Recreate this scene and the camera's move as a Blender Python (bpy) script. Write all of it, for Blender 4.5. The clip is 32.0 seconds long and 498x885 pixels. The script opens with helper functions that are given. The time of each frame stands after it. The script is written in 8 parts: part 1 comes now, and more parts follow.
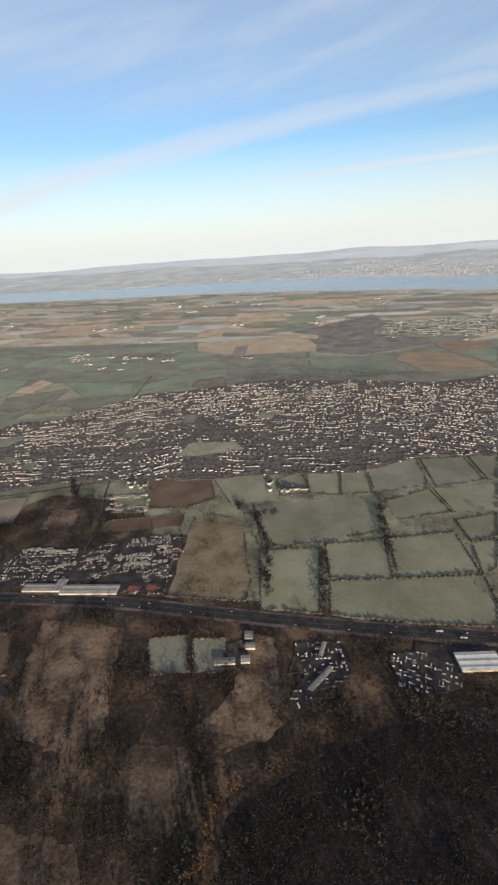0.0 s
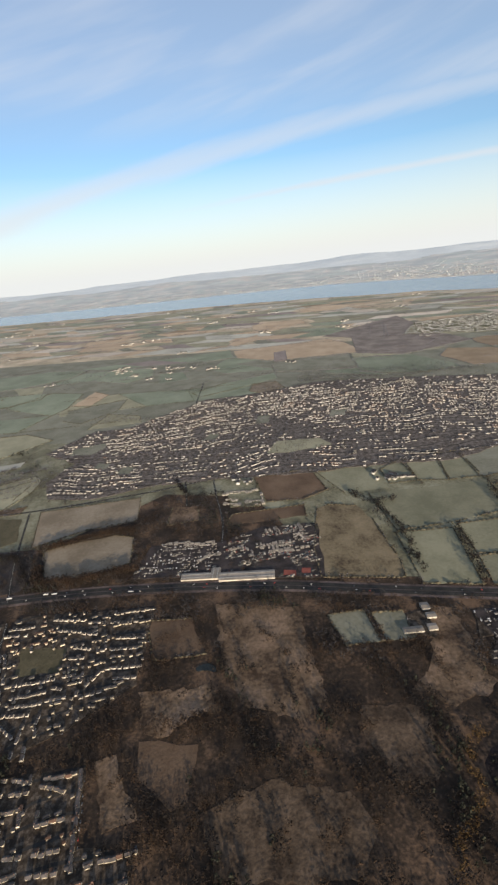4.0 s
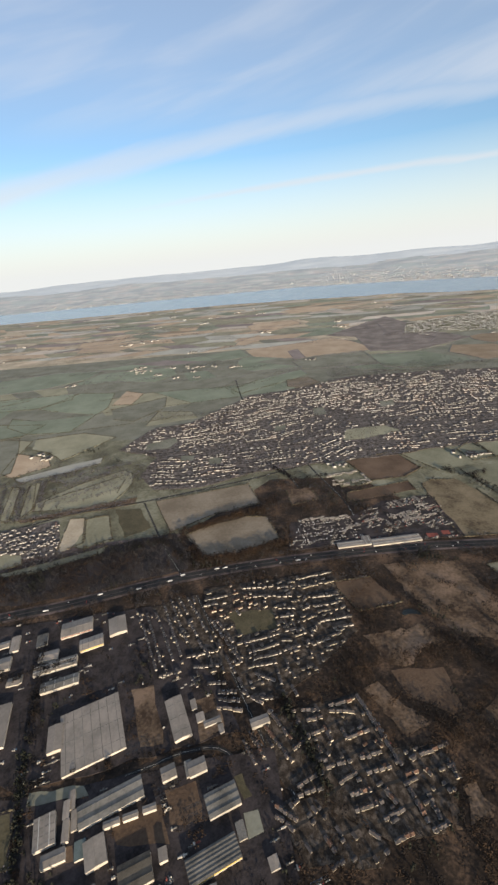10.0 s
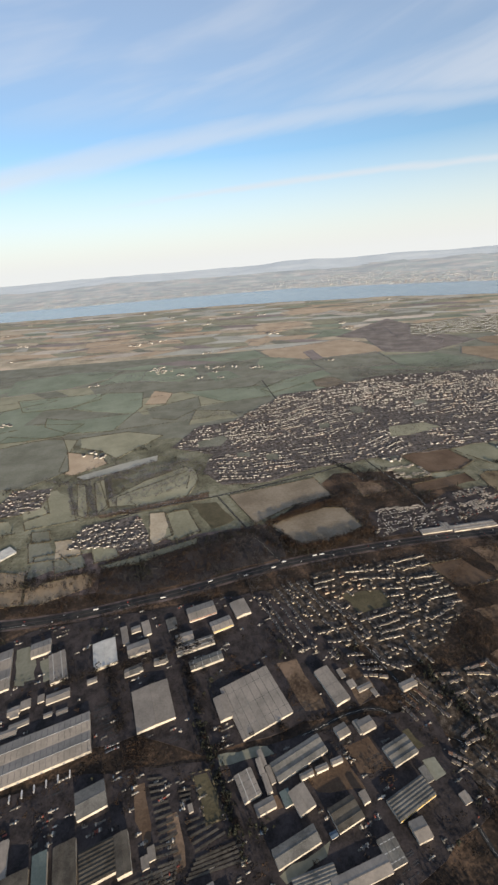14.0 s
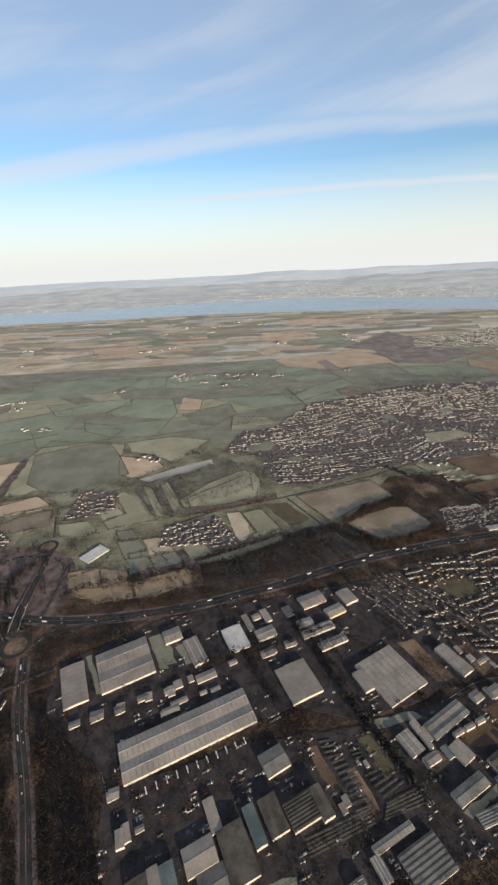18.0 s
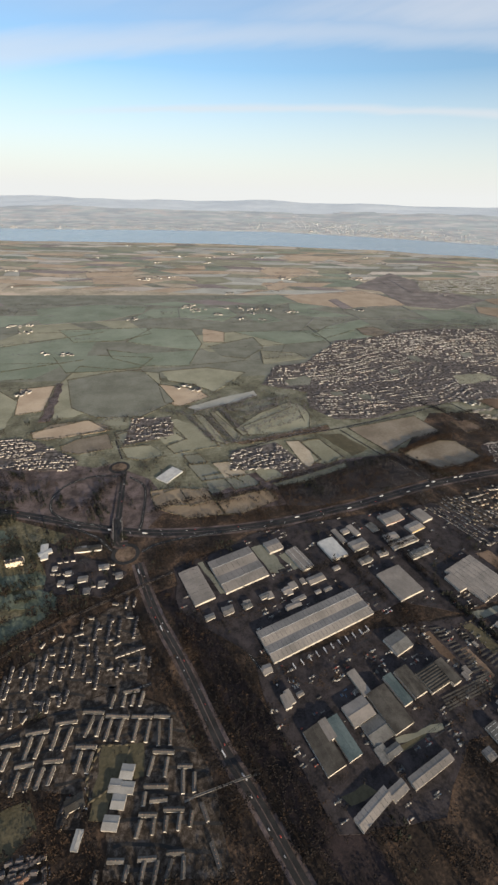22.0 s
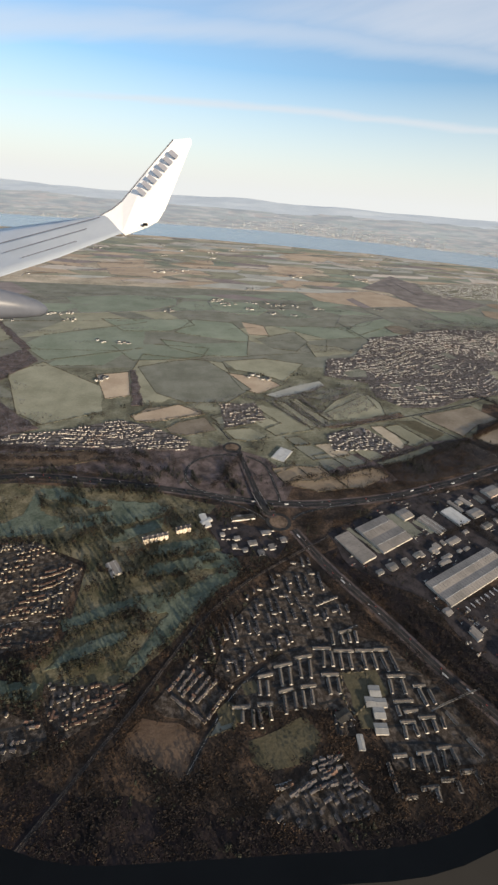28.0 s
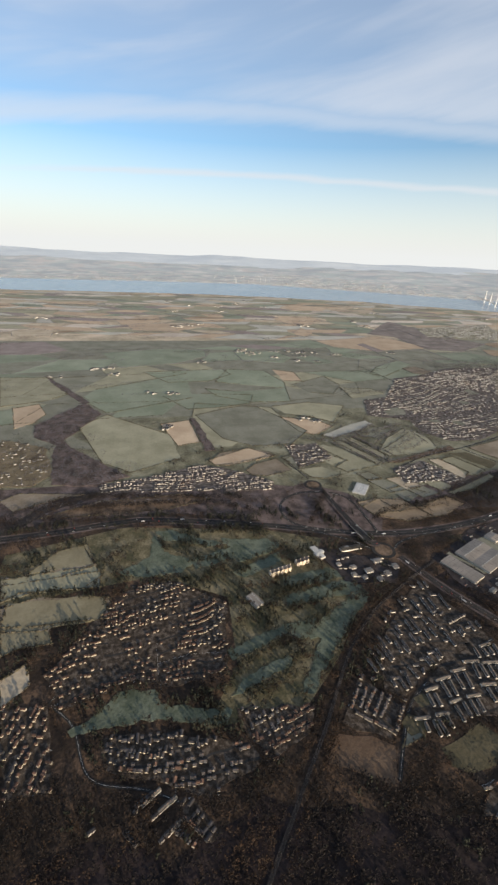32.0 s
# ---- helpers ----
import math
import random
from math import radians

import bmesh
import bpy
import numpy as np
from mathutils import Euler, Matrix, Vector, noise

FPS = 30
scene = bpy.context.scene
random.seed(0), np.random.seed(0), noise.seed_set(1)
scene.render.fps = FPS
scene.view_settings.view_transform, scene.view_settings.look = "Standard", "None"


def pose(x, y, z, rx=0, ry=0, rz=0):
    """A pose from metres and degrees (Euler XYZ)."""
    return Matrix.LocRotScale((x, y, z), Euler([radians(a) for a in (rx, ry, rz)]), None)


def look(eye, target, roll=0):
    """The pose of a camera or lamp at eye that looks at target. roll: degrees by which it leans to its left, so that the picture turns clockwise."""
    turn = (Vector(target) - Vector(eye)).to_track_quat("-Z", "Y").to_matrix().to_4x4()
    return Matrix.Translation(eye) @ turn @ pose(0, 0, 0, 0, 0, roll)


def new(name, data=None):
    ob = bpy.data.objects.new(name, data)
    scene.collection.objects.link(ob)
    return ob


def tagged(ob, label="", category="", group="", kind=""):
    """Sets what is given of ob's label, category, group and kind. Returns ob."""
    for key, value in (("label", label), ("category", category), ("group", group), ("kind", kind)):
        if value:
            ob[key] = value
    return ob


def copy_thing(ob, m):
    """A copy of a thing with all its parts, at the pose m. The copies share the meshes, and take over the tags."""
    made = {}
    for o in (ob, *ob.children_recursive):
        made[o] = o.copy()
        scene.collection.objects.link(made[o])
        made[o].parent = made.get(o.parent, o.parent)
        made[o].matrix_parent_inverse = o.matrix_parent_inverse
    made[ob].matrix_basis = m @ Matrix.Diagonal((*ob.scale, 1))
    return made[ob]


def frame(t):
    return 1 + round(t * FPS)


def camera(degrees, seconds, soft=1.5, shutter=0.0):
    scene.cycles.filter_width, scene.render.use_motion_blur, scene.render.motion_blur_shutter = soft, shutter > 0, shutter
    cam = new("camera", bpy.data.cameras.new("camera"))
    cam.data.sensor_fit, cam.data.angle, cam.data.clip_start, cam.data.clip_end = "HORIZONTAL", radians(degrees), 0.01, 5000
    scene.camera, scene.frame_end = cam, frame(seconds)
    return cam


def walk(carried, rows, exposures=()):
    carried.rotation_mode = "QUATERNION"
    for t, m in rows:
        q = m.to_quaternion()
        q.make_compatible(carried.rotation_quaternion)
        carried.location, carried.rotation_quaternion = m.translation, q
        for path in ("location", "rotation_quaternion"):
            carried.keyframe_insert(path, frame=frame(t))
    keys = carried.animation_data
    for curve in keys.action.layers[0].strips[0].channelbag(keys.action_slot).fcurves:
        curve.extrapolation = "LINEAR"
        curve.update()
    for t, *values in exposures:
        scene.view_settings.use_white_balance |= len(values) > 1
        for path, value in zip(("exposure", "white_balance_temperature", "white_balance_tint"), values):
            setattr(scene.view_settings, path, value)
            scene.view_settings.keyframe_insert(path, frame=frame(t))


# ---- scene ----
# A winter landscape seen from an airliner on its climb, built small so that the far hills stay in reach:
# 1 unit stands for about 5.5 m on the ground.


def aim(x, y, z, yaw, pitch, roll):
    """Camera pose: heading counted from +y, tilt above the horizon, lean of the picture."""
    return pose(x, y, z, 90 + pitch, 0, yaw) @ pose(0, 0, 0, 0, 0, roll)


cam = camera(62.28, 32.0, soft=2.7)
PATH = [
    (0.0, aim(0.00, -0.00, 160.98, 10.923, -25.051, -3.842)),
    (1.0, aim(-22.18, -6.43, 162.10, 11.169, -24.322, -3.790)),
    (2.0, aim(-42.60, -13.26, 161.75, 10.986, -24.623, -4.388)),
    (3.0, aim(-61.05, -20.68, 161.08, 10.820, -24.505, -5.051)),
    (4.0, aim(-78.24, -28.06, 161.31, 10.629, -23.588, -6.540)),
    (4.5, aim(-87.77, -31.77, 162.04, 10.403, -23.164, -6.175)),
    (6.5, aim(-127.81, -45.91, 167.19, 8.334, -23.706, -5.849)),
    (7.0, aim(-137.90, -49.82, 168.63, 7.614, -23.822, -5.795)),
    (8.0, aim(-157.53, -57.35, 171.09, 6.100, -24.121, -5.408)),
    (9.0, aim(-175.73, -62.63, 172.34, 4.945, -24.289, -5.806)),
    (10.0, aim(-194.11, -67.49, 172.75, 3.946, -23.962, -5.746)),
    (11.0, aim(-212.27, -71.59, 174.37, 3.164, -24.000, -5.909)),
    (12.0, aim(-230.90, -76.32, 177.37, 2.326, -24.060, -5.789)),
    (13.0, aim(-249.82, -80.84, 180.11, 1.493, -23.860, -5.356)),
    (14.0, aim(-269.22, -84.88, 182.83, 0.765, -24.169, -4.858)),
    (15.0, aim(-288.25, -89.65, 186.05, 0.281, -23.897, -5.042)),
    (15.5, aim(-298.07, -92.20, 187.80, 0.000, -23.758, -4.933)),
    (17.5, aim(-339.56, -101.36, 193.76, -2.232, -23.344, -3.412)),
    (18.0, aim(-349.99, -103.23, 194.51, -2.813, -23.360, -3.011)),
    (19.0, aim(-371.19, -106.38, 195.00, -4.557, -23.655, -1.800)),
    (20.0, aim(-392.85, -108.76, 195.82, -6.026, -24.155, -0.417)),
    (20.5, aim(-403.43, -109.56, 195.64, -6.712, -24.775, 0.134)),
    (21.0, aim(-413.76, -109.79, 194.54, -7.227, -26.389, 0.716)),
    (21.5, aim(-423.66, -108.99, 192.16, -7.646, -28.715, 1.155)),
    (22.0, aim(-433.24, -108.13, 189.00, -7.925, -31.349, 1.481)),
    (22.5, aim(-442.53, -108.17, 186.00, -8.364, -32.562, 2.132)),
    (23.0, aim(-451.95, -108.98, 183.84, -8.773, -32.878, 2.422)),
    (24.0, aim(-471.92, -110.07, 184.03, -9.976, -33.488, 3.710)),
    (25.0, aim(-492.37, -112.30, 185.10, -11.170, -33.554, 4.695)),
    (25.5, aim(-502.55, -113.39, 185.32, -11.751, -33.498, 5.080)),
    (27.5, aim(-542.86, -117.51, 185.32, -13.302, -32.109, 5.422)),
    (28.0, aim(-553.03, -118.52, 185.38, -13.584, -31.323, 4.963)),
    (29.0, aim(-574.30, -120.01, 187.23, -14.212, -29.666, 4.474)),
    (30.0, aim(-595.52, -122.10, 189.27, -14.780, -27.645, 3.952)),
    (31.0, aim(-616.76, -123.41, 190.20, -15.095, -26.434, 3.499)),
    (32.0, aim(-638.13, -124.37, 190.01, -15.031, -25.157, 2.785)),
]

walk(cam, PATH)

# ---- sky and sun ----
SUN_FROM = Vector((0.45, -0.89, 0)).normalized()
SUN_UP = radians(12.0)
world = bpy.data.worlds.new("winter_sky")
scene.world = world
world.use_nodes = True
wn, wl = world.node_tree.nodes, world.node_tree.links
wn.clear()


def wnode(kind, **values):
    n = wn.new(kind)
    for key, value in values.items():
        n.inputs[key].default_value = value
    return n


def wmath(op, a, b=None):
    n = wn.new("ShaderNodeMath")
    n.operation = op
    for i, v in enumerate((a, b)):
        if v is None:
            continue
        if isinstance(v, (int, float)):
            n.inputs[i].default_value = v
        else:
            wl.new(v, n.inputs[i])
    return n.outputs[0]


sky = wn.new("ShaderNodeTexSky")
sky.sky_type = "NISHITA"
sky.sun_disc = False
sky.sun_elevation = SUN_UP
sky.sun_rotation = radians(153)
sky.altitude = 700
sky.air_density, sky.dust_density, sky.ozone_density = 1.0, 0.6, 2.5
# thin cirrus: bearing and height above the horizon, in degrees
way = wn.new("ShaderNodeTexCoord").outputs["Generated"]
split = wn.new("ShaderNodeSeparateXYZ")
wl.new(way, split.inputs[0])
bearing = wmath("MULTIPLY", wmath("ARCTAN2", split.outputs["X"], split.outputs["Y"]), 57.296)
height = wmath("MULTIPLY", wmath("ARCSINE", split.outputs["Z"]), 57.296)


def wsmooth(value, low, high, start=0.0, end=1.0):
    n = wn.new("ShaderNodeMapRange")
    n.interpolation_type = "SMOOTHSTEP"
    n.inputs["From Min"].default_value, n.inputs["From Max"].default_value = low, high
    n.inputs["To Min"].default_value, n.inputs["To Max"].default_value = start, end
    wl.new(value, n.inputs["Value"])
    return n.outputs[0]


def wgrain(along, over, scale, detail, lean=0.0):
    """Fibres drawn out along the bearing."""
    flat = wn.new("ShaderNodeCombineXYZ")
    wl.new(wmath("MULTIPLY", bearing, along), flat.inputs[0])
    wl.new(wmath("MULTIPLY", wmath("SUBTRACT", height, wmath("MULTIPLY", bearing, lean)), over), flat.inputs[1])
    n = wnode("ShaderNodeTexNoise", Scale=scale, Detail=detail, Roughness=0.55, Distortion=0.3)
    wl.new(flat.outputs[0], n.inputs["Vector"])
    return n.outputs["Fac"]


fibre = wgrain(0.05, 0.3, 1.0, 6.0, 0.22)
soft_fibre = wgrain(0.035, 0.22, 1.0, 4.0, 0.2)
wander = wmath("MULTIPLY", wmath("SUBTRACT", fibre, 0.5), 2.2)
aside = wmath("SUBTRACT", bearing, 14.0)
arch = wmath("SUBTRACT", 12.9, wmath("MULTIPLY", wmath("MULTIPLY", aside, aside), 0.0029))
over_edge = wmath("ADD", wmath("SUBTRACT", height, arch), wander)
# a bright rim along the lower edge of the sheet, and the broad sheet behind it on one side
rim = wmath("MULTIPLY", wsmooth(over_edge, -1.2, 0.5), wsmooth(over_edge, 0.5, 2.4, 0.64, 0.12))
rim = wmath("MULTIPLY", rim, wsmooth(bearing, -40.0, 26.0, 1.0, 0.8))
top_edge = wmath("SUBTRACT", wmath("SUBTRACT", height, wmath("MULTIPLY", bearing, 0.19)), wmath("MULTIPLY", wmath("SUBTRACT", soft_fibre, 0.5), 12.0))
broad = wmath("MULTIPLY", wmath("MULTIPLY", wsmooth(over_edge, -0.7, 2.2), wsmooth(top_edge, 9.0, 19.0, 0.70, 0.10)), wsmooth(bearing, -14.0, 20.0))
broad = wmath("MULTIPLY", broad, wsmooth(fibre, 0.25, 0.7, 0.72, 1.0))
# one thin streak lower down
low_edge = wmath("ADD", wmath("SUBTRACT", height, wmath("SUBTRACT", 7.7, wmath("MULTIPLY", wmath("MULTIPLY", aside, aside), 0.0016))), wmath("MULTIPLY", wander, 0.45))
thin = wmath("MULTIPLY", wsmooth(low_edge, -0.5, 0.0), wsmooth(low_edge, 0.0, 0.6, 0.62, 0.0))
thin = wmath("MULTIPLY", thin, wsmooth(bearing, -22.0, 4.0))
veil = wmath("ADD", wsmooth(height, 8.0, 20.0, 0.04, 0.30), wmath("MULTIPLY", wsmooth(soft_fibre, 0.4, 0.75, 0.0, 0.3), wsmooth(height, 12.0, 17.0)))
cover = wmath("MAXIMUM", wmath("MAXIMUM", veil, broad), wmath("MAXIMUM", rim, thin))
fringe = wn.new("ShaderNodeMapRange")
fringe.inputs["From Min"].default_value, fringe.inputs["From Max"].default_value = 0.0, 0.185
fringe.inputs["To Min"].default_value, fringe.inputs["To Max"].default_value = 1.0, 0.0
wl.new(split.outputs["Z"], fringe.inputs["Value"])
low = wmath("POWER", wmath("MAXIMUM", fringe.outputs[0], 0.0), 0.85)
mix = wn.new("ShaderNodeMixRGB")
deep = wn.new("ShaderNodeHueSaturation")
deep.inputs["Saturation"].default_value = 1.08
deep.inputs["Value"].default_value = 1.12
wl.new(sky.outputs[0], deep.inputs["Color"])
wl.new(cover, mix.inputs[0]), wl.new(deep.outputs[0], mix.inputs[1])
mix.inputs[2].default_value = (4.7, 4.92, 5.35, 1)
pale = wn.new("ShaderNodeMixRGB")
wl.new(low, pale.inputs[0]), wl.new(mix.outputs[0], pale.inputs[1])
pale.inputs[2].default_value = (5.52, 5.6, 5.5, 1)
back = wnode("ShaderNodeBackground", Strength=0.088)
wl.new(pale.outputs[0], back.inputs["Color"])
out = wn.new("ShaderNodeOutputWorld")
wl.new(back.outputs[0], out.inputs[0])

sun_data = bpy.data.lights.new("sun", "SUN")
sun_data.energy, sun_data.angle, sun_data.color = 5.0, radians(0.6), (1.0, 0.82, 0.605)
sun = new("sun", sun_data)
toward = SUN_FROM * math.cos(SUN_UP) + Vector((0, 0, math.sin(SUN_UP)))
sun.matrix_world = look(toward * 500, (0, 0, 0))
scene.view_settings.exposure = 0.83


# ---- materials ----
def material(name, a, b, size=4.0, rough=0.85, fine=12.0, bump=0.2, metal=0.0, each=0.0, island=0.0, spread=0.5, third=None, glow=0.0):
    """Two colours mixed by coarse stains and fine grain in world space; each, island: how far single pieces differ in value."""
    m = bpy.data.materials.new(name)
    m.use_nodes = True
    n, l = m.node_tree.nodes, m.node_tree.links
    p = n["Principled BSDF"]
    p.inputs["Roughness"].default_value, p.inputs["Metallic"].default_value = rough, metal
    p.inputs["Specular IOR Level"].default_value = 0.25
    where = n.new("ShaderNodeNewGeometry").outputs["Position"]
    big, grain = n.new("ShaderNodeTexNoise"), n.new("ShaderNodeTexNoise")
    for t, s, d in ((big, 1 / size, 5.0), (grain, fine / size, 3.0)):
        t.inputs["Scale"].default_value, t.inputs["Detail"].default_value = s, d
        t.inputs["Roughness"].default_value = 0.62
        l.new(where, t.inputs["Vector"])
    both = n.new("ShaderNodeMath")
    both.operation = "ADD"
    half = n.new("ShaderNodeMath")
    half.operation = "MULTIPLY"
    half.inputs[1].default_value = 0.45
    l.new(grain.outputs["Fac"], half.inputs[0])
    l.new(big.outputs["Fac"], both.inputs[0]), l.new(half.outputs[0], both.inputs[1])
    r = n.new("ShaderNodeValToRGB")
    r.color_ramp.elements[0].position, r.color_ramp.elements[1].position = 0.725 - spread * 0.3, 0.725 + spread * 0.3
    r.color_ramp.elements[0].color, r.color_ramp.elements[1].color = (*a, 1), (*b, 1)
    if third:
        e = r.color_ramp.elements.new(0.725)
        e.color = (*third, 1)
    l.new(both.outputs[0], r.inputs[0])
    colour = r.outputs[0]
    for amount, source in ((each, ("ShaderNodeObjectInfo", "Random")), (island, ("ShaderNodeNewGeometry", "Random Per Island"))):
        if amount:
            info = n.new(source[0])
            span = n.new("ShaderNodeMapRange")
            span.inputs["To Min"].default_value, span.inputs["To Max"].default_value = 1 - amount, 1 + amount
            l.new(info.outputs[source[1]], span.inputs["Value"])
            hsv = n.new("ShaderNodeHueSaturation")
            l.new(span.outputs[0], hsv.inputs["Value"]), l.new(colour, hsv.inputs["Color"])
            colour = hsv.outputs[0]
    l.new(colour, p.inputs["Base Color"])
    # glow: the colour also shines by itself, to help the painted haze
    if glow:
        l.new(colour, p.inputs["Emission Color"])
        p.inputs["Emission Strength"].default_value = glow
    if bump:
        bp = n.new("ShaderNodeBump")
        bp.inputs["Strength"].default_value, bp.inputs["Distance"].default_value = bump, size / fine
        l.new(grain.outputs["Fac"], bp.inputs["Height"])
        l.new(bp.outputs[0], p.inputs["Normal"])
    return m


def mosaic(name, size, grey):
    """Country too far off for single fields: a net of small plots, woods between them; haze is mixed into the colour,
    with a faint glow.
    """
    m = bpy.data.materials.new(name)
    m.use_nodes = True
    n, l = m.node_tree.nodes, m.node_tree.links
    p = n["Principled BSDF"]
    p.inputs["Roughness"].default_value, p.inputs["Specular IOR Level"].default_value = 0.9, 0.1
    where = n.new("ShaderNodeNewGeometry").outputs["Position"]
    cell, wood = n.new("ShaderNodeTexVoronoi"), n.new("ShaderNodeTexNoise")
    cell.inputs["Scale"].default_value = 1 / size
    wood.inputs["Scale"].default_value, wood.inputs["Detail"].default_value, wood.inputs["Roughness"].default_value = 1 / (size * 3), 6.0, 0.7
    l.new(where, cell.inputs["Vector"]), l.new(where, wood.inputs["Vector"])
    part_of = n.new("ShaderNodeSeparateColor")
    l.new(cell.outputs["Color"], part_of.inputs[0])
    plots = n.new("ShaderNodeValToRGB")
    plots.color_ramp.interpolation = "CONSTANT"
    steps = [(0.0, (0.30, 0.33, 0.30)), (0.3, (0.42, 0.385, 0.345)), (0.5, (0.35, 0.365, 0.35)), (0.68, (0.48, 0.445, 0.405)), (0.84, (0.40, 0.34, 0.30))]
    while len(plots.color_ramp.elements) < len(steps):
        plots.color_ramp.elements.new(0.5)
    for e, (at, c) in zip(plots.color_ramp.elements, steps):
        e.position, e.color = at, (*c, 1)
    l.new(part_of.outputs[0], plots.inputs[0])
    trees = n.new("ShaderNodeMapRange")
    trees.inputs["From Min"].default_value, trees.inputs["From Max"].default_value = 0.47, 0.58
    trees.inputs["To Max"].default_value = 0.85
    l.new(wood.outputs["Fac"], trees.inputs["Value"])
    m1, m2 = n.new("ShaderNodeMixRGB"), n.new("ShaderNodeMixRGB")
    l.new(trees.outputs[0], m1.inputs[0]), l.new(plots.outputs[0], m1.inputs[1])
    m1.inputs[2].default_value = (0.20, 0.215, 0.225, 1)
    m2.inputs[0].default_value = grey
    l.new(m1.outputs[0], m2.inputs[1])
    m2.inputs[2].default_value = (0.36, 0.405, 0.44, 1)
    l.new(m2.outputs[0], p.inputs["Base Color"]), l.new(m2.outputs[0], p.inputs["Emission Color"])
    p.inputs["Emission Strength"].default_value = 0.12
    return m


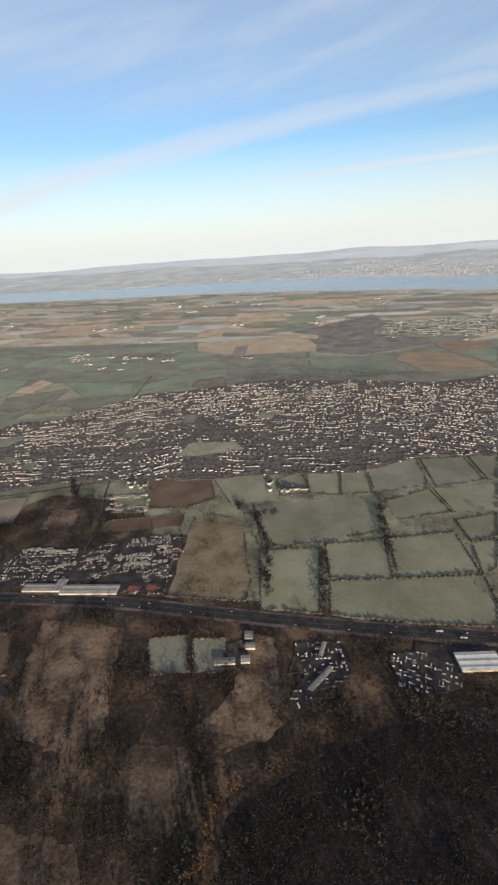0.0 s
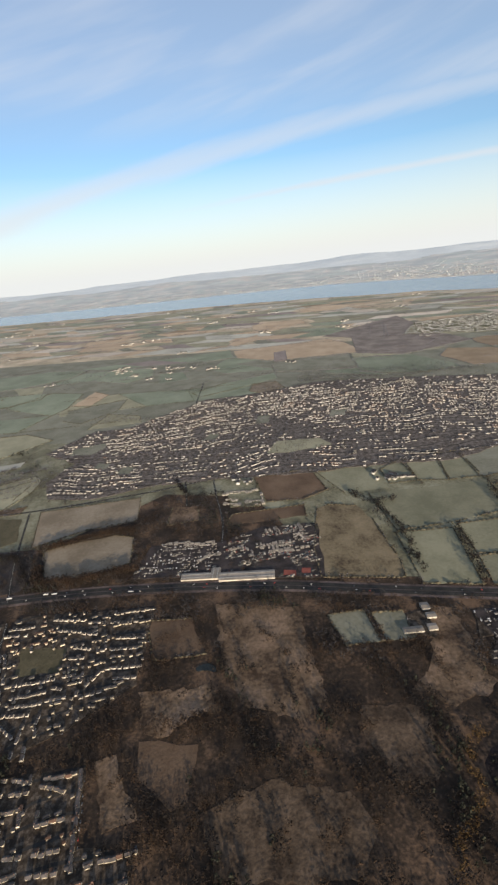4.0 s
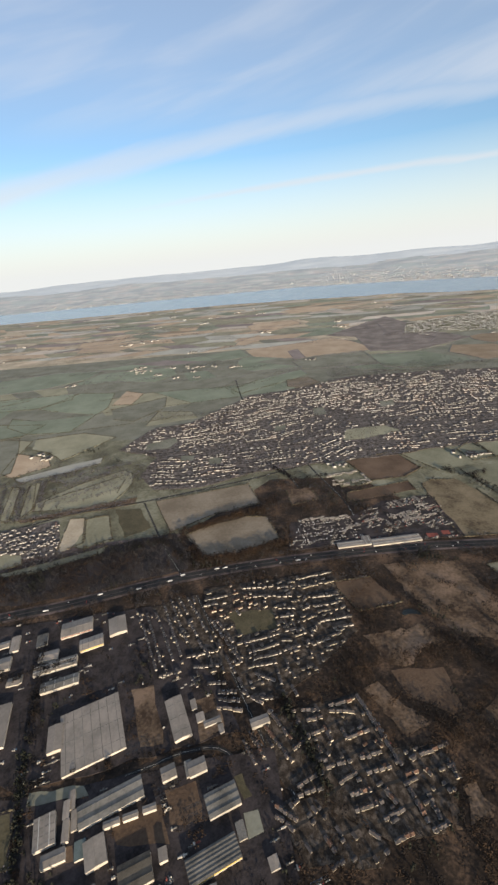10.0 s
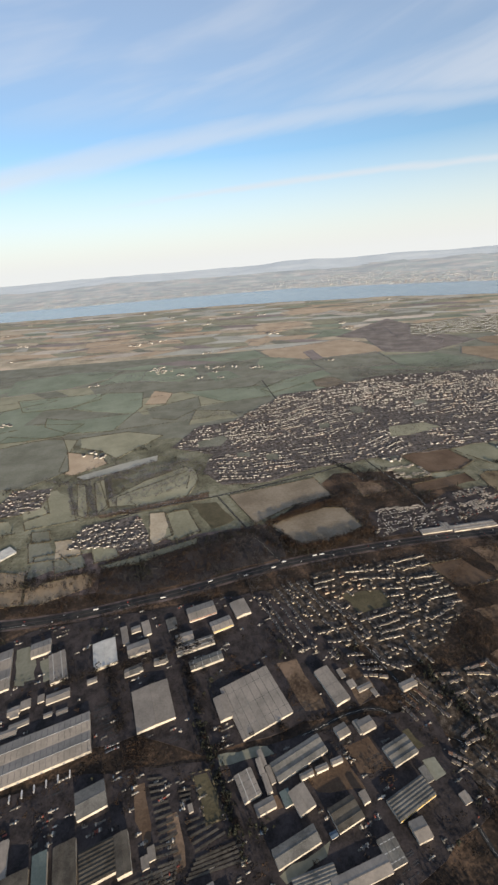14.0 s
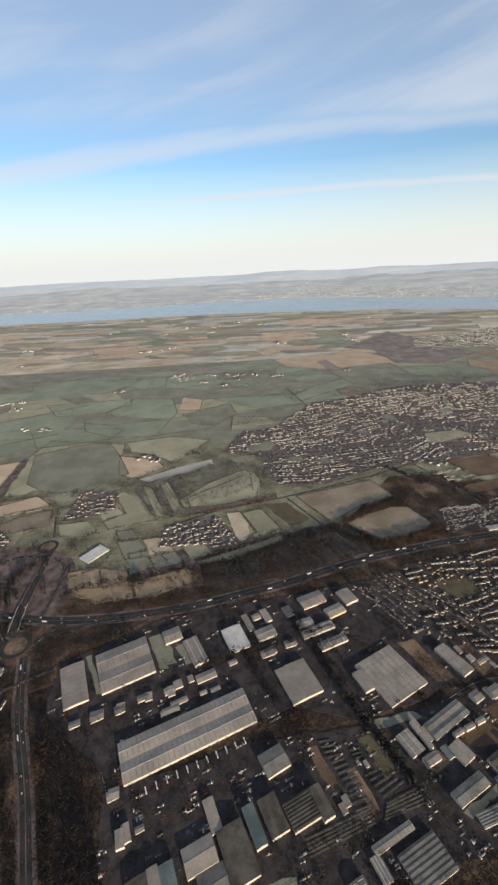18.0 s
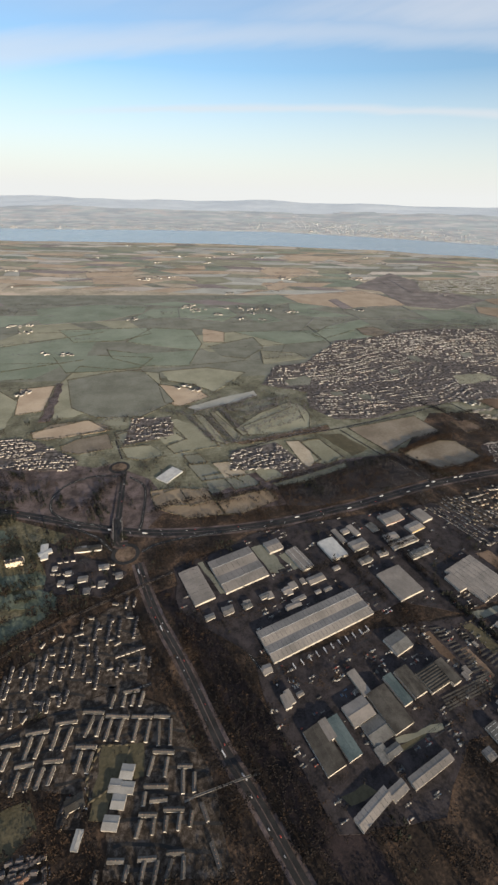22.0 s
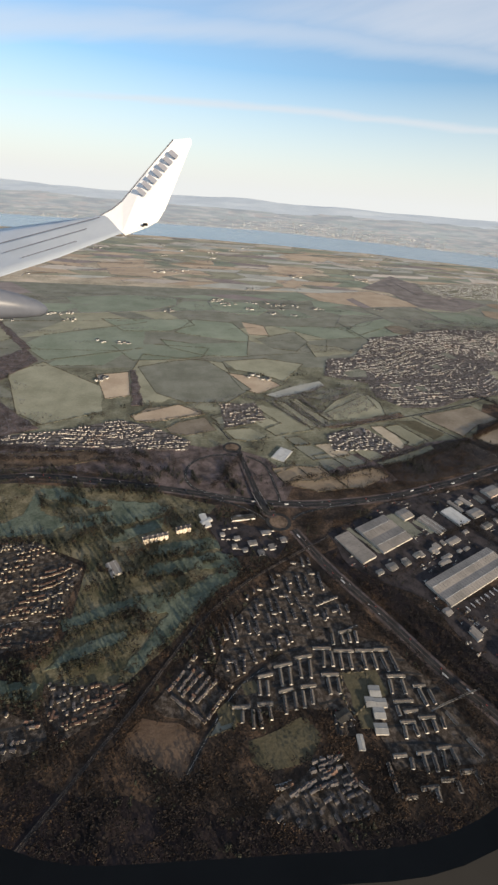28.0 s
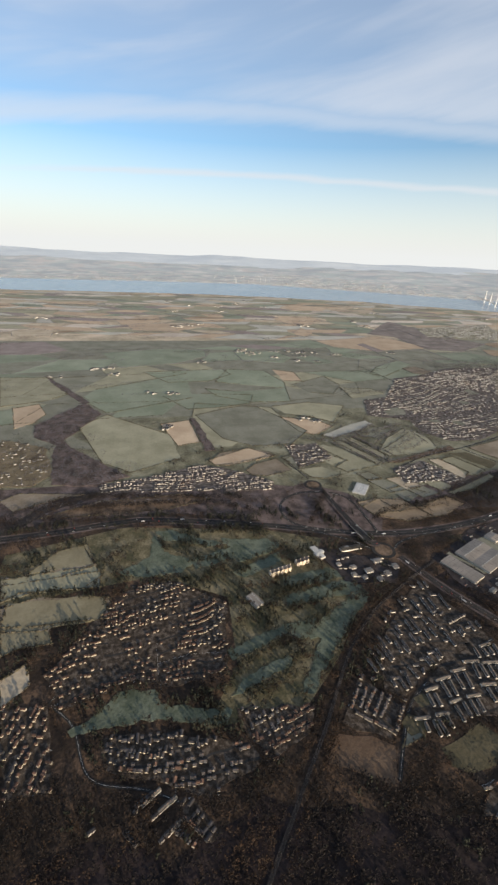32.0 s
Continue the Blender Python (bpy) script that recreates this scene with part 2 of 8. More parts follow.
M = {
    "ground": material("scrub_and_leaf_litter", (0.012, 0.0081, 0.00565), (0.107, 0.0691, 0.045), 20, fine=14, third=(0.0308, 0.021, 0.0142)),
    "meadow": material("winter_meadow", (0.0762, 0.0727, 0.0478), (0.214, 0.212, 0.155), 26, fine=12, third=(0.137, 0.132, 0.0887)),
    "frost": material("frosted_pasture", (0.18, 0.175, 0.12), (0.262, 0.254, 0.182), 28, fine=14, bump=0.07, each=0.12),
    "olive": material("winter_crop", (0.123, 0.124, 0.0934), (0.189, 0.19, 0.152), 26, fine=14, bump=0.07, each=0.1),
    "rough": material("rough_grazing", (0.0373, 0.0239, 0.0154), (0.177, 0.125, 0.0883), 16, fine=10, each=0.08, third=(0.107, 0.0751, 0.0499)),
    "plough": material("ploughed_soil", (0.0683, 0.0444, 0.0287), (0.12, 0.0828, 0.056), 20, fine=18, each=0.12),
    "tan": material("dry_grass_field", (0.287, 0.24, 0.172), (0.426, 0.371, 0.283), 22, fine=12, bump=0.07, each=0.1),
    "fawn": material("fawn_winter_grass", (0.131, 0.107, 0.077), (0.209, 0.178, 0.137), 22, fine=12, bump=0.07, each=0.1),
    "orange": material("stubble_field", (0.313, 0.24, 0.168), (0.413, 0.33, 0.237), 30, fine=14, bump=0.07, each=0.1),
    "green": material("winter_wheat", (0.139, 0.163, 0.116), (0.206, 0.23, 0.174), 40, fine=14, bump=0.07, each=0.12),
    "pitch": material("playing_field", (0.0564, 0.05, 0.0285), (0.0887, 0.0772, 0.0471), 9, fine=8),
    "fairway": material("frosted_fairway", (0.0466, 0.061, 0.0427), (0.126, 0.145, 0.109), 12, fine=10),
    "golf": material("golf_rough_grass", (0.0446, 0.0449, 0.0233), (0.178, 0.156, 0.099), 14, fine=10, third=(0.096, 0.0842, 0.0488)),
    "garden": material("gardens_and_drives", (0.0155, 0.0113, 0.00794), (0.106, 0.0869, 0.0715), 2.6, fine=6, third=(0.0395, 0.0303, 0.0221)),
    "suburb": material("gardens_and_streets", (0.0423, 0.0352, 0.0302), (0.169, 0.15, 0.14), 3.2, fine=6, third=(0.0906, 0.0775, 0.0689)),
    "yard": material("asphalt_yard", (0.0113, 0.00948, 0.00986), (0.0471, 0.0392, 0.0395), 7, fine=9),
    "verge": material("dry_road_verge", (0.0413, 0.0311, 0.0276), (0.142, 0.11, 0.103), 9, fine=12, third=(0.0825, 0.0635, 0.0585)),
    "road": material("worn_asphalt", (0.0165, 0.0165, 0.0168), (0.034, 0.0335, 0.033), 6, fine=12, rough=0.97),
    "paint": material("road_paint", (0.45, 0.45, 0.43), (0.7, 0.7, 0.68), 3),
    "ballast": material("track_ballast", (0.021, 0.0168, 0.0134), (0.0462, 0.0378, 0.0315), 3, fine=10),
    "steel": material("rail_steel", (0.09, 0.075, 0.065), (0.14, 0.12, 0.11), 2, rough=0.7, metal=0.3),
    # ploughed soil of the far fields, lightened to stand in for haze
    "fallow": material("haze_paled_plough", (0.157, 0.13, 0.12), (0.23, 0.198, 0.187), 26, fine=14, bump=0.07, each=0.1),
    # far trees and hedges: haze is lifted into the twig colour
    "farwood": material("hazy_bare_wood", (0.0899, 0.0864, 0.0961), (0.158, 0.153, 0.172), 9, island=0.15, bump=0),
    "scrubby": material("scrubby_pasture", (0.046, 0.032, 0.02), (0.189, 0.152, 0.1), 15, fine=9, third=(0.138, 0.112, 0.0704), spread=0.7),
    # frost and straw tones of far fields, distance haze paled into the colour
    "hoar": material("haze_paled_frost_field", (0.288, 0.288, 0.251), (0.387, 0.381, 0.334), 40, fine=12, bump=0.05, each=0.14),
    "straw": material("haze_paled_straw_field", (0.363, 0.319, 0.266), (0.473, 0.423, 0.362), 40, fine=12, bump=0.05, each=0.14),
    "moor": material("brown_moor_and_scrub", (0.11, 0.0927, 0.0838), (0.22, 0.191, 0.17), 30, fine=14, third=(0.156, 0.135, 0.122)),
    "lit": material("yellowed_pasture", (0.142, 0.128, 0.083), (0.21, 0.19, 0.128), 22, fine=12, bump=0.07, each=0.08),
    # darker copy of the rough grazing for fields where the near view dims
    "brush": material("darkened_rough_grazing", (0.025, 0.0167, 0.0111), (0.117, 0.0843, 0.0599), 14, fine=10, each=0.05, third=(0.0683, 0.0484, 0.033)),
    "sage": material("thin_frosted_pasture", (0.128, 0.129, 0.0874), (0.191, 0.188, 0.133), 26, fine=14, bump=0.07, each=0.12),
    # walls of distant towns, with bluish haze painted into the colour
    "hazewall": material("haze_paled_wall", (0.37, 0.39, 0.405), (0.52, 0.54, 0.555), 3, each=0.2, island=0.3),
    "rust": material("reddish_stubble", (0.178, 0.133, 0.0888), (0.251, 0.197, 0.134), 28, fine=14, bump=0.07, each=0.1),
    # wood floor with the shade under the trees put into its colour
    "woodfloor": material("shaded_wood_floor", (0.00552, 0.00417, 0.00467), (0.0319, 0.0222, 0.0214), 12, fine=12),
    # floor colour holding both the shadow bands and their blue-grey haze
    "hazefloor": material("hazy_shaded_floor", (0.014, 0.0128, 0.0138), (0.05, 0.043, 0.043), 12, fine=12),
    "ochre": material("ochre_leaves", (0.062, 0.036, 0.013), (0.125, 0.075, 0.026), 6, island=0.3, bump=0),
    "bare": material("bare_twigs", (0.005, 0.00371, 0.00338), (0.0129, 0.00925, 0.00805), 7, island=0.04, bump=0),
    # bare twigs past the motorway, blue-grey haze put into their colour
    "greywood": material("haze_greyed_twigs", (0.024, 0.0222, 0.0235), (0.046, 0.042, 0.0425), 7, island=0.08, bump=0),
    "russet": material("russet_leaves", (0.0177, 0.0107, 0.00673), (0.0409, 0.0243, 0.0139), 8, island=0.12, bump=0),
    "conifer": material("conifer_needles", (0.00967, 0.0122, 0.00784), (0.0281, 0.0298, 0.0202), 6, island=0.25, bump=0),
    "bark": material("bark", (0.02, 0.016, 0.0126), (0.044, 0.036, 0.0294), 0.8),
    "render": material("rendered_wall", (0.415, 0.366, 0.28), (0.622, 0.567, 0.451), 3, each=0.2, island=0.2),
    "townwall": material("grey_rendered_wall", (0.352, 0.343, 0.318), (0.551, 0.542, 0.513), 3, each=0.2, island=0.3),
    "harl": material("pale_harled_wall", (0.52, 0.482, 0.419), (0.698, 0.658, 0.592), 3, each=0.15, island=0.2),
    "slate": material("slate_roof", (0.0362, 0.0326, 0.0321), (0.0764, 0.0693, 0.0687), 2.0, rough=0.6, each=0.3, island=0.3),
    "paletile": material("pale_concrete_tile", (0.0632, 0.0582, 0.0515), (0.101, 0.0936, 0.0843), 2.0, rough=0.7, each=0.25),
    "pantile": material("red_tile_roof", (0.0688, 0.0402, 0.0287), (0.114, 0.0695, 0.0511), 2.0, each=0.3, island=0.3),
    "brick": material("brick_stack", (0.2, 0.12, 0.09), (0.32, 0.2, 0.15), 1.0),
    "clad": material("pale_cladding", (0.374, 0.346, 0.296), (0.51, 0.474, 0.415), 6, rough=0.5, each=0.12),
    "sheet": material("grey_metal_roof", (0.151, 0.138, 0.121), (0.235, 0.21, 0.184), 9, rough=0.45, fine=10, each=0.14, bump=0.05),
    "paleroof": material("pale_flat_roof", (0.225, 0.218, 0.2), (0.31, 0.3, 0.276), 5, rough=0.7, each=0.12),
    "sheetdark": material("dull_roof_felt", (0.075, 0.0735, 0.0675), (0.158, 0.154, 0.143), 7, rough=0.8, each=0.2),
    "oldroof": material("old_brown_felt", (0.038, 0.034, 0.028), (0.085, 0.078, 0.066), 5, rough=0.85, each=0.2),
    "bluegreen": material("blue_green_roof", (0.054, 0.0758, 0.0758), (0.103, 0.13, 0.127), 7, rough=0.6, each=0.15),
    "rooflight": material("rooflight_plastic", (0.332, 0.332, 0.319), (0.439, 0.439, 0.418), 3, rough=0.35),
    "door": material("dock_door", (0.10, 0.11, 0.13), (0.2, 0.21, 0.23), 2, rough=0.5),
    "yellow": material("yellow_panel", (0.45, 0.3, 0.05), (0.6, 0.42, 0.08), 2),
    "red": material("red_panel", (0.15, 0.045, 0.035), (0.21, 0.065, 0.05), 2),
    "blue": material("blue_panel", (0.045, 0.075, 0.11), (0.07, 0.1, 0.14), 2),
    "sandstone": material("cream_stone", (0.522, 0.441, 0.333), (0.684, 0.598, 0.483), 2.5),
    "water": material("river_water", (0.17, 0.205, 0.24), (0.22, 0.255, 0.29), 300, rough=0.22, bump=0.06),
    "pond": material("pond_water", (0.012, 0.015, 0.016), (0.02, 0.026, 0.028), 6, rough=0.08, bump=0.02),
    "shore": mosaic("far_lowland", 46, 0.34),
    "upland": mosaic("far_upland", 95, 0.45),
    "farmland": material("far_farmland", (0.224, 0.185, 0.135), (0.506, 0.41, 0.314), 60, fine=10, third=(0.349, 0.305, 0.224)),
    # far hills: blue-grey haze in the base colour, plus a faint glow
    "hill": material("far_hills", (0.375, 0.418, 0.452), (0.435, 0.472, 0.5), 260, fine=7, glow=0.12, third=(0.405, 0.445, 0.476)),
    "hedge": material("bare_hedge", (0.0379, 0.0343, 0.0243), (0.092, 0.08, 0.0537), 3, island=0.25, bump=0),
    "car_white": material("white_car_paint", (0.504, 0.504, 0.504), (0.562, 0.562, 0.562), 2, rough=0.3, each=0.05),
    "car_dark": material("dark_car_paint", (0.05, 0.06, 0.08), (0.09, 0.1, 0.12), 2, rough=0.3, each=0.4),
    "car_red": material("red_car_paint", (0.3, 0.04, 0.03), (0.36, 0.06, 0.05), 2, rough=0.3),
    "glass": material("dark_glass", (0.02, 0.025, 0.03), (0.04, 0.045, 0.05), 2, rough=0.1),
    "wing_paint": material("grey_wing_paint", (0.288, 0.32, 0.361), (0.344, 0.378, 0.422), 1.5, rough=0.35, bump=0),
    "white_paint": material("white_gloss_paint", (0.78, 0.78, 0.77), (0.82, 0.82, 0.81), 0.6, rough=0.3, bump=0),
    "navy": material("dark_lettering", (0.19, 0.199, 0.234), (0.247, 0.257, 0.288), 0.5, rough=0.4, bump=0),
    "fairing": material("dark_grey_fairing", (0.0702, 0.0788, 0.0994), (0.0998, 0.109, 0.133), 0.8, rough=0.4, bump=0),
    "rubber": material("black_seal", (0.004, 0.004, 0.004), (0.008, 0.008, 0.008), 0.1, rough=0.95, bump=0),
    "trim": material("shaded_cabin_trim", (0.05, 0.049, 0.048), (0.07, 0.068, 0.066), 0.2, rough=0.6, bump=0),
}


# ---- mesh helpers ----
def mesh_of(name, verts, faces, mats, index=None, smooth=False):
    me = bpy.data.meshes.new(name)
    me.from_pydata([tuple(p) for p in verts], [], faces)
    for m in mats:
        me.materials.append(M[m])
    if index is not None:
        me.polygons.foreach_set("material_index", np.asarray(index, dtype=np.int32))
    if smooth:
        me.polygons.foreach_set("use_smooth", np.ones(len(me.polygons), dtype=bool))
    me.update()
    return me


def part(name, me, parent, label="", m=None):
    ob = new(name, me)
    ob.parent = parent
    if m is not None:
        ob.matrix_basis = m
    return tagged(ob, label)


def thing(name, label, category, m, group="", kind=""):
    ob = new(name)
    ob.empty_display_size = 0.5
    ob.matrix_basis = m
    return tagged(ob, label, category, group, kind)


def sheet(name, points, z, mat, label, category, kind="structure"):
    """A flat patch of ground with its own short edge down to the soil."""
    n = len(points)
    verts = [(x, y, z) for x, y in points] + [(x, y, -0.05) for x, y in points]
    faces = [tuple(range(n))] + [(i, i + n, (i + 1) % n + n, (i + 1) % n) for i in range(n)]
    return tagged(new(name, mesh_of(name, verts, faces, [mat])), label, category, kind=kind)


def ccw(points):
    area = sum(a[0] * b[1] - b[0] * a[1] for a, b in zip(points, points[1:] + points[:1]))
    return points if area > 0 else points[::-1]


def box_mesh(name, lx, ly, lz, mat, bevel=0.0, z0=0.0):
    bm = bmesh.new()
    bmesh.ops.create_cube(bm, size=1.0)
    for v in bm.verts:
        v.co = (v.co.x * lx, v.co.y * ly, (v.co.z + 0.5) * lz + z0)
    if bevel:
        bmesh.ops.bevel(bm, geom=bm.edges[:], offset=bevel, segments=1, affect="EDGES")
    me = bpy.data.meshes.new(name)
    bm.to_mesh(me)
    bm.free()
    me.materials.append(M[mat])
    return me


def inside(px, py, poly):
    """Which of the points lie in the polygon."""
    hit = np.zeros(px.shape, bool)
    for (x0, y0), (x1, y1) in zip(poly, poly[1:] + poly[:1]):
        if y0 == y1:
            continue
        cross = (y0 > py) != (y1 > py)
        hit ^= cross & (px < (x1 - x0) * (py - y0) / (y1 - y0) + x0)
    return hit


# ---- land cover map: where trees may stand ----
GX, GY, GW, GH = -960, -140, 1240, 800
taken = np.zeros((GH, GW), bool)
CX, CY = np.meshgrid(np.arange(GW) + GX + 0.5, np.arange(GH) + GY + 0.5)


def take(poly, spread=0.0):
    xs, ys = [p[0] for p in poly], [p[1] for p in poly]
    i0, i1 = max(0, int(min(xs) - GX) - 1), min(GW, int(max(xs) - GX) + 2)
    j0, j1 = max(0, int(min(ys) - GY) - 1), min(GH, int(max(ys) - GY) + 2)
    if i0 < i1 and j0 < j1:
        taken[j0:j1, i0:i1] |= inside(CX[j0:j1, i0:i1], CY[j0:j1, i0:i1], list(poly))


def soft_outline(points, step=7.0, wander=0.9, seed=0):
    """The outline of a field, its long sides slightly uneven."""
    rng = random.Random(seed)
    out = []
    for (x0, y0), (x1, y1) in zip(points, points[1:] + points[:1]):
        n = max(1, int(math.hypot(x1 - x0, y1 - y0) / step))
        for i in range(n):
            f = i / n
            k = 0 if i == 0 else wander
            out.append((x0 + (x1 - x0) * f + rng.uniform(-k, k), y0 + (y1 - y0) * f + rng.uniform(-k, k)))
    return out


FIELD_WORDS = {
    "moor": ("dark brown moor and scrub", "moor"), "brush": ("rough grazing in a darker near copy, with thickets", "brushland"), "sage": ("sage-green pasture with thin frost", "pasture"), "lit": ("yellowed winter pasture with long tree shadows", "pasture"),
    "frost": ("pale green pasture under white frost", "pasture"), "olive": ("dull olive winter crop field", "field"),
    "rough": ("tan rough grazing with brown tussocks", "pasture"), "plough": ("dark brown ploughed field", "field"),
    "fawn": ("dull fawn winter grassland field", "field"), "tan": ("dry straw-coloured grass field", "field"), "orange": ("orange-brown stubble field", "field"),
    "green": ("flat green winter wheat field", "field"), "rust": ("reddish-brown stubble field", "field"), "fallow": ("ploughed field paled for haze", "field"), "hoar": ("frosted field paled for haze", "field"), "straw": ("straw-coloured stubble field paled for haze", "field"), "scrubby": ("olive pasture with patches of brown scrub", "pasture"), "pitch": ("green playing field beside houses", "playing field"),
    "fairway": ("frosty blue-green golf fairway between trees", "fairway"),
}
EDGES = []
ROUGH = []
LEVEL = [0.05]


def field(kind, *points):
    points = ccw([(float(x), float(y)) for x, y in points])
    golf = kind == "fairway"
    wild = golf or kind in ("rough", "brush")
    near_wild = kind in ("rough", "brush") and points[0][1] < 140
    line = soft_outline(points, 3.0 if near_wild else 2.4 if wild else 6.0, 1.2 if near_wild else 1.1 if wild else 0.9, len(EDGES) + len(ROUGH))
    LEVEL[0] += 0.0015
    sheet("field", line, LEVEL[0], kind, *FIELD_WORDS[kind])
    mx, my = sum(q[0] for q in points) / len(points), sum(q[1] for q in points) / len(points)
    keep = 0.8 if golf else 0.88 if my < 140 else 0.95
    take([(mx + (x - mx) * keep, my + (y - my) * keep) for x, y in points])
    if kind not in ("rough", "brush") or my > 140:
        EDGES.append((kind, points))
    else:
        ROUGH.append(points)


# ---- ground, river and distance ----
gv = [(-9000, -6000, 0), (9000, -6000, 0), (9000, 9000, 0), (-9000, 9000, 0)]
tagged(new("ground", mesh_of("ground", gv, [(0, 1, 2, 3)], ["ground"])), "brown winter scrubland and leaf litter", "ground", kind="structure")


def shore_line(points, step, wander, seed):
    rng = random.Random(seed)
    out = []
    for (x0, y0), (x1, y1) in zip(points, points[1:]):
        n = max(1, int(math.hypot(x1 - x0, y1 - y0) / step))
        out += [(x0 + (x1 - x0) * i / n + rng.uniform(-wander, wander), y0 + (y1 - y0) * i / n + rng.uniform(-wander, wander)) for i in range(n)]
    return out + [points[-1]]


NEAR_BANK = [(-6000, 1950), (-2200, 1880), (-1050, 1810), (-520, 1800), (0, 1700), (300, 1600), (700, 1370), (1150, 1120), (2600, 700), (6000, 300)]
FAR_BANK = [(-6000, 2600), (-2200, 2430), (-1165, 2370), (-600, 2420), (0, 2410), (430, 2190), (950, 1840), (1350, 1560), (2900, 1150), (6000, 900)]
near_bank, far_bank = shore_line(NEAR_BANK, 60, 14, 3), shore_line(FAR_BANK, 60, 14, 4)
sheet("river", near_bank + [(x, y + 70) for x, y in far_bank[::-1]], 0.35, "water", "wide blue-grey tidal river in haze", "river")
# low land past the river, then hills that rise to the horizon
def far_height(x, y, bank):
    d = y - bank
    rise = max(0.0, min(1.0, (d - 250) / 2500.0))
    h = 0.5 + 104 * rise ** 1.35 * (0.80 + 0.32 * noise.noise((x / 900.0, y / 700.0, 3.0)))
    return max(1.0, h + 9 * max(0, min(1, d / 900)) * noise.noise((x / 260.0, y / 210.0, 8.0)))


xs = np.linspace(-6000, 6000, 161)
bank_y = np.interp(xs, [p[0] for p in FAR_BANK], [p[1] for p in FAR_BANK])
fv, ff = [], []
ROWS = 64
for j in range(ROWS):
    for x, b in zip(xs, bank_y):
        y = b + (5600 - b) * (j / (ROWS - 1)) ** 1.3
        fv.append((x, y, far_height(x, y, b) if j else -0.2))
for j in range(ROWS - 1):
    for i in range(160):
        a = j * 161 + i
        ff.append((a, a + 1, a + 162, a + 161))
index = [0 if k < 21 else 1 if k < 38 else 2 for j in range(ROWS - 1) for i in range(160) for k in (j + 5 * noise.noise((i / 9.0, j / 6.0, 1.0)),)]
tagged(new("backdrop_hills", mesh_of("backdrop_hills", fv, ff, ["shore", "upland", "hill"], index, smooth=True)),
       "hills across the river, haze painted in pale blue-grey", "hills", kind="structure")

sheet("pasture_ground", [(-1900, 352), (760, 352), (760, 700), (420, 800), (-400, 800), (-1900, 820)], 0.0125, "olive", "dull green winter pasture under the hedged fields", "pasture")

# ---- patchwork of far fields ----
rng = random.Random(11)
KINDS = ["frost"] * 5 + ["green"] * 8 + ["olive"] * 5 + ["fallow"]
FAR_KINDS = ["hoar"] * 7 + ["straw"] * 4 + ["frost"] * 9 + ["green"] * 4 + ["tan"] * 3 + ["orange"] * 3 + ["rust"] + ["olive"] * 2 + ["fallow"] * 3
FAR_FIELDS = []


def patchwork(u0, u1, v0, v1, du, dv, turn):
    """A net of uneven fields over a slanting stretch of country; neighbours share their corners."""
    c, s = math.cos(turn), math.sin(turn)
    nu, nv = int((u1 - u0) / du), int((v1 - v0) / dv)

    def corner(i, j):
        q = random.Random(i * 977 + j * 31 + int(du))
        u = u0 + du * (i + 0.5 * (j % 2) + q.uniform(-0.3, 0.3))
        v = v0 + dv * (j + q.uniform(-0.3, 0.3)) + 0.5 * dv * math.sin(u / (5.3 * du))
        return (c * u - s * v, s * u + c * v)

    skip = set()
    for j in range(nv):
        for i in range(nu):
            if (i, j) in skip:
                continue
            w = 2 if rng.random() < 0.22 else 1
            if w == 2:
                skip.add((i + 1, j))
            quad = [corner(i, j), corner(i + w, j), corner(i + w, j + 1), corner(i, j + 1)]
            if rng.random() < 0.25:
                f, g = rng.uniform(0.35, 0.65), rng.uniform(0.35, 0.65)
                a = tuple(quad[0][k] + (quad[1][k] - quad[0][k]) * f for k in (0, 1))
                b = tuple(quad[3][k] + (quad[2][k] - quad[3][k]) * g for k in (0, 1))
                FAR_FIELDS.extend([[quad[0], a, b, quad[3]], [a, quad[1], quad[2], b]])
            else:
                FAR_FIELDS.append(quad)


patchwork(-1500, 900, 330, 810, 92, 60, radians(6))
patchwork(-2000, 1600, 790, 1850, 80, 46, radians(-7))

# rough meadow between the motorway and the town, under the single fields
sheet("meadow", [(-1500, 215), (-760, 205), (-560, 180), (-500, 160), (-455, 120), (-400, 148), (-330, 160), (-262, 170), (-200, 240), (-130, 235), (-70, 152), (300, 150), (700, 152), (900, 380), (-1500, 380)],
      0.012, "meadow", "rough brown-green winter meadow and scrub", "meadow")
TOWN = ccw([(-360, 324), (-335, 380), (-262, 396), (-226, 480), (-173, 490), (-75, 533), (46, 528), (142, 516), (216, 546), (152, 320), (84, 317), (27, 286), (-36, 280), (-79, 271), (-111, 267), (-168, 262), (-216, 254), (-261, 234), (-300, 235), (-320, 262), (-312, 300)])
sheet("town_ground", soft_outline(TOWN, 8.0, 2.0, 77), 0.016, "suburb", "brown gardens, trees and streets of the town", "town ground")
sheet("farmland", [(-6000, 330), (6000, 330)] + [(x, y - 6) for x, y in near_bank[::-1]], 0.008, "farmland", "patchy tan and green farmland before the river", "farmland")

sheet("golf_rough", [(-735, 120), (-660, 137), (-560, 116), (-520, 98), (-532, 80), (-512, 45), (-552, 2), (-575, -16), (-622, -16), (-602, 12), (-598, 56), (-640, 82), (-735, 74)],
      0.03, "golf", "dull green rough of a golf course", "golf course")

sheet("rough_ground", [(-1000, 165), (-760, 150), (-640, 150), (-560, 128), (-520, 112), (-440, 112), (-380, 112), (-300, 132), (-262, 172), (-330, 164), (-400, 152), (-450, 126), (-500, 166), (-560, 186), (-690, 205), (-1000, 212)], 0.02, "verge", "brown rough ground along the motorway", "rough ground")
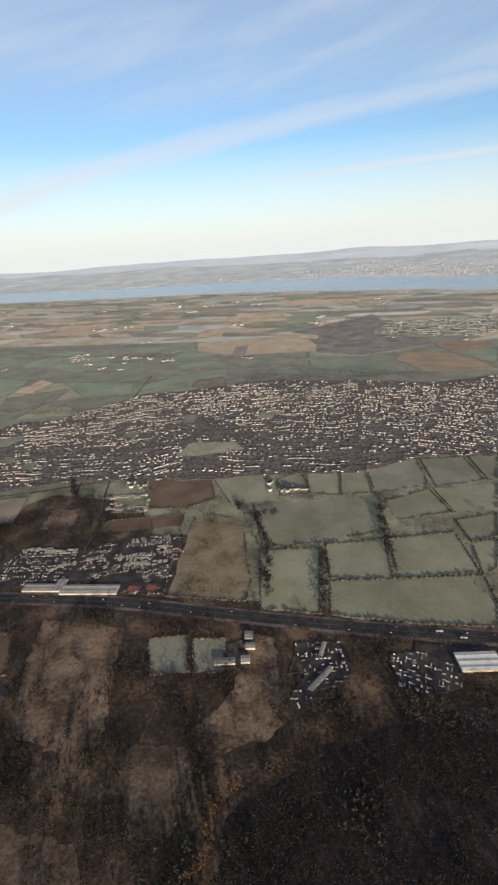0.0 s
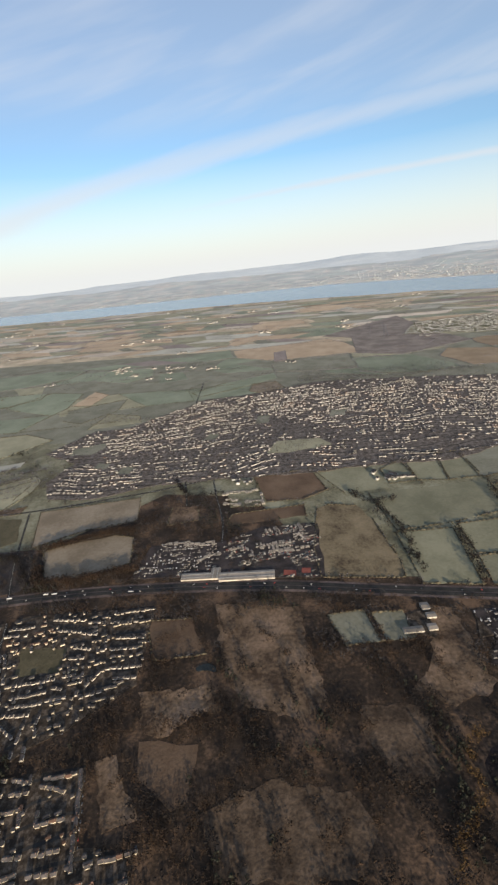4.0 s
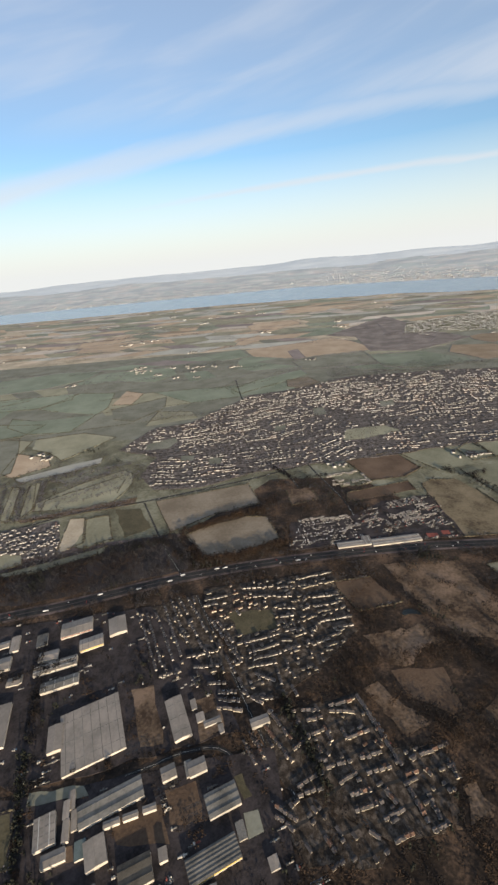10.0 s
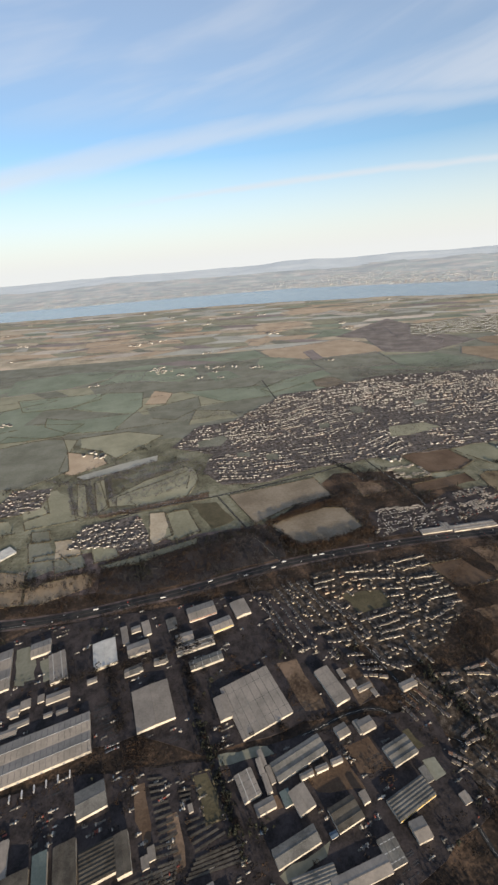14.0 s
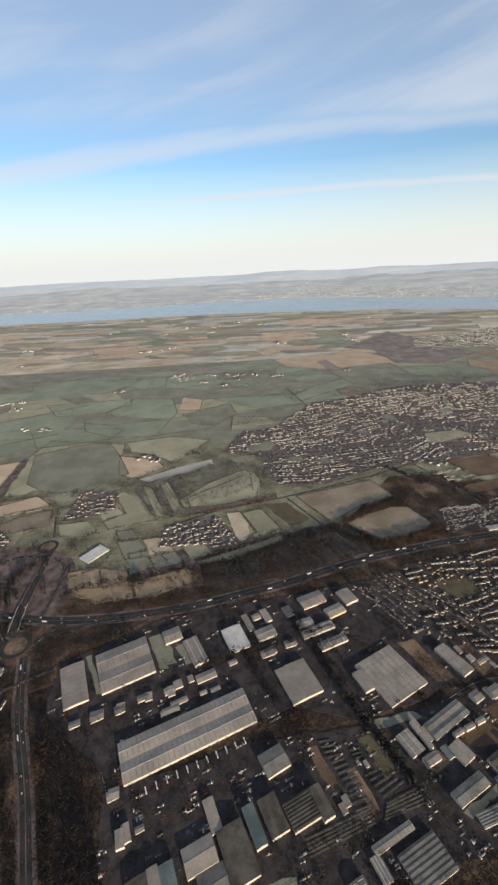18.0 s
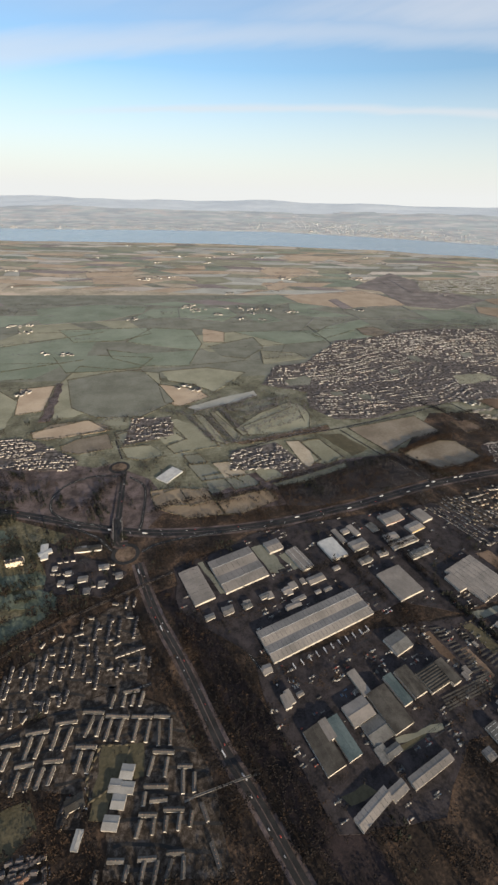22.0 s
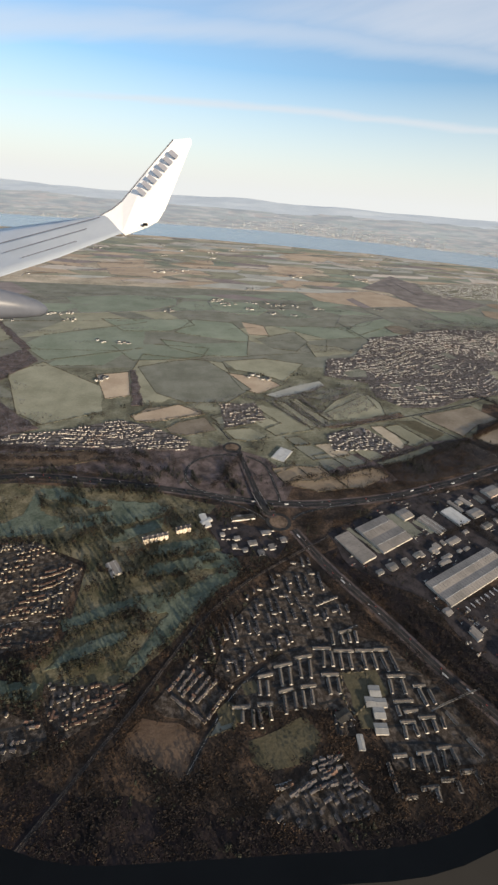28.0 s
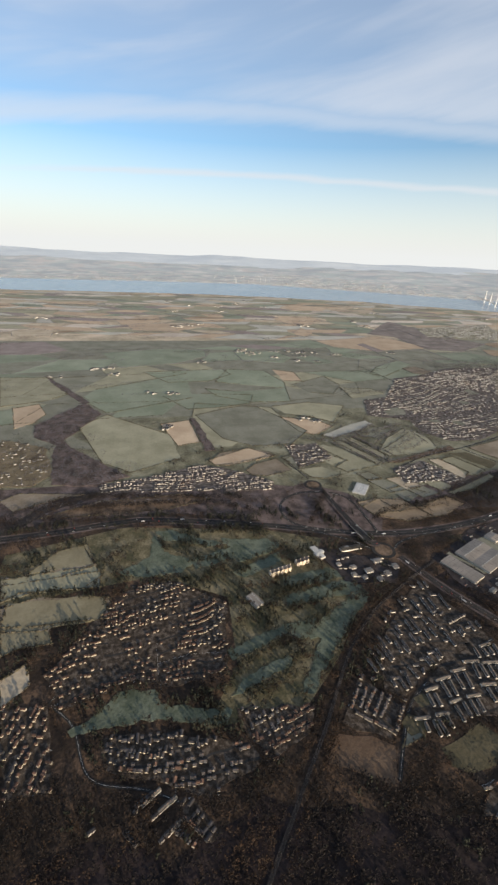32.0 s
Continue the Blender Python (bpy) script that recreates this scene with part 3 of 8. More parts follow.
sheet("junction_verge", [(-560, 124), (-545, 160), (-505, 176), (-472, 152), (-456, 120), (-470, 98), (-520, 110)], 0.03, "verge", "dry grass and scrub inside the motorway junction", "verge")

# wood in the valley below the fields, its shade painted into a near-black floor
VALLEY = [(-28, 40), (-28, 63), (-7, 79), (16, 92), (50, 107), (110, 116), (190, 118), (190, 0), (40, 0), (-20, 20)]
sheet("valley_floor", soft_outline(ccw(VALLEY), 6.0, 1.8, 5), 0.03, "woodfloor", "floor of the valley wood, darkened for shade", "wood floor")

# wooded ground on the near side of the estates, shade darkened into the sheets
sheet("wood_floor", soft_outline(ccw([(-760, -52), (-668, -44), (-640, -56), (-604, -44), (-588, -52), (-556, -60), (-520, -70), (-470, -80), (-430, -82), (-405, -100), (-380, -140), (-760, -140)]), 8.0, 2.5, 9), 0.031, "woodfloor", "floor of the near woods, darkened for shade", "wood floor")
sheet("wood_floor", soft_outline(ccw([(-450, 50), (-420, 0), (-404, -30), (-380, -64), (-370, -100), (-400, -66), (-420, -34), (-440, 10), (-462, 46)]), 8.0, 1.2, 10), 0.032, "woodfloor", "floor of the roadside wood, darkened for shade", "wood floor")

# woods beside the motorway, with their shadow bands painted as dark floor sheets
MOTORWAY_SHADE_WOODS = [
    [(-378, 146), (-329, 158), (-270, 172), (-256, 148), (-254, 134), (-303, 120), (-347, 110), (-374, 112)],
    [(-746, 152), (-712, 185), (-688, 193), (-674, 186), (-716, 167), (-742, 136)],
    [(-725, 154), (-631, 150), (-566, 134), (-563, 122), (-631, 134), (-718, 141)],
]
for pts in MOTORWAY_SHADE_WOODS:
    sheet("wood_floor", soft_outline(ccw([(float(x), float(y)) for x, y in pts]), 6.0, 1.4, len(pts)), 0.034, "hazefloor", "wood floor beside the motorway, shadow bands in its colour", "wood floor")

# ---- fields, large to small ----
field('sage', (-82, 270), (-46, 280), (-29, 244), (-62, 238))
field('sage', (-32, 272), (-15, 288), (-7, 254), (-28, 250))
field('sage', (-11, 288), (14, 297), (14, 254), (-7, 254))
field('sage', (16, 298), (33, 302), (37, 258), (15, 254))
field('olive', (35, 300), (76, 312), (77, 272), (39, 257))
field('olive', (79, 311), (113, 317), (117, 281), (82, 269))
field('sage', (117, 318), (140, 322), (126, 282), (120, 281))
field('sage', (-45, 236), (40, 253), (42, 216), (3, 201), (-33, 192))
field('sage', (44, 247), (76, 266), (84, 238), (50, 227))
field('sage', (79, 267), (124, 276), (113, 245), (86, 238))
field('sage', (-34, 190), (-0, 195), (1, 147), (-28, 147))
field('sage', (4, 199), (38, 206), (39, 174), (6, 171))
field('sage', (41, 207), (80, 217), (84, 183), (42, 175))
field('sage', (84, 229), (111, 239), (103, 215), (87, 209))
field('sage', (87, 208), (102, 212), (93, 187), (85, 182))
field('sage', (6, 169), (85, 181), (85, 163), (80, 148), (40, 146), (6, 147))
field('plough', (-132, 263), (-87, 277), (-74, 243), (-91, 230), (-118, 227))
field('plough', (-141, 211), (-91, 223), (-89, 209), (-143, 198))
field('rough', (-135, 129), (-92, 129), (-87, 107), (-79, 84), (-88, 72), (-113, 77), (-126, 96))
field('olive', (-78, 124), (-60, 128), (-54, 110), (-70, 107))
field('olive', (-57, 126), (-42, 128), (-39, 112), (-52, 110))
field('rough', (-30, 132), (-19, 131), (-15, 103), (-17, 92), (-33, 88), (-46, 88), (-36, 100), (-31, 116))
field('brush', (-67, 71), (-53, 82), (-41, 78), (-42, 69), (-44, 57), (-56, 54))
field('plough', (-168, 116), (-145, 119), (-133, 99), (-157, 94))
field('plough', (-150, 60), (-127, 61), (-126, 43), (-131, 40), (-146, 48))
field('brush', (-66, 80), (-41, 82), (-43, 66), (-58, 58), (-66, 68))
field('brush', (-120, 41), (-99, 52), (-73, 51), (-65, 42), (-70, 29), (-113, 25))
field('frost', (-714, 334), (-686, 369), (-616, 299), (-609, 241), (-657, 219), (-683, 243))
field('orange', (-624, 330), (-590, 338), (-585, 276), (-609, 269))
field('frost', (-576, 396), (-478, 368), (-474, 331), (-552, 261), (-583, 258), (-587, 337))
field('orange', (-477, 334), (-434, 317), (-421, 296), (-451, 276), (-468, 286))
field('orange', (-421, 552), (-388, 531), (-392, 481), (-422, 484))
field('green', (-707, 470), (-572, 540), (-577, 419), (-686, 374), (-724, 429))
field('olive', (-431, 152), (-415, 155), (-401, 141), (-428, 130))
field('tan', (-714, 26), (-704, 33), (-700, 21), (-710, 12))
field('plough', (-566, -30), (-552, -34), (-544, -40), (-551, -54), (-575, -40))
field('olive', (-478, -25), (-466, -26), (-469, -38), (-479, -43), (-481, -36))
field('olive', (-541, -41), (-530, -30), (-529, -39), (-539, -41))
field('green', (-304, 10), (-297, 11), (-290, -5), (-297, -6))
field('rough', (-256, 414), (-214, 428), (-207, 396), (-260, 374))
field('frost', (-344, 441), (-297, 429), (-287, 407), (-348, 390))
field('olive', (-509, 226), (-482, 238), (-463, 212), (-498, 204))
field('pitch', (-228, 98), (-208, 99), (-199, 86), (-210, 80), (-225, 89))
field('rough', (-164, 52), (-157, 55), (-151, 47), (-141, 37), (-152, 32))
field('rough', (-158, 79), (-127, 84), (-121, 74), (-133, 71), (-139, 63), (-149, 63))
field('rough', (-39, 96), (-18, 102), (-12, 94), (-16, 89), (-31, 82), (-40, 88))
field('rough', (-138, 16), (-133, 17), (-130, 10), (-132, 7), (-140, 5))
field('rough', (-146, 13), (-140, 14), (-143, 4), (-145, 4))
field('pitch', (-525, -45), (-500, -39.6), (-495, -48), (-502, -55), (-519, -56), (-525, -52))
field('olive', (-508, 222), (-498, 227), (-489, 204), (-501, 204))
field('frost', (-500, 200), (-476, 202), (-462, 184), (-481, 179), (-493, 183))
field('frost', (-475, 227), (-465, 234), (-447, 211), (-464, 203))
field('frost', (-463, 245), (-454, 249), (-434, 230), (-417, 195), (-442, 190), (-455, 187), (-462, 199), (-445, 210))
field('frost', (-435, 250), (-429, 253), (-411, 208), (-411, 198), (-419, 203))
field('frost', (-422, 256), (-417, 258), (-398, 216), (-402, 201))
field('frost', (-393, 228), (-362, 248), (-332, 269), (-332, 233), (-389, 211))
field('rough', (-402, 200), (-312, 224), (-311, 214), (-397, 196))
field('olive', (-448, 183), (-434, 184), (-428, 171), (-442, 170))
field('olive', (-444, 169), (-428, 169), (-416, 148), (-433, 146))
field('tan', (-424, 169), (-407, 171), (-398, 153), (-415, 148))
field('olive', (-415, 146), (-397, 151), (-390, 138), (-409, 133))
field('frost', (-395, 163), (-376, 162), (-369, 146), (-385, 141))
field('tan', (-358, 198), (-346, 198), (-335, 166), (-350, 156))
field('frost', (-344, 196), (-328, 200), (-316, 169), (-332, 161))
field('frost', (-380, 138), (-360, 144), (-315, 161), (-316, 154), (-356, 137), (-376, 134))
field('rust', (-471, 137), (-452, 140), (-444, 119), (-467, 120))
field('rust', (-449, 137), (-431, 138), (-424, 124), (-442, 118))
field('rough', (-423, 123), (-404, 131), (-380, 130), (-379, 119), (-401, 112), (-419, 112))
field('fawn', (-294, 216), (-219, 235), (-209, 204), (-241, 194), (-273, 173))
field('fawn', (-261, 169), (-246, 178), (-219, 187), (-204, 185), (-196, 160), (-217, 146), (-244, 142), (-253, 157))
field('pitch', (-325, 208), (-304, 207), (-289, 180), (-306, 170))
field('frost', (-338, 199), (-327, 199), (-314, 168), (-332, 159), (-341, 163))
field('rough', (-188, 221), (-169, 222), (-163, 205), (-185, 198))
field('scrubby', (-82, 218), (-74, 222), (-55, 221), (-46, 204), (-36, 164), (-36, 151), (-80, 150), (-84, 175))
field('orange', (-223, 722), (-242, 791), (-155, 811), (-57, 842), (-27, 799), (7, 702), (-24, 697), (-123, 683), (-161, 686))
field('fallow', (-149, 670), (-156, 746), (-136, 758), (-128, 679))
field('olive', (-154, 659), (-24, 689), (-17, 601), (-82, 593), (-142, 603))
field('frost', (-20, 693), (109, 703), (138, 692), (74, 668), (60, 658), (-19, 662))
field('green', (-18, 654), (69, 658), (115, 586), (116, 567), (59, 548), (15, 558), (-15, 580))
field('green', (-74, 592), (-18, 595), (-16, 571), (22, 550), (8, 545), (-64, 574))
field('rust', (187, 741), (217, 755), (266, 740), (276, 717), (240, 685), (196, 675), (184, 711))
field('rust', (107, 633), (131, 681), (194, 664), (223, 608), (227, 574), (169, 569), (134, 571), (122, 601))
field('green', (201, 660), (270, 697), (239, 607), (225, 618))
field('fallow', (48, 783), (80, 779), (139, 771), (114, 728), (52, 727))
field('fallow', (33, 869), (52, 1005), (77, 999), (58, 835))
field('olive', (76, 961), (147, 983), (170, 907), (150, 821), (64, 834))
field('orange', (-130, 1407), (-22, 1443), (49, 1386), (-3, 1307), (-121, 1307))
field('tan', (81, 1332), (181, 1350), (208, 1313), (121, 1229))
field('orange', (-248, 1119), (-217, 1161), (-115, 1155), (-101, 1084), (-192, 1018), (-237, 1044))
field('orange', (-267, 856), (-260, 899), (-215, 960), (-198, 908), (-244, 841))
field('fawn', (-170, 507), (-170, 540), (-137, 549), (-124, 518), (-151, 495))
field('green', (-329, 771), (-252, 803), (-230, 731), (-282, 706))
field('green', (-252, 512), (-217, 553), (-167, 585), (-143, 596), (-136, 566), (-181, 530), (-236, 492))
field('green', (-616, 431), (-562, 435), (-489, 422), (-502, 387), (-545, 377), (-587, 375))
field('green', (-553, 456), (-511, 440), (-431, 446), (-443, 389), (-498, 392), (-541, 422))
field('green', (-500, 560), (-438, 546), (-424, 475), (-431, 448), (-497, 474), (-532, 491))
field('olive', (-580, 353), (-537, 373), (-501, 381), (-479, 339), (-458, 287), (-488, 256), (-531, 257), (-559, 280))
field('frost', (-476, 372), (-421, 382), (-375, 362), (-415, 308), (-439, 330), (-464, 342))
field('olive', (-415, 463), (-346, 503), (-338, 453), (-369, 411), (-399, 423))
field('green', (-715, 692), (-608, 722), (-519, 710), (-522, 654), (-582, 605), (-676, 583))
field('green', (-640, 553), (-509, 561), (-500, 529), (-541, 495), (-605, 493))
field('orange', (-678, 1005), (-580, 1023), (-503, 971), (-557, 906), (-659, 921))
field('green', (-462, 688), (-375, 690), (-356, 635), (-388, 593), (-458, 617))
field('fawn', (-569, 246), (-537, 252), (-515, 238), (-533, 228), (-569, 221), (-578, 221), (-581, 229))
field('orange', (-798, 404), (-770, 415), (-756, 379), (-764, 353), (-781, 339))
field('orange', (-705, 1066), (-589, 1162), (-587, 1043), (-688, 997))
field('tan', (-923, 919), (-884, 955), (-833, 905), (-830, 853), (-907, 854))
field('fallow', (-911, 787), (-831, 795), (-777, 715), (-830, 685), (-886, 688))
field('frost', (-847, 540), (-776, 534), (-742, 453), (-765, 428), (-814, 412))
field('fawn', (-704, 100), (-686, 120), (-677, 99), (-696, 93))
field('olive', (-730, 91), (-703, 92), (-673, 93), (-673, 79), (-710, 82), (-727, 78))
field('fawn', (-726, 72), (-709, 77), (-678, 73), (-666, 69), (-667, 54), (-694, 56), (-705, 56), (-722, 59))
field('rough', (-722, 58), (-699, 54), (-695, 45), (-711, 45), (-719, 45))

field('moor', (-62, 872), (60, 1010), (120, 1075), (156, 811), (187, 735), (60, 662), (-10, 690), (-7, 834))
field('rust', (-469, 131), (-450, 139), (-429, 134), (-419, 107), (-443, 105), (-466, 118))
field('rust', (-423, 121), (-387, 132), (-379, 119), (-407, 106), (-418, 107))
field('frost', (-438, 256), (-430, 255), (-410, 202), (-417, 198))
field('frost', (-423, 260), (-414, 262), (-396, 212), (-402, 201))
field('hoar', (-446, 272), (-409, 293), (-371, 308), (-369, 295), (-409, 274), (-434, 264))
field('frost', (-395, 212), (-400, 225), (-373, 254), (-339, 276), (-327, 267), (-323, 248), (-330, 221), (-358, 212))
field('orange', (-583, 232), (-538, 253), (-515, 231), (-565, 218), (-578, 221))
field('fawn', (-551, 206), (-539, 217), (-515, 225), (-507, 200), (-534, 193), (-547, 197))
field('lit', (-718, 98), (-702, 118), (-684, 122), (-677, 100), (-705, 99))
field('frost', (-732, 96), (-677, 99), (-672, 89), (-683, 80), (-718, 83), (-727, 77))
field('lit', (-723, 76), (-671, 72), (-667, 62), (-672, 54), (-713, 53), (-722, 57))
field('lit', (-721, 55), (-697, 52), (-694, 43), (-710, 43), (-717, 40))
field('fawn', (-756, 188), (-744, 198), (-692, 188), (-712, 185), (-742, 172))
field('rough', (-722, 159), (-681, 175), (-613, 175), (-592, 164), (-625, 155), (-691, 156))

# ---- golf course fairways ----
field('fairway', (-663, 89), (-643, 100), (-639, 126), (-633, 104), (-614, 92), (-623, 82), (-648, 83))
field('fairway', (-618, 93), (-589, 100), (-552, 100), (-554, 93), (-591, 89), (-614, 83))
field('fairway', (-592, 76), (-555, 89), (-557, 80), (-584, 70))
field('fairway', (-607, 20), (-569, 30), (-570, 25), (-604, 14))
field('fairway', (-608, -4), (-601, 4), (-574, 11), (-575, 5), (-595, -1))
field('fairway', (-680, -4), (-670, -0), (-659, 9), (-643, 7), (-640, -1), (-609, -10), (-613, -16), (-642, -7), (-660, -6), (-678, -7))
field('fairway', (-560, 66), (-527, 68), (-518, 58), (-549, 56), (-562, 58))
field('fairway', (-564, 50), (-541, 53), (-517, 56), (-511, 41), (-533, 44), (-554, 42), (-566, 42))
field('fairway', (-569, 30), (-549, 29), (-522, 43), (-512, 39), (-531, 25), (-550, 9), (-564, -5), (-569, -11), (-575, -9), (-564, 4), (-554, 17), (-571, 22))
field('fairway', (-638, 127), (-628, 128), (-604, 112), (-589, 105), (-602, 104), (-619, 113), (-632, 116))
field('fairway', (-592, 111), (-559, 104), (-556, 93), (-576, 86), (-586, 85))


# ---- roads and railway ----
def curve(points, n=6):
    """A smooth line through the points."""
    p = [Vector((*q[:2], q[2] if len(q) > 2 else 0.0)) for q in points]
    p = [2 * p[0] - p[1]] + p + [2 * p[-1] - p[-2]]
    out = []
    for a, b, c, d in zip(p, p[1:], p[2:], p[3:]):
        for i in range(n):
            t = i / n
            out.append(0.5 * (2 * b + (c - a) * t + (2 * a - 5 * b + 4 * c - d) * t * t + (3 * b - a - 3 * c + d) * t ** 3))
    return out + [p[-2]]


def ribbon(line, width, offset, top, deep):
    """Verts and faces of a strip along the line, with sides."""
    verts, faces = [], []
    for i, q in enumerate(line):
        d = line[min(i + 1, len(line) - 1)] - line[max(i - 1, 0)]
        side = Vector((-d.y, d.x, 0)).normalized()
        a, b = q + side * (offset + width / 2), q + side * (offset - width / 2)
        verts += [(a.x, a.y, q.z + top), (b.x, b.y, q.z + top), (a.x, a.y, q.z + top - deep), (b.x, b.y, q.z + top - deep)]
    for i in range(len(line) - 1):
        k = 4 * i
        faces += [(k, k + 1, k + 5, k + 4), (k, k + 4, k + 6, k + 2), (k + 1, k + 3, k + 7, k + 5)]
    return verts, faces


LANES = []
HEIGHT = [0.16]


def clear(line, width):
    for a, b in zip(line, line[1:]):
        d = b - a
        s = Vector((-d.y, d.x, 0)).normalized() * width
        take([(a + s)[:2], (b + s)[:2], (b - s)[:2], (a - s)[:2]])


def road(width, *points, name="road", label="dark grey asphalt road", dual=False, traffic=0.0, bare=1.2):
    line = curve(points)
    HEIGHT[0] += 0.004
    top = HEIGHT[0]
    strips = [(width * 0.44, width * 0.27), (width * 0.44, -width * 0.27)] if dual else [(width, 0.0)]
    if dual:
        v, f = ribbon(line, width + 3, 0.0, 0.035, 0.06)
        tagged(new("road_verge", mesh_of("road_verge", v, f, ["verge"])), "dry brown grass verge along the road", "verge", kind="structure")
    base = None
    for w, o in strips:
        v, f = ribbon(line, w, o, top, 0.25)
        ob = new("carriageway" if base else name, mesh_of(name, v, f, ["road"]))
        if base is None:
            base = tagged(ob, label, "road", kind="structure")
        else:
            ob.parent = base
        marks = [o - w * 0.47, o + w * 0.47] if dual else [0.0]
        for k in (marks if not dual else []):
            v, f = ribbon(line, 0.05 if dual else 0.04, k, top + 0.012, 0.01)
            part("road_line", mesh_of("road_line", v, f, ["paint"]), base, "white painted line")
    clear(line, width / 2 + bare)
    if traffic:
        LANES.append((line, width, top, dual, traffic))
    return base


road(5.6, (400, 150), (200, 146), (77, 142), (10, 141), (-51, 142), (-111, 143), (-190, 137), (-257, 126), (-322, 108), (-341, 104.1), (-382.4, 95.3), (-427, 91.9), (-466.8, 93.9), (-509, 104.6), (-553.8, 119.9), (-602.2, 133.5), (-642.4, 142.8), (-667.6, 143.3), (-760, 138), (-1000, 150), name='motorway', label='dark asphalt motorway with light traffic', dual=True, traffic=13, bare=0.8)
road(4.1, (-493.0, 164.5, 0.00), (-489.6, 112.0, 1.05), (-487.4, 86.5, 1.05), (-480.7, 84.8, 0.20), name='link_road', label='dual carriageway rising over the motorway', dual=True, traffic=16, bare=0.6)
road(4.1, (-473, 68.6), (-461.2, 35.5), (-444.2, 1.3), (-429.6, -31.7), (-420, -47.2), (-409.7, -66.6), (-398, -90), (-380, -130), name='dual_carriageway', label='grey dual carriageway between tree belts', dual=True, traffic=12, bare=0.7)
road(2.0, (-494.4, 157.5), (-513, 160.1), (-530.8, 152.1), (-538.6, 137.3), (-534.7, 120.3), (-519.2, 109.9), (-498.2, 103))
road(2.0, (-488.1, 157), (-475.3, 142), (-473.9, 107.6), (-475, 96.8))
road(2.0, (-471.5, 77.7), (-463, 83.3), (-443.4, 87.3), (-403, 91.6))
road(2.0, (-489.4, 80.4), (-500.2, 92.5), (-519.8, 105.2))
road(1.7, (-459.7, -2.7), (-484.2, -8.3), (-511.3, -16.8), (-528.4, -27), (-538.7, -38.4), (-549.5, -52))
road(1.8, (-313.7, 68), (-303.2, 37.2), (-295.3, 13.8), (-279.8, -16.6))
road(1.5, (-294.8, 13), (-272.1, 17.2), (-253.6, 22.9), (-237.8, 28.7), (-222.4, 29), (-209.6, 15.2), (-206.4, 0.3), (-201.2, -19.9))
road(1.4, (-180, 317.3), (-162.6, 250.9), (-145.2, 198.8), (-139.6, 154.4))
road(1.5, (-248.7, 564.8), (-233.3, 458.2), (-214.5, 344), (-177.6, 223.1))
road(1.4, (-303.1, 214.8), (-275.4, 159.7), (-255.3, 125.3))
road(1.7, (-395.6, 189.6), (-347.8, 208.9), (-303.8, 216.9), (-217.1, 242.8), (-159.6, 265.6), (-107.7, 277.1))
road(1.4, (-244.9, 111), (-224.4, 68.2), (-210, 38), (-195.2, 12.4), (-185.9, -5.2))
road(1.5, (-422.4, 21.5), (-407.3, -7.2), (-393.4, -28.3))
road(1.4, (-497, 181.8), (-506.5, 213.3))
road(1.2, (-391.5, 12.1), (-361.8, 19), (-314.4, 29.8), (-302.2, 19))
road(1.2, (-688.6, 9.2), (-677.6, -3.2), (-668.8, -24.4), (-647.5, -33), (-631.2, -42.1))


def rail(*points):
    line = curve(points)
    v, f = ribbon(line, 1.7, 0.0, 0.3, 0.35)
    base = tagged(new("railway", mesh_of("railway", v, f, ["ballast"])), "brown ballast railway with two tracks between trees", "railway", kind="structure")
    for o in (-0.6, -0.32, 0.32, 0.6):
        v, f = ribbon(line, 0.05, o, 0.36, 0.06)
        part("rail", mesh_of("rail", v, f, ["steel"]), base, "dull steel rail")
    clear(line, 1.6)


rail((-452, 60), (-474.8, 49.5), (-511.7, 31), (-534.9, 13.5), (-549.2, -1.2), (-568.3, -24.2), (-581.6, -38.7), (-592.8, -50.9), (-615, -76), (-640, -110))


def roundabout(x, y, r, label):
    n = 36
    HEIGHT[0] += 0.004
    z = HEIGHT[0]
    verts, faces = [], []
    for i in range(n):
        a = 2 * math.pi * i / n
        c, s = math.cos(a), math.sin(a)
        verts += [(x + r * c, y + r * s, z), (x + (r - 2.4) * c, y + (r - 2.4) * s, z), (x + r * c, y + r * s, -0.05)]
    for i in range(n):
        a, b = 3 * i, 3 * ((i + 1) % n)
        faces += [(a, b, b + 1, a + 1), (a, a + 2, b + 2, b)]
    ob = tagged(new("roundabout", mesh_of("roundabout", verts, faces, ["road"])), label, "roundabout", kind="structure")
    ring = [((r - 2.45) * math.cos(2 * math.pi * i / n), (r - 2.45) * math.sin(2 * math.pi * i / n)) for i in range(n)]
    v = [(x + a, y + b, z + 0.05) for a, b in ring] + [(x + a, y + b, -0.02) for a, b in ring]
    f = [tuple(range(n))] + [(i, i + n, (i + 1) % n + n, (i + 1) % n) for i in range(n)]
    part("island", mesh_of("island", v, f, ["rough"]), ob, "grassy kerbed island")
    take([(x + r * 1.15 * math.cos(k), y + r * 1.15 * math.sin(k)) for k in np.linspace(0, 6.28, 17)[:-1]])


roundabout(-497.5, 170.5, 8.0, "asphalt roundabout with tan grass island by the village")
roundabout(-481.0, 77.0, 8.5, "asphalt roundabout at the motorway slip roads")

# dual carriageway bridge over the motorway
bridge = thing("road_bridge", "grey concrete road bridge over the motorway", "bridge", pose(-488.5, 98, 0, 0, 0, 99))
part("deck", box_mesh("deck", 22, 5.8, 0.3, "yard", 0.05, 0.9), bridge, "flat concrete deck")
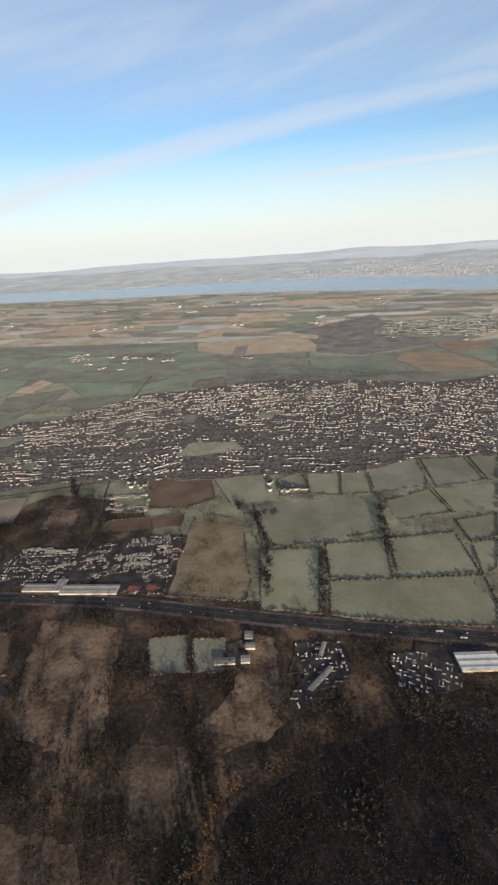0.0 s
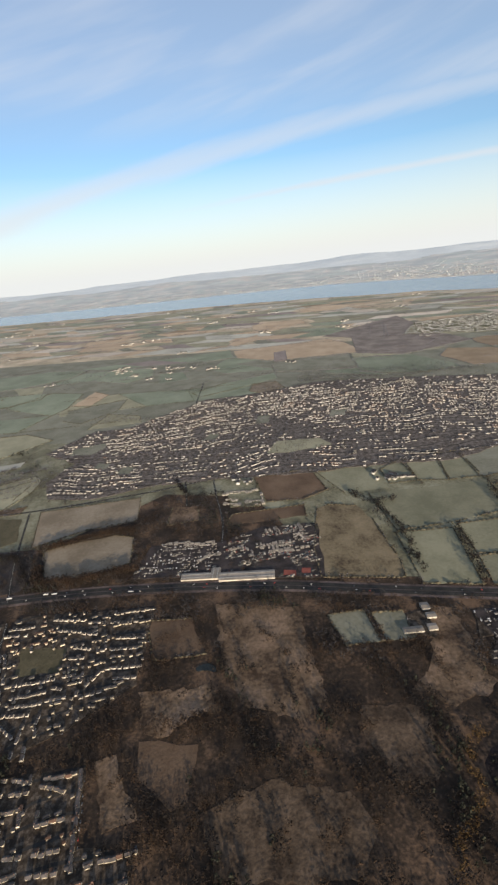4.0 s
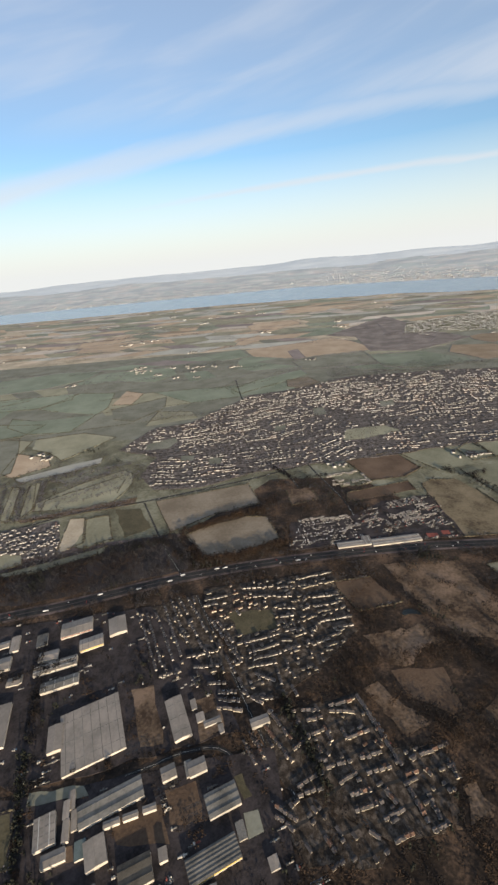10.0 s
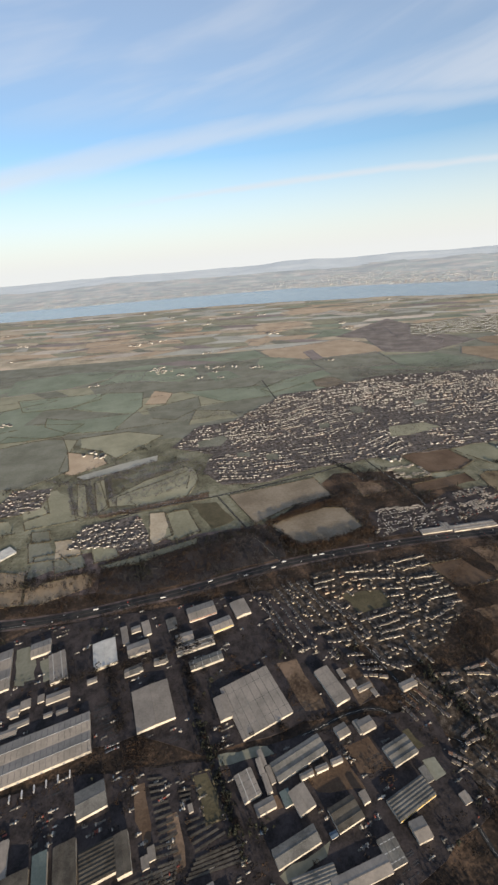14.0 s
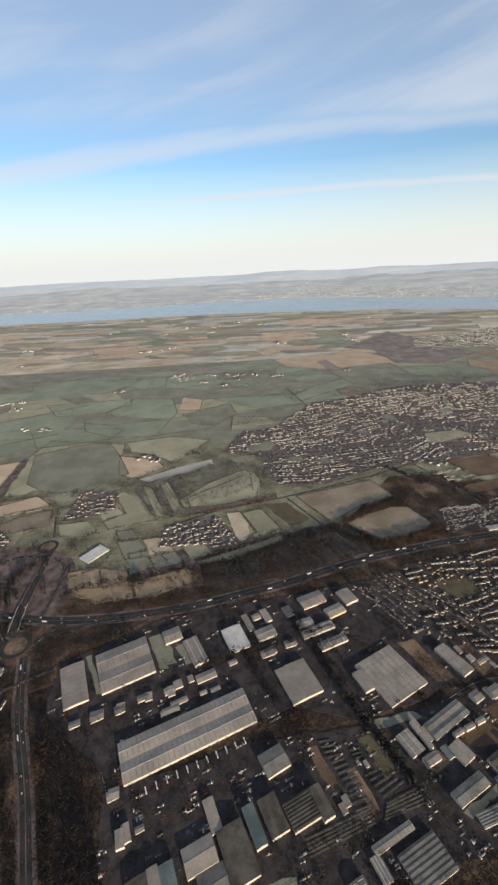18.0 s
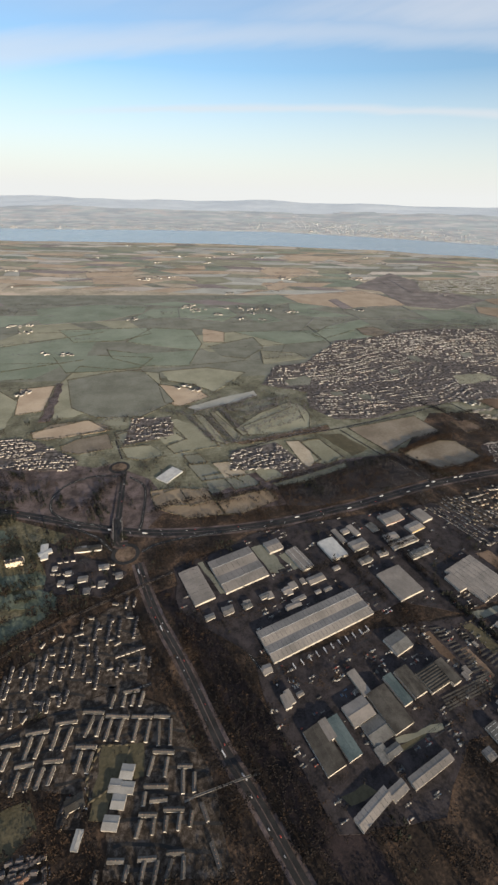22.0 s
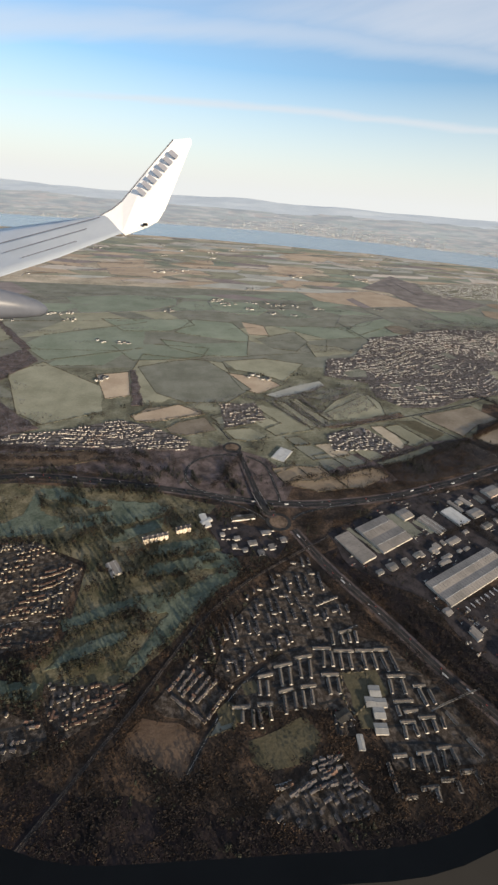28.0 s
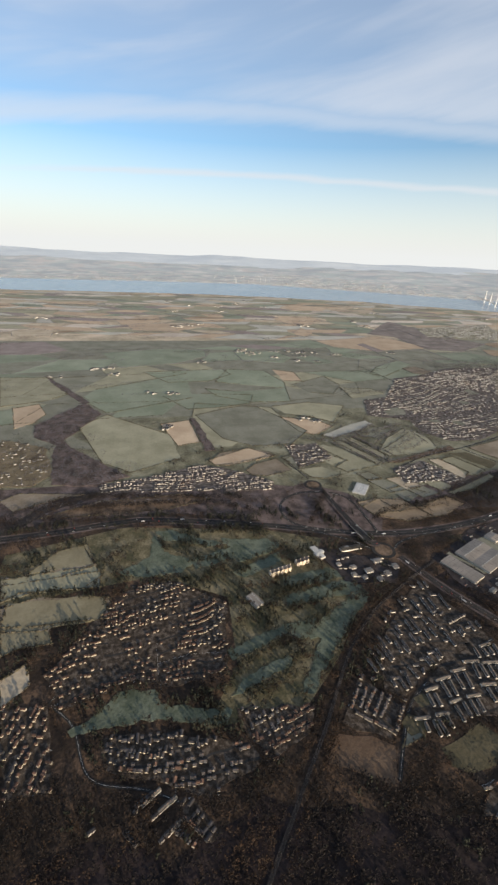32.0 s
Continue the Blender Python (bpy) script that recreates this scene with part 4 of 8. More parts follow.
for s in (-1, 1):
    part("parapet", box_mesh("parapet", 22, 0.15, 0.35, "clad", 0.02, 1.2), bridge, "pale parapet", pose(0, 2.8 * s, 0))
    part("abutment", box_mesh("abutment", 1.2, 5.8, 0.95, "yard", 0.05, 0.0), bridge, "", pose(10.4 * s, 0, 0))
part("pier", box_mesh("pier", 0.6, 5.0, 0.92, "yard", 0.05, 0.0), bridge)

foot = thing("footbridge", "pale concrete footbridge over the dual carriageway", "bridge", pose(-430.7, -44.1, 0, 0, 0, 10.3))
part("deck", box_mesh("deck", 21.5, 0.7, 0.16, "sheetdark", 0.02, 1.45), foot, "narrow pale deck")
for s in (-1, 1):
    part("railing", box_mesh("railing", 21.5, 0.05, 0.3, "sheet", 0.0, 1.6), foot, "grey steel railing", pose(0, 0.33 * s, 0))
for k in (-8.5, -2.6, 2.6, 8.5):
    part("pier", box_mesh("pier", 0.35, 0.5, 1.47, "yard", 0.03, 0.0), foot, "", pose(k, 0, 0))
for s in (-1, 1):
    part("ramp", box_mesh("ramp", 4.2, 0.6, 0.12, "sheetdark", 0.02, -0.06), foot, "sloping end ramp", pose(12.6 * s, 0, 0.78, 0, 19 * s, 0))

# pond in the scrub
pond = [(-131 + 4.6 * math.cos(a) * (1 + 0.15 * math.sin(3 * a)), 92.5 + 1.7 * math.sin(a) - 0.09 * (4.6 * math.cos(a)) ** 2) for a in np.linspace(0, 6.283, 25)[:-1]]
sheet("pond", pond, 0.3, "pond", "small dark pond among scrub", "pond")
take(pond)

# ---- settlements: ground first ----
ESTATES = {}
CRESCENTS = []
for line in (((-690, 10), (-679, 22), (-669, 31), (-651, 39), (-639, 43), (-622, 45)), ((-688, 8), (-671, 16), (-658, 21), (-642, 32), (-632, 44)), ((-641, 32), (-641, 18), (-640, 6)), ((-641, 20), (-625, 22), (-610, 20))):
    road(0.9, *line, name="crescent", label="dark curving residential road", bare=0.3)
    CRESCENTS.extend((q.x, q.y) for q in curve(line, 8))


def estate(name, turn, spacing, size, *points, street="garden", density=0.9):
    points = ccw([(float(x), float(y)) for x, y in points])
    LEVEL[0] += 0.0015
    sheet("estate_ground", soft_outline(points, 6.0, 1.2, len(ESTATES)), LEVEL[0], street, "gardens, drives and verges between houses", "gardens")
    take(points)
    ESTATES[name] = (radians(turn), spacing, size, points, density)


estate('E1', 0, 3.5, 1.2, (-475, -3), (-450, -15), (-435, -39), (-428, -68), (-471, -64), (-472, -44), (-494, -38), (-528, -34), (-527, -26), (-509, -15), density=0.00)
estate('E2', -8, 3.3, 1.2, (-535, -16), (-521, 10), (-475, 46), (-462, 9), (-462, -2), (-509, -12), (-529, -22), density=0.00)
estate('E3', -60, 3.2, 1.2, (-558, -22), (-545, -8), (-532, -25), (-544, -38), (-562, -26), density=0.00)
estate('E4', 12, 3.2, 1.2, (-695, 25), (-654, 76), (-629, 76), (-600, 52), (-608, 10), (-632, 6), (-656, 14), (-683, 5), density=0.93)
estate('E5', -6, 3.0, 1.2, (-666, -10), (-636, -14), (-604, -26), (-601, -33), (-624, -41), (-643, -31), (-663, -23), density=0.93)
estate('E6', 6, 3.1, 1.2, (-607, -10), (-571, -16), (-578, -27), (-597, -34), (-605, -23), density=0.93)
estate('E7', 70, 3.5, 1.2, (-710, 13), (-690, 9), (-682, -26), (-700, -25), density=0.93)
estate('E8', 40, 3.0, 1.2, (-636, -39), (-630, -40), (-621, -52), (-626, -54), density=0.95)
estate('E10', 22, 3.0, 1.2, (-525, -69), (-518, -64), (-502, -57.5), (-494, -56), (-488, -61), (-482, -74), (-505, -76), density=0.72)
estate('E11', 70, 3.0, 1.2, (-489, -40), (-480, -41), (-481, -50), (-489, -49), density=0.9)
estate('E9', 0, 3.5, 1.2, (-682, 201), (-646, 207), (-592, 223), (-569, 214), (-531, 183), (-535, 169), (-681, 189), density=0.90, street='suburb')
estate('G1', 113, 3.5, 1.2, (-279, 100), (-245, 111), (-221, 62), (-252, 60), density=0.30)
estate('G2', 18, 3.5, 1.2, (-242, 115), (-167, 125), (-160, 82), (-177, 67), (-197, 49), (-214, 47), (-227, 84), density=0.40)
estate('G3', 22, 3.5, 1.2, (-210, 40), (-166, 50), (-158, 28), (-139, 28), (-137, 19), (-149, 3), (-166, 1), (-188, 14), (-199, 16), density=0.30)
estate('G4', 25, 3.5, 1.2, (-203, 12), (-188, 14), (-167, -0), (-171, -5), (-193, -5), density=0.40)
estate('Ta', 8, 5.6, 1.4, (-315, 261), (-308, 291), (-247, 307), (-225, 257), (-261, 239), (-298, 240), density=0.80, street='suburb')
estate('Tb', 15, 5.6, 1.4, (-354, 326), (-330, 373), (-300, 370), (-262, 386), (-238, 351), (-280, 315), density=0.80, street='suburb')
estate('Tc', 20, 5.6, 1.4, (-304, 377), (-228, 471), (-173, 481), (-140, 365), (-186, 323), (-234, 322), (-280, 325), density=0.80, street='suburb')
estate('Td', 5, 5.6, 1.4, (-232, 296), (-182, 307), (-171, 279), (-216, 260), density=0.80, street='suburb')
estate('Te', 25, 5.6, 1.4, (-170, 292), (-132, 335), (-111, 293), (-114, 276), (-163, 270), density=0.80, street='suburb')
estate('Tf', 12, 5.6, 1.4, (-166, 479), (-75, 524), (-52, 487), (-50, 355), (-135, 414), (-148, 408), density=0.80, street='suburb')
estate('Tg', 6, 5.6, 1.4, (-91, 320), (-48, 327), (-44, 284), (-79, 278), density=0.80, street='suburb')
estate('Th', 10, 5.6, 1.4, (-69, 491), (46, 519), (28, 352), (-42, 348), density=0.80, street='suburb')
estate('Ti', 8, 5.6, 1.4, (-36, 320), (27, 335), (21, 296), (-36, 288), density=0.80, street='suburb')
estate('Tj', -15, 5.6, 1.4, (52, 496), (142, 507), (78, 335), (34, 345), density=0.80, street='suburb')
estate('Tk', -20, 5.6, 1.4, (104, 470), (215, 540), (142, 328), (84, 326), (68, 398), density=0.80, street='suburb')
estate('Tz', 9, 5.2, 1.4, *TOWN, density=0.4, street='suburb')
estate('U1', 0, 9.0, 3.0, (139, 957), (453, 1032), (368, 887), (274, 785), (92, 826), density=0.93, street='meadow')
estate('U2', 10, 3.5, 1.3, (-389, 179), (-365, 193), (-345, 155), (-372, 152), density=0.60, street='suburb')
estate('L1', 10, 3.5, 1.2, (-185, 150), (-186, 174), (-165, 181), (-142, 177), (-138, 159), (-157, 155), density=0.00)
estate('L2', 10, 3.5, 1.2, (-149, 239), (-130, 246), (-122, 222), (-144, 220), density=0.00, street='meadow')
estate('L3', 15, 3.5, 1.2, (-407, 186), (-382, 192), (-367, 197), (-359, 169), (-371, 157), (-411, 158), density=0.7, street='suburb')
estate('L4', 10, 3.5, 1.2, (-497, 252), (-460, 254), (-456, 219), (-499, 202), density=0.5, street='suburb')
estate('L7', 12, 5.5, 1.5, (-785, 310), (-740, 285), (-724, 228), (-737, 208), (-770, 212), density=0.28, street='scrubby')
estate('L5', 15, 3.5, 1.2, (-10, 129), (9, 132), (13, 117), (-12, 114), density=0.25)
estate('L6', 70, 3.5, 1.2, (-41, 125), (-32, 129), (-29, 112), (-41, 114), density=0.00)

yard_map = np.zeros((GH, GW), bool)
yards = [
    [(-452, 62), (-395, 88), (-270, 104), (-228, 58), (-216, 36), (-300, 16), (-330, 26), (-412, 4), (-448, 34)],
    [(-412, -2), (-352, 12), (-300, 14), (-203, 30), (-196, -8), (-240, -30), (-330, -40), (-352, -62), (-392, -62), (-408, -24)],
    [(-190, 146), (-78, 150), (-82, 200), (-118, 196), (-142, 180), (-188, 176)],
    [(-530, 92), (-478, 62), (-490, 46), (-522, 54)],
    [(40, 122), (95, 124), (96, 136), (42, 136)],
]
for poly in yards:
    LEVEL[0] += 0.0015
    sheet("yard", soft_outline(ccw(poly), 8, 1.0, len(poly)), LEVEL[0], "yard", "dark asphalt yards and brown verges of an industrial estate", "yard")
    xs, ys = [p[0] for p in poly], [p[1] for p in poly]
    yard_map |= inside(CX, CY, ccw(poly))


def patch(kind, *points):
    """A plot of grass or bare earth between the buildings."""
    points = ccw([(float(x), float(y)) for x, y in points])
    LEVEL[0] += 0.0015
    sheet("plot", soft_outline(points, 4.0, 0.7, len(points)), LEVEL[0], kind, PLOT_WORDS[kind], "plot")
    take(points)
    PLOTS.append(points)


PLOTS = []
PLOT_WORDS = {"frost": "small frosted field between houses", "olive": "strip of dull green grass between buildings", "pitch": "dark green sports pitch", "plough": "bare red-brown earth yard", "rough": "rough brown waste ground", "red": "red stacked goods beside the glasshouses"}
patch('pitch', (-477, -25), (-461, -26), (-460, -37), (-470, -40), (-472, -49), (-478, -48))
patch('pitch', (-536, -32), (-531, -29), (-526, -32), (-526, -38), (-535, -38))
patch('pitch', (-524, -23), (-518, -22), (-516, -27), (-523, -28))
patch('pitch', (-388, -52), (-378, -49), (-374, -52), (-385, -55))
patch('pitch', (-361, -39), (-346, -35), (-347, -37), (-359, -41))
patch('pitch', (-226, 97), (-202, 98), (-199, 86), (-219, 82))
patch('olive', (-108, 332), (-83, 331), (-80, 316), (-106, 314))
patch('olive', (-146, 407), (-132, 409), (-132, 386), (-147, 383))
patch('olive', (-288, 298), (-275, 298), (-274, 287), (-287, 286))
patch('olive', (-258, 290), (-246, 288), (-247, 276), (-259, 277))
patch('olive', (-64, 414), (-47, 416), (-51, 397), (-67, 396))
patch('olive', (-193, 360), (-181, 360), (-183, 346), (-194, 346))
patch('olive', (-389, 66), (-382, 70), (-377, 56), (-382, 54))
patch('olive', (-403, 75), (-396, 76), (-387, 56), (-392, 55))
patch('pitch', (-303, 9), (-298, 10), (-290, -5), (-297, -7))
patch('olive', (-294, 16), (-274, 18), (-271, 15), (-293, 12))
patch('olive', (-360, -36), (-338, -33), (-338, -35), (-360, -38))
patch('olive', (-272, -21), (-254, -13), (-256, -17), (-270, -23))
patch('plough', (-260, 7), (-243, 12), (-238, 1), (-256, 1))
patch('rough', (-267, 55), (-257, 57), (-247, 32), (-256, 31))
patch('plough', (-243, 16), (-232, 19), (-228, 7), (-239, 6))
patch('pitch', (-218, 20), (-215, 21), (-211, 14), (-214, 13))
patch('olive', (-214, 9), (-209, 10), (-207, 4), (-212, 2))
patch('plough', (-277, -0), (-271, 1), (-269, -3), (-275, -4))
patch('rough', (-312, -3), (-308, -2), (-303, -17), (-306, -19), (-310, -10))
patch('olive', (-438, 65), (-435, 66), (-423, 42), (-426, 42))
patch('olive', (-405, 74), (-399, 76), (-391, 53), (-396, 53))
patch('rough', (-237, 49), (-229, 52), (-223, 38), (-232, 32))
patch('plough', (-326, 7), (-322, 8), (-316, -10), (-318, -12), (-323, -4))
patch('frost', (-119, 335), (-79, 339), (-67, 323), (-108, 309), (-126, 308))
patch('olive', (-332, 333), (-304, 347), (-298, 336), (-305, 320), (-329, 318))
patch("red", (-101, 151), (-94, 151), (-94, 155), (-101, 155))
patch("red", (-91, 153), (-86, 153), (-86, 157), (-91, 157))


# ---- joined geometry from arrays ----
def tri_object(name, verts, tris, mats, index, label, category, group="", kind="stuff"):
    me = bpy.data.meshes.new(name)
    verts, tris = np.asarray(verts, np.float32), np.asarray(tris, np.int32)
    me.vertices.add(len(verts))
    me.vertices.foreach_set("co", verts.ravel())
    me.loops.add(tris.size)
    me.loops.foreach_set("vertex_index", tris.ravel())
    me.polygons.add(len(tris))
    me.polygons.foreach_set("loop_start", np.arange(0, tris.size, 3, dtype=np.int32))
    for m in mats:
        me.materials.append(M[m])
    me.polygons.foreach_set("material_index", np.asarray(index, np.int32))
    if category == "trees":
        me.polygons.foreach_set("use_smooth", np.ones(len(tris), bool))
    me.update(calc_edges=True)
    return tagged(new(name, me), label, category, group, kind)


def gables(rows):
    """Gabled houses: rows of x, y, z, turn, length, depth, wall height, roof height."""
    r = np.asarray(rows, float)
    n = len(r)
    wall = np.array([(-1, -1, 0), (1, -1, 0), (1, 1, 0), (-1, 1, 0), (-1, -1, 1), (1, -1, 1), (1, 1, 1), (-1, 1, 1), (-1, 0, 2), (1, 0, 2)], float)
    roof = np.array([(-1, -1, 1), (1, -1, 1), (1, 0, 2), (-1, 0, 2), (1, 1, 1), (-1, 1, 1)], float)
    wt = [(0, 1, 5), (0, 5, 4), (1, 2, 6), (1, 6, 5), (2, 3, 7), (2, 7, 6), (3, 0, 4), (3, 4, 7), (4, 7, 8), (5, 9, 6)]
    rt = [(0, 1, 2), (0, 2, 3), (3, 2, 4), (3, 4, 5)]
    verts, tris, index = [], [], []
    c, s = np.cos(r[:, 3])[:, None], np.sin(r[:, 3])[:, None]
    base = 0
    for tmpl, ts, over, mat in ((wall, wt, 0.0, 0), (roof, rt, 0.14, 1)):
        x = tmpl[None, :, 0] * (r[:, 4:5] / 2 + over)
        y = tmpl[None, :, 1] * (r[:, 5:6] / 2 + over)
        z = np.where(tmpl[None, :, 2] > 1.5, r[:, 6:7] + r[:, 7:8], tmpl[None, :, 2] * r[:, 6:7]) + (0.04 if over else 0)
        p = np.stack([r[:, 0:1] + c * x - s * y, r[:, 1:2] + s * x + c * y, r[:, 2:3] + z], -1)
        k = tmpl.shape[0]
        verts.append(p.reshape(-1, 3))
        tris.append((np.asarray(ts)[None] + (np.arange(n) * k)[:, None, None] + base).reshape(-1, 3))
        index.append(np.full(n * len(ts), mat))
        base += n * k
    return np.concatenate(verts), np.concatenate(tris), np.concatenate(index)


def rows_of_houses(name, seed):
    """House places in gently bent rows over an estate."""
    turn, spacing, size, poly, density = ESTATES[name]
    rng = random.Random(seed)
    xs, ys = [p[0] for p in poly], [p[1] for p in poly]
    cx, cy = sum(xs) / len(xs), sum(ys) / len(ys)
    reach = max(max(xs) - min(xs), max(ys) - min(ys)) * 0.8
    out, streets = [], []
    town = name[0] == "T"
    loose = 7.0 if town else 6.5 if name in ("E4", "E7") else 2.8
    wide = 34.0 if town else 26.0
    lengths = (0.9, 1.2, 1.5, 1.8, 2.4) if town else (0.8, 0.9, 1.0, 1.15, 1.3, 1.9) if name in ("E4", "E5", "E6", "E7", "E9") else (0.8, 0.9, 1.0, 1.25, 1.7, 2.2)
    v, k = -reach, 0
    while v < reach:
        line = []
        u = -reach
        while u < reach:
            length = size * rng.choice(lengths)
            bend = 0.10 * math.sin(u / 26.0 + seed) + 0.06 * math.sin(v / 17.0)
            yy = v + 2.6 * math.sin((u + length / 2) / 17.0 + seed) + rng.uniform(-0.3, 0.3)
            x = cx + math.cos(turn) * (u + length / 2) - math.sin(turn) * yy
            y = cy + math.sin(turn) * (u + length / 2) + math.cos(turn) * yy
            x, y = x + loose * noise.noise((x / wide, y / wide, seed * 0.9)), y + loose * noise.noise((x / wide, y / wide, 40 + seed * 0.9))
            ok = bool(inside(np.array([x]), np.array([y]), poly)[0]) and not any(bool(inside(np.array([x]), np.array([y]), q)[0]) for q in PLOTS)
            if ok and name == "Tz":
                ok = not any(bool(inside(np.array([x]), np.array([y]), q[3])[0]) for k2, q in ESTATES.items() if k2[0] == "T" and k2 != "Tz")
            ok = ok and not any((Vector((x, y)) - Vector(q)).length < 1.9 for q in CRESCENTS)
            gap = noise.noise((x / 14.0, y / 14.0, seed * 1.7))
            if ok and rng.random() < density and gap > (-0.02 if name == "Tz" else -0.27 if town else -0.24 if name == "E4" else -0.3):
                a = turn + bend + (0.35 if town else 0.3) * noise.noise((x / 24.0, y / 24.0, seed * 2.3)) + (math.pi / 2 if rng.random() < (0.24 if town else 0.36 if name in ("E4", "E5", "E6", "E7") else 0.16) else 0)
                low = name[0] == "E"
                out.append((x, y, 0.05, a, length, size * rng.uniform(0.7, 0.88) * (1.12 if low else 1.0), (0.72 if low else 0.8) + rng.uniform(-0.08, 0.15), 0.5 if low else 0.45))
            line.append((x, y, ok))
            u += length + rng.choice((0.3, 0.45, 0.6, 1.5, 2.4))
        if k % 2:
            streets.append([(x - math.sin(-turn) * -spacing * 0.5, y + math.cos(turn) * spacing * 0.5, o) for x, y, o in line])
        v += spacing * (0.72 if k % 2 else 1.28)
        k += 1
    return out, streets


# one house, with its parts, to be copied
def house_kind(length, depth, wall, roof, roof_mat, label, group):
    h = thing("house", label, "house", pose(0, 0, -50), group)
    v, t, i = gables([(0, 0, 0, 0, length, depth, wall, roof)])
    part("wall", mesh_of("wall", v[:10], [tuple(q) for q in t[:10]], ["render"]), h, "cream rendered walls")
    rv = v[10:]
    under = [(x, y, z - 0.09) for x, y, z in rv]
    rf = [(0, 1, 2, 3), (3, 2, 4, 5), (6, 9, 8, 7), (9, 11, 10, 8), (0, 6, 7, 1), (5, 4, 10, 11), (0, 3, 9, 6), (3, 5, 11, 9), (1, 7, 8, 2), (2, 8, 10, 4)]
    part("roof", mesh_of("roof", [tuple(q) for q in rv] + under, rf, [roof_mat]), h, "pitched tiled roof")
    part("chimney", box_mesh("chimney", 0.2, 0.17, 0.36, "brick", 0.02, wall + roof - 0.16), h, "brick chimney", pose(length * 0.33, 0, 0))
    return h


def hide_kind(ob):
    for o in (*ob.children_recursive, ob):
        bpy.data.objects.remove(o)


group_words = {"slate": ("small grey-roofed house in a close estate", "grey-roofed houses"), "pantile": ("small red-roofed house in a close estate", "red-roofed houses")}
kinds = {}
for mat in ("slate", "pantile"):
    for length in (1.2, 1.6, 2.1, 3.0):
        kinds[mat, length] = house_kind(length, 1.15, 0.85, 0.48, mat, *group_words[mat])


def terrace(x, y, length, turn):
    """A row of joined houses: party-wall steps in the roof, one stack a house."""
    t = thing("terrace", "long pale terrace of joined houses with grey roof", "terraced houses", pose(x, y, 0.06, 0, 0, turn), "terraces of the grid estate")
    v, tr, i = gables([(0, 0, 0, 0, length, 1.3, 0.95, 0.46)])
    part("wall", mesh_of("wall", v[:10], [tuple(q) for q in tr[:10]], ["harl"]), t, "pale harled walls")
    rv = v[10:]
    under = [(a, b, c - 0.09) for a, b, c in rv]
    rf = [(0, 1, 2, 3), (3, 2, 4, 5), (6, 9, 8, 7), (9, 11, 10, 8), (0, 6, 7, 1), (5, 4, 10, 11), (0, 3, 9, 6), (3, 5, 11, 9), (1, 7, 8, 2), (2, 8, 10, 4)]
    part("roof", mesh_of("roof", [tuple(q) for q in rv] + under, rf, ["paletile"]), t, "grey tiled roof")
    n = max(2, round(length / 1.2))
    stack = box_mesh("chimney", 0.16, 0.24, 0.3, "brick", 0.0, 1.32)
    row = box_mesh("window_band", length * 0.9, 0.03, 0.18, "glass", 0.0, 0.55)
    for k in range(1, n):
        part("chimney", stack, t, "", pose(-length / 2 + length * k / n, 0, 0))
    for s in (-1, 1):
        part("window_band", row, t, "band of dark windows", pose(0, s * 0.66, 0))


terrace(-482.7, -12.3, 8.5, -8)
terrace(-472.6, -15.1, 9.4, -9)
terrace(-462.5, -16.4, 8.3, -8)
terrace(-454.3, -17.2, 6.5, -9)
terrace(-468, -5.4, 6.7, 3)
terrace(-492.9, -15.1, 8.2, 1)
terrace(-503.6, -17.6, 8.5, 3)
terrace(-512.7, -21, 6.8, 3)
terrace(-505.2, -28.7, 6.4, 4)
terrace(-494.6, -28.4, 6.9, -3)
terrace(-483.2, -25, 7.9, -7)
terrace(-525.7, -32.4, 7.3, -7)
terrace(-515.4, -32.8, 6.6, -6)
terrace(-453, -30.2, 8.2, -8)
terrace(-444.6, -36, 5.5, -6)
terrace(-455.2, -41, 8.8, -6)
terrace(-454, -45.2, 6.1, -2)
terrace(-457.5, -49, 6.3, -7)
terrace(-448.4, -48.6, 7.2, -6)
terrace(-467, -59.7, 5.3, -6)
terrace(-456.8, -60.4, 5.9, -4)
terrace(-447.6, -60, 5.7, -4)
terrace(-442.8, -69, 6.7, -4)
terrace(-452.4, -70, 5.3, -6)
terrace(-460.8, -71.2, 6.9, -5)
terrace(-469.9, -72.4, 5.6, -5)
terrace(-483.7, -17.8, 7.5, -107)
terrace(-479.5, -18.2, 7, -100)
terrace(-475.8, -20, 7.4, -101)
terrace(-471.2, -20.6, 7.4, -100)
terrace(-464.7, -21.6, 7.4, -99)
terrace(-459.7, -22.4, 7.4, -98)
terrace(-455.3, -23.5, 8.6, -89)
terrace(-450.6, -23.5, 9.3, -90)
terrace(-475.6, -8.8, 5.4, -100)
terrace(-470.9, -9.4, 4.1, -96)
terrace(-467.1, -9.4, 4.2, -98)
terrace(-463.4, -9.2, 5.8, -102)
terrace(-496.2, -20.6, 7.8, -97)
terrace(-491.4, -21.2, 8.2, -102)
terrace(-505.8, -22.9, 7.4, -95)
terrace(-501.6, -23.1, 7.3, -99)
terrace(-516.4, -26, 5.9, -95)
terrace(-512.8, -26.6, 5.9, -97)
terrace(-506.9, -34.4, 7.1, -95)
terrace(-502.2, -33.7, 6.8, -97)
terrace(-498.4, -33.6, 6.7, -99)
terrace(-494.4, -33.2, 5.8, -99)
terrace(-485.4, -30, 6.9, -98)
terrace(-481, -30.6, 6.6, -100)
terrace(-525.8, -36.3, 4.2, -101)
terrace(-521.5, -37.8, 6.8, -97)
terrace(-518.5, -38.2, 6.7, -92)
terrace(-514, -36.8, 4.8, -92)
terrace(-457.6, -34.4, 6.1, -105)
terrace(-451.8, -35.4, 6.1, -99)
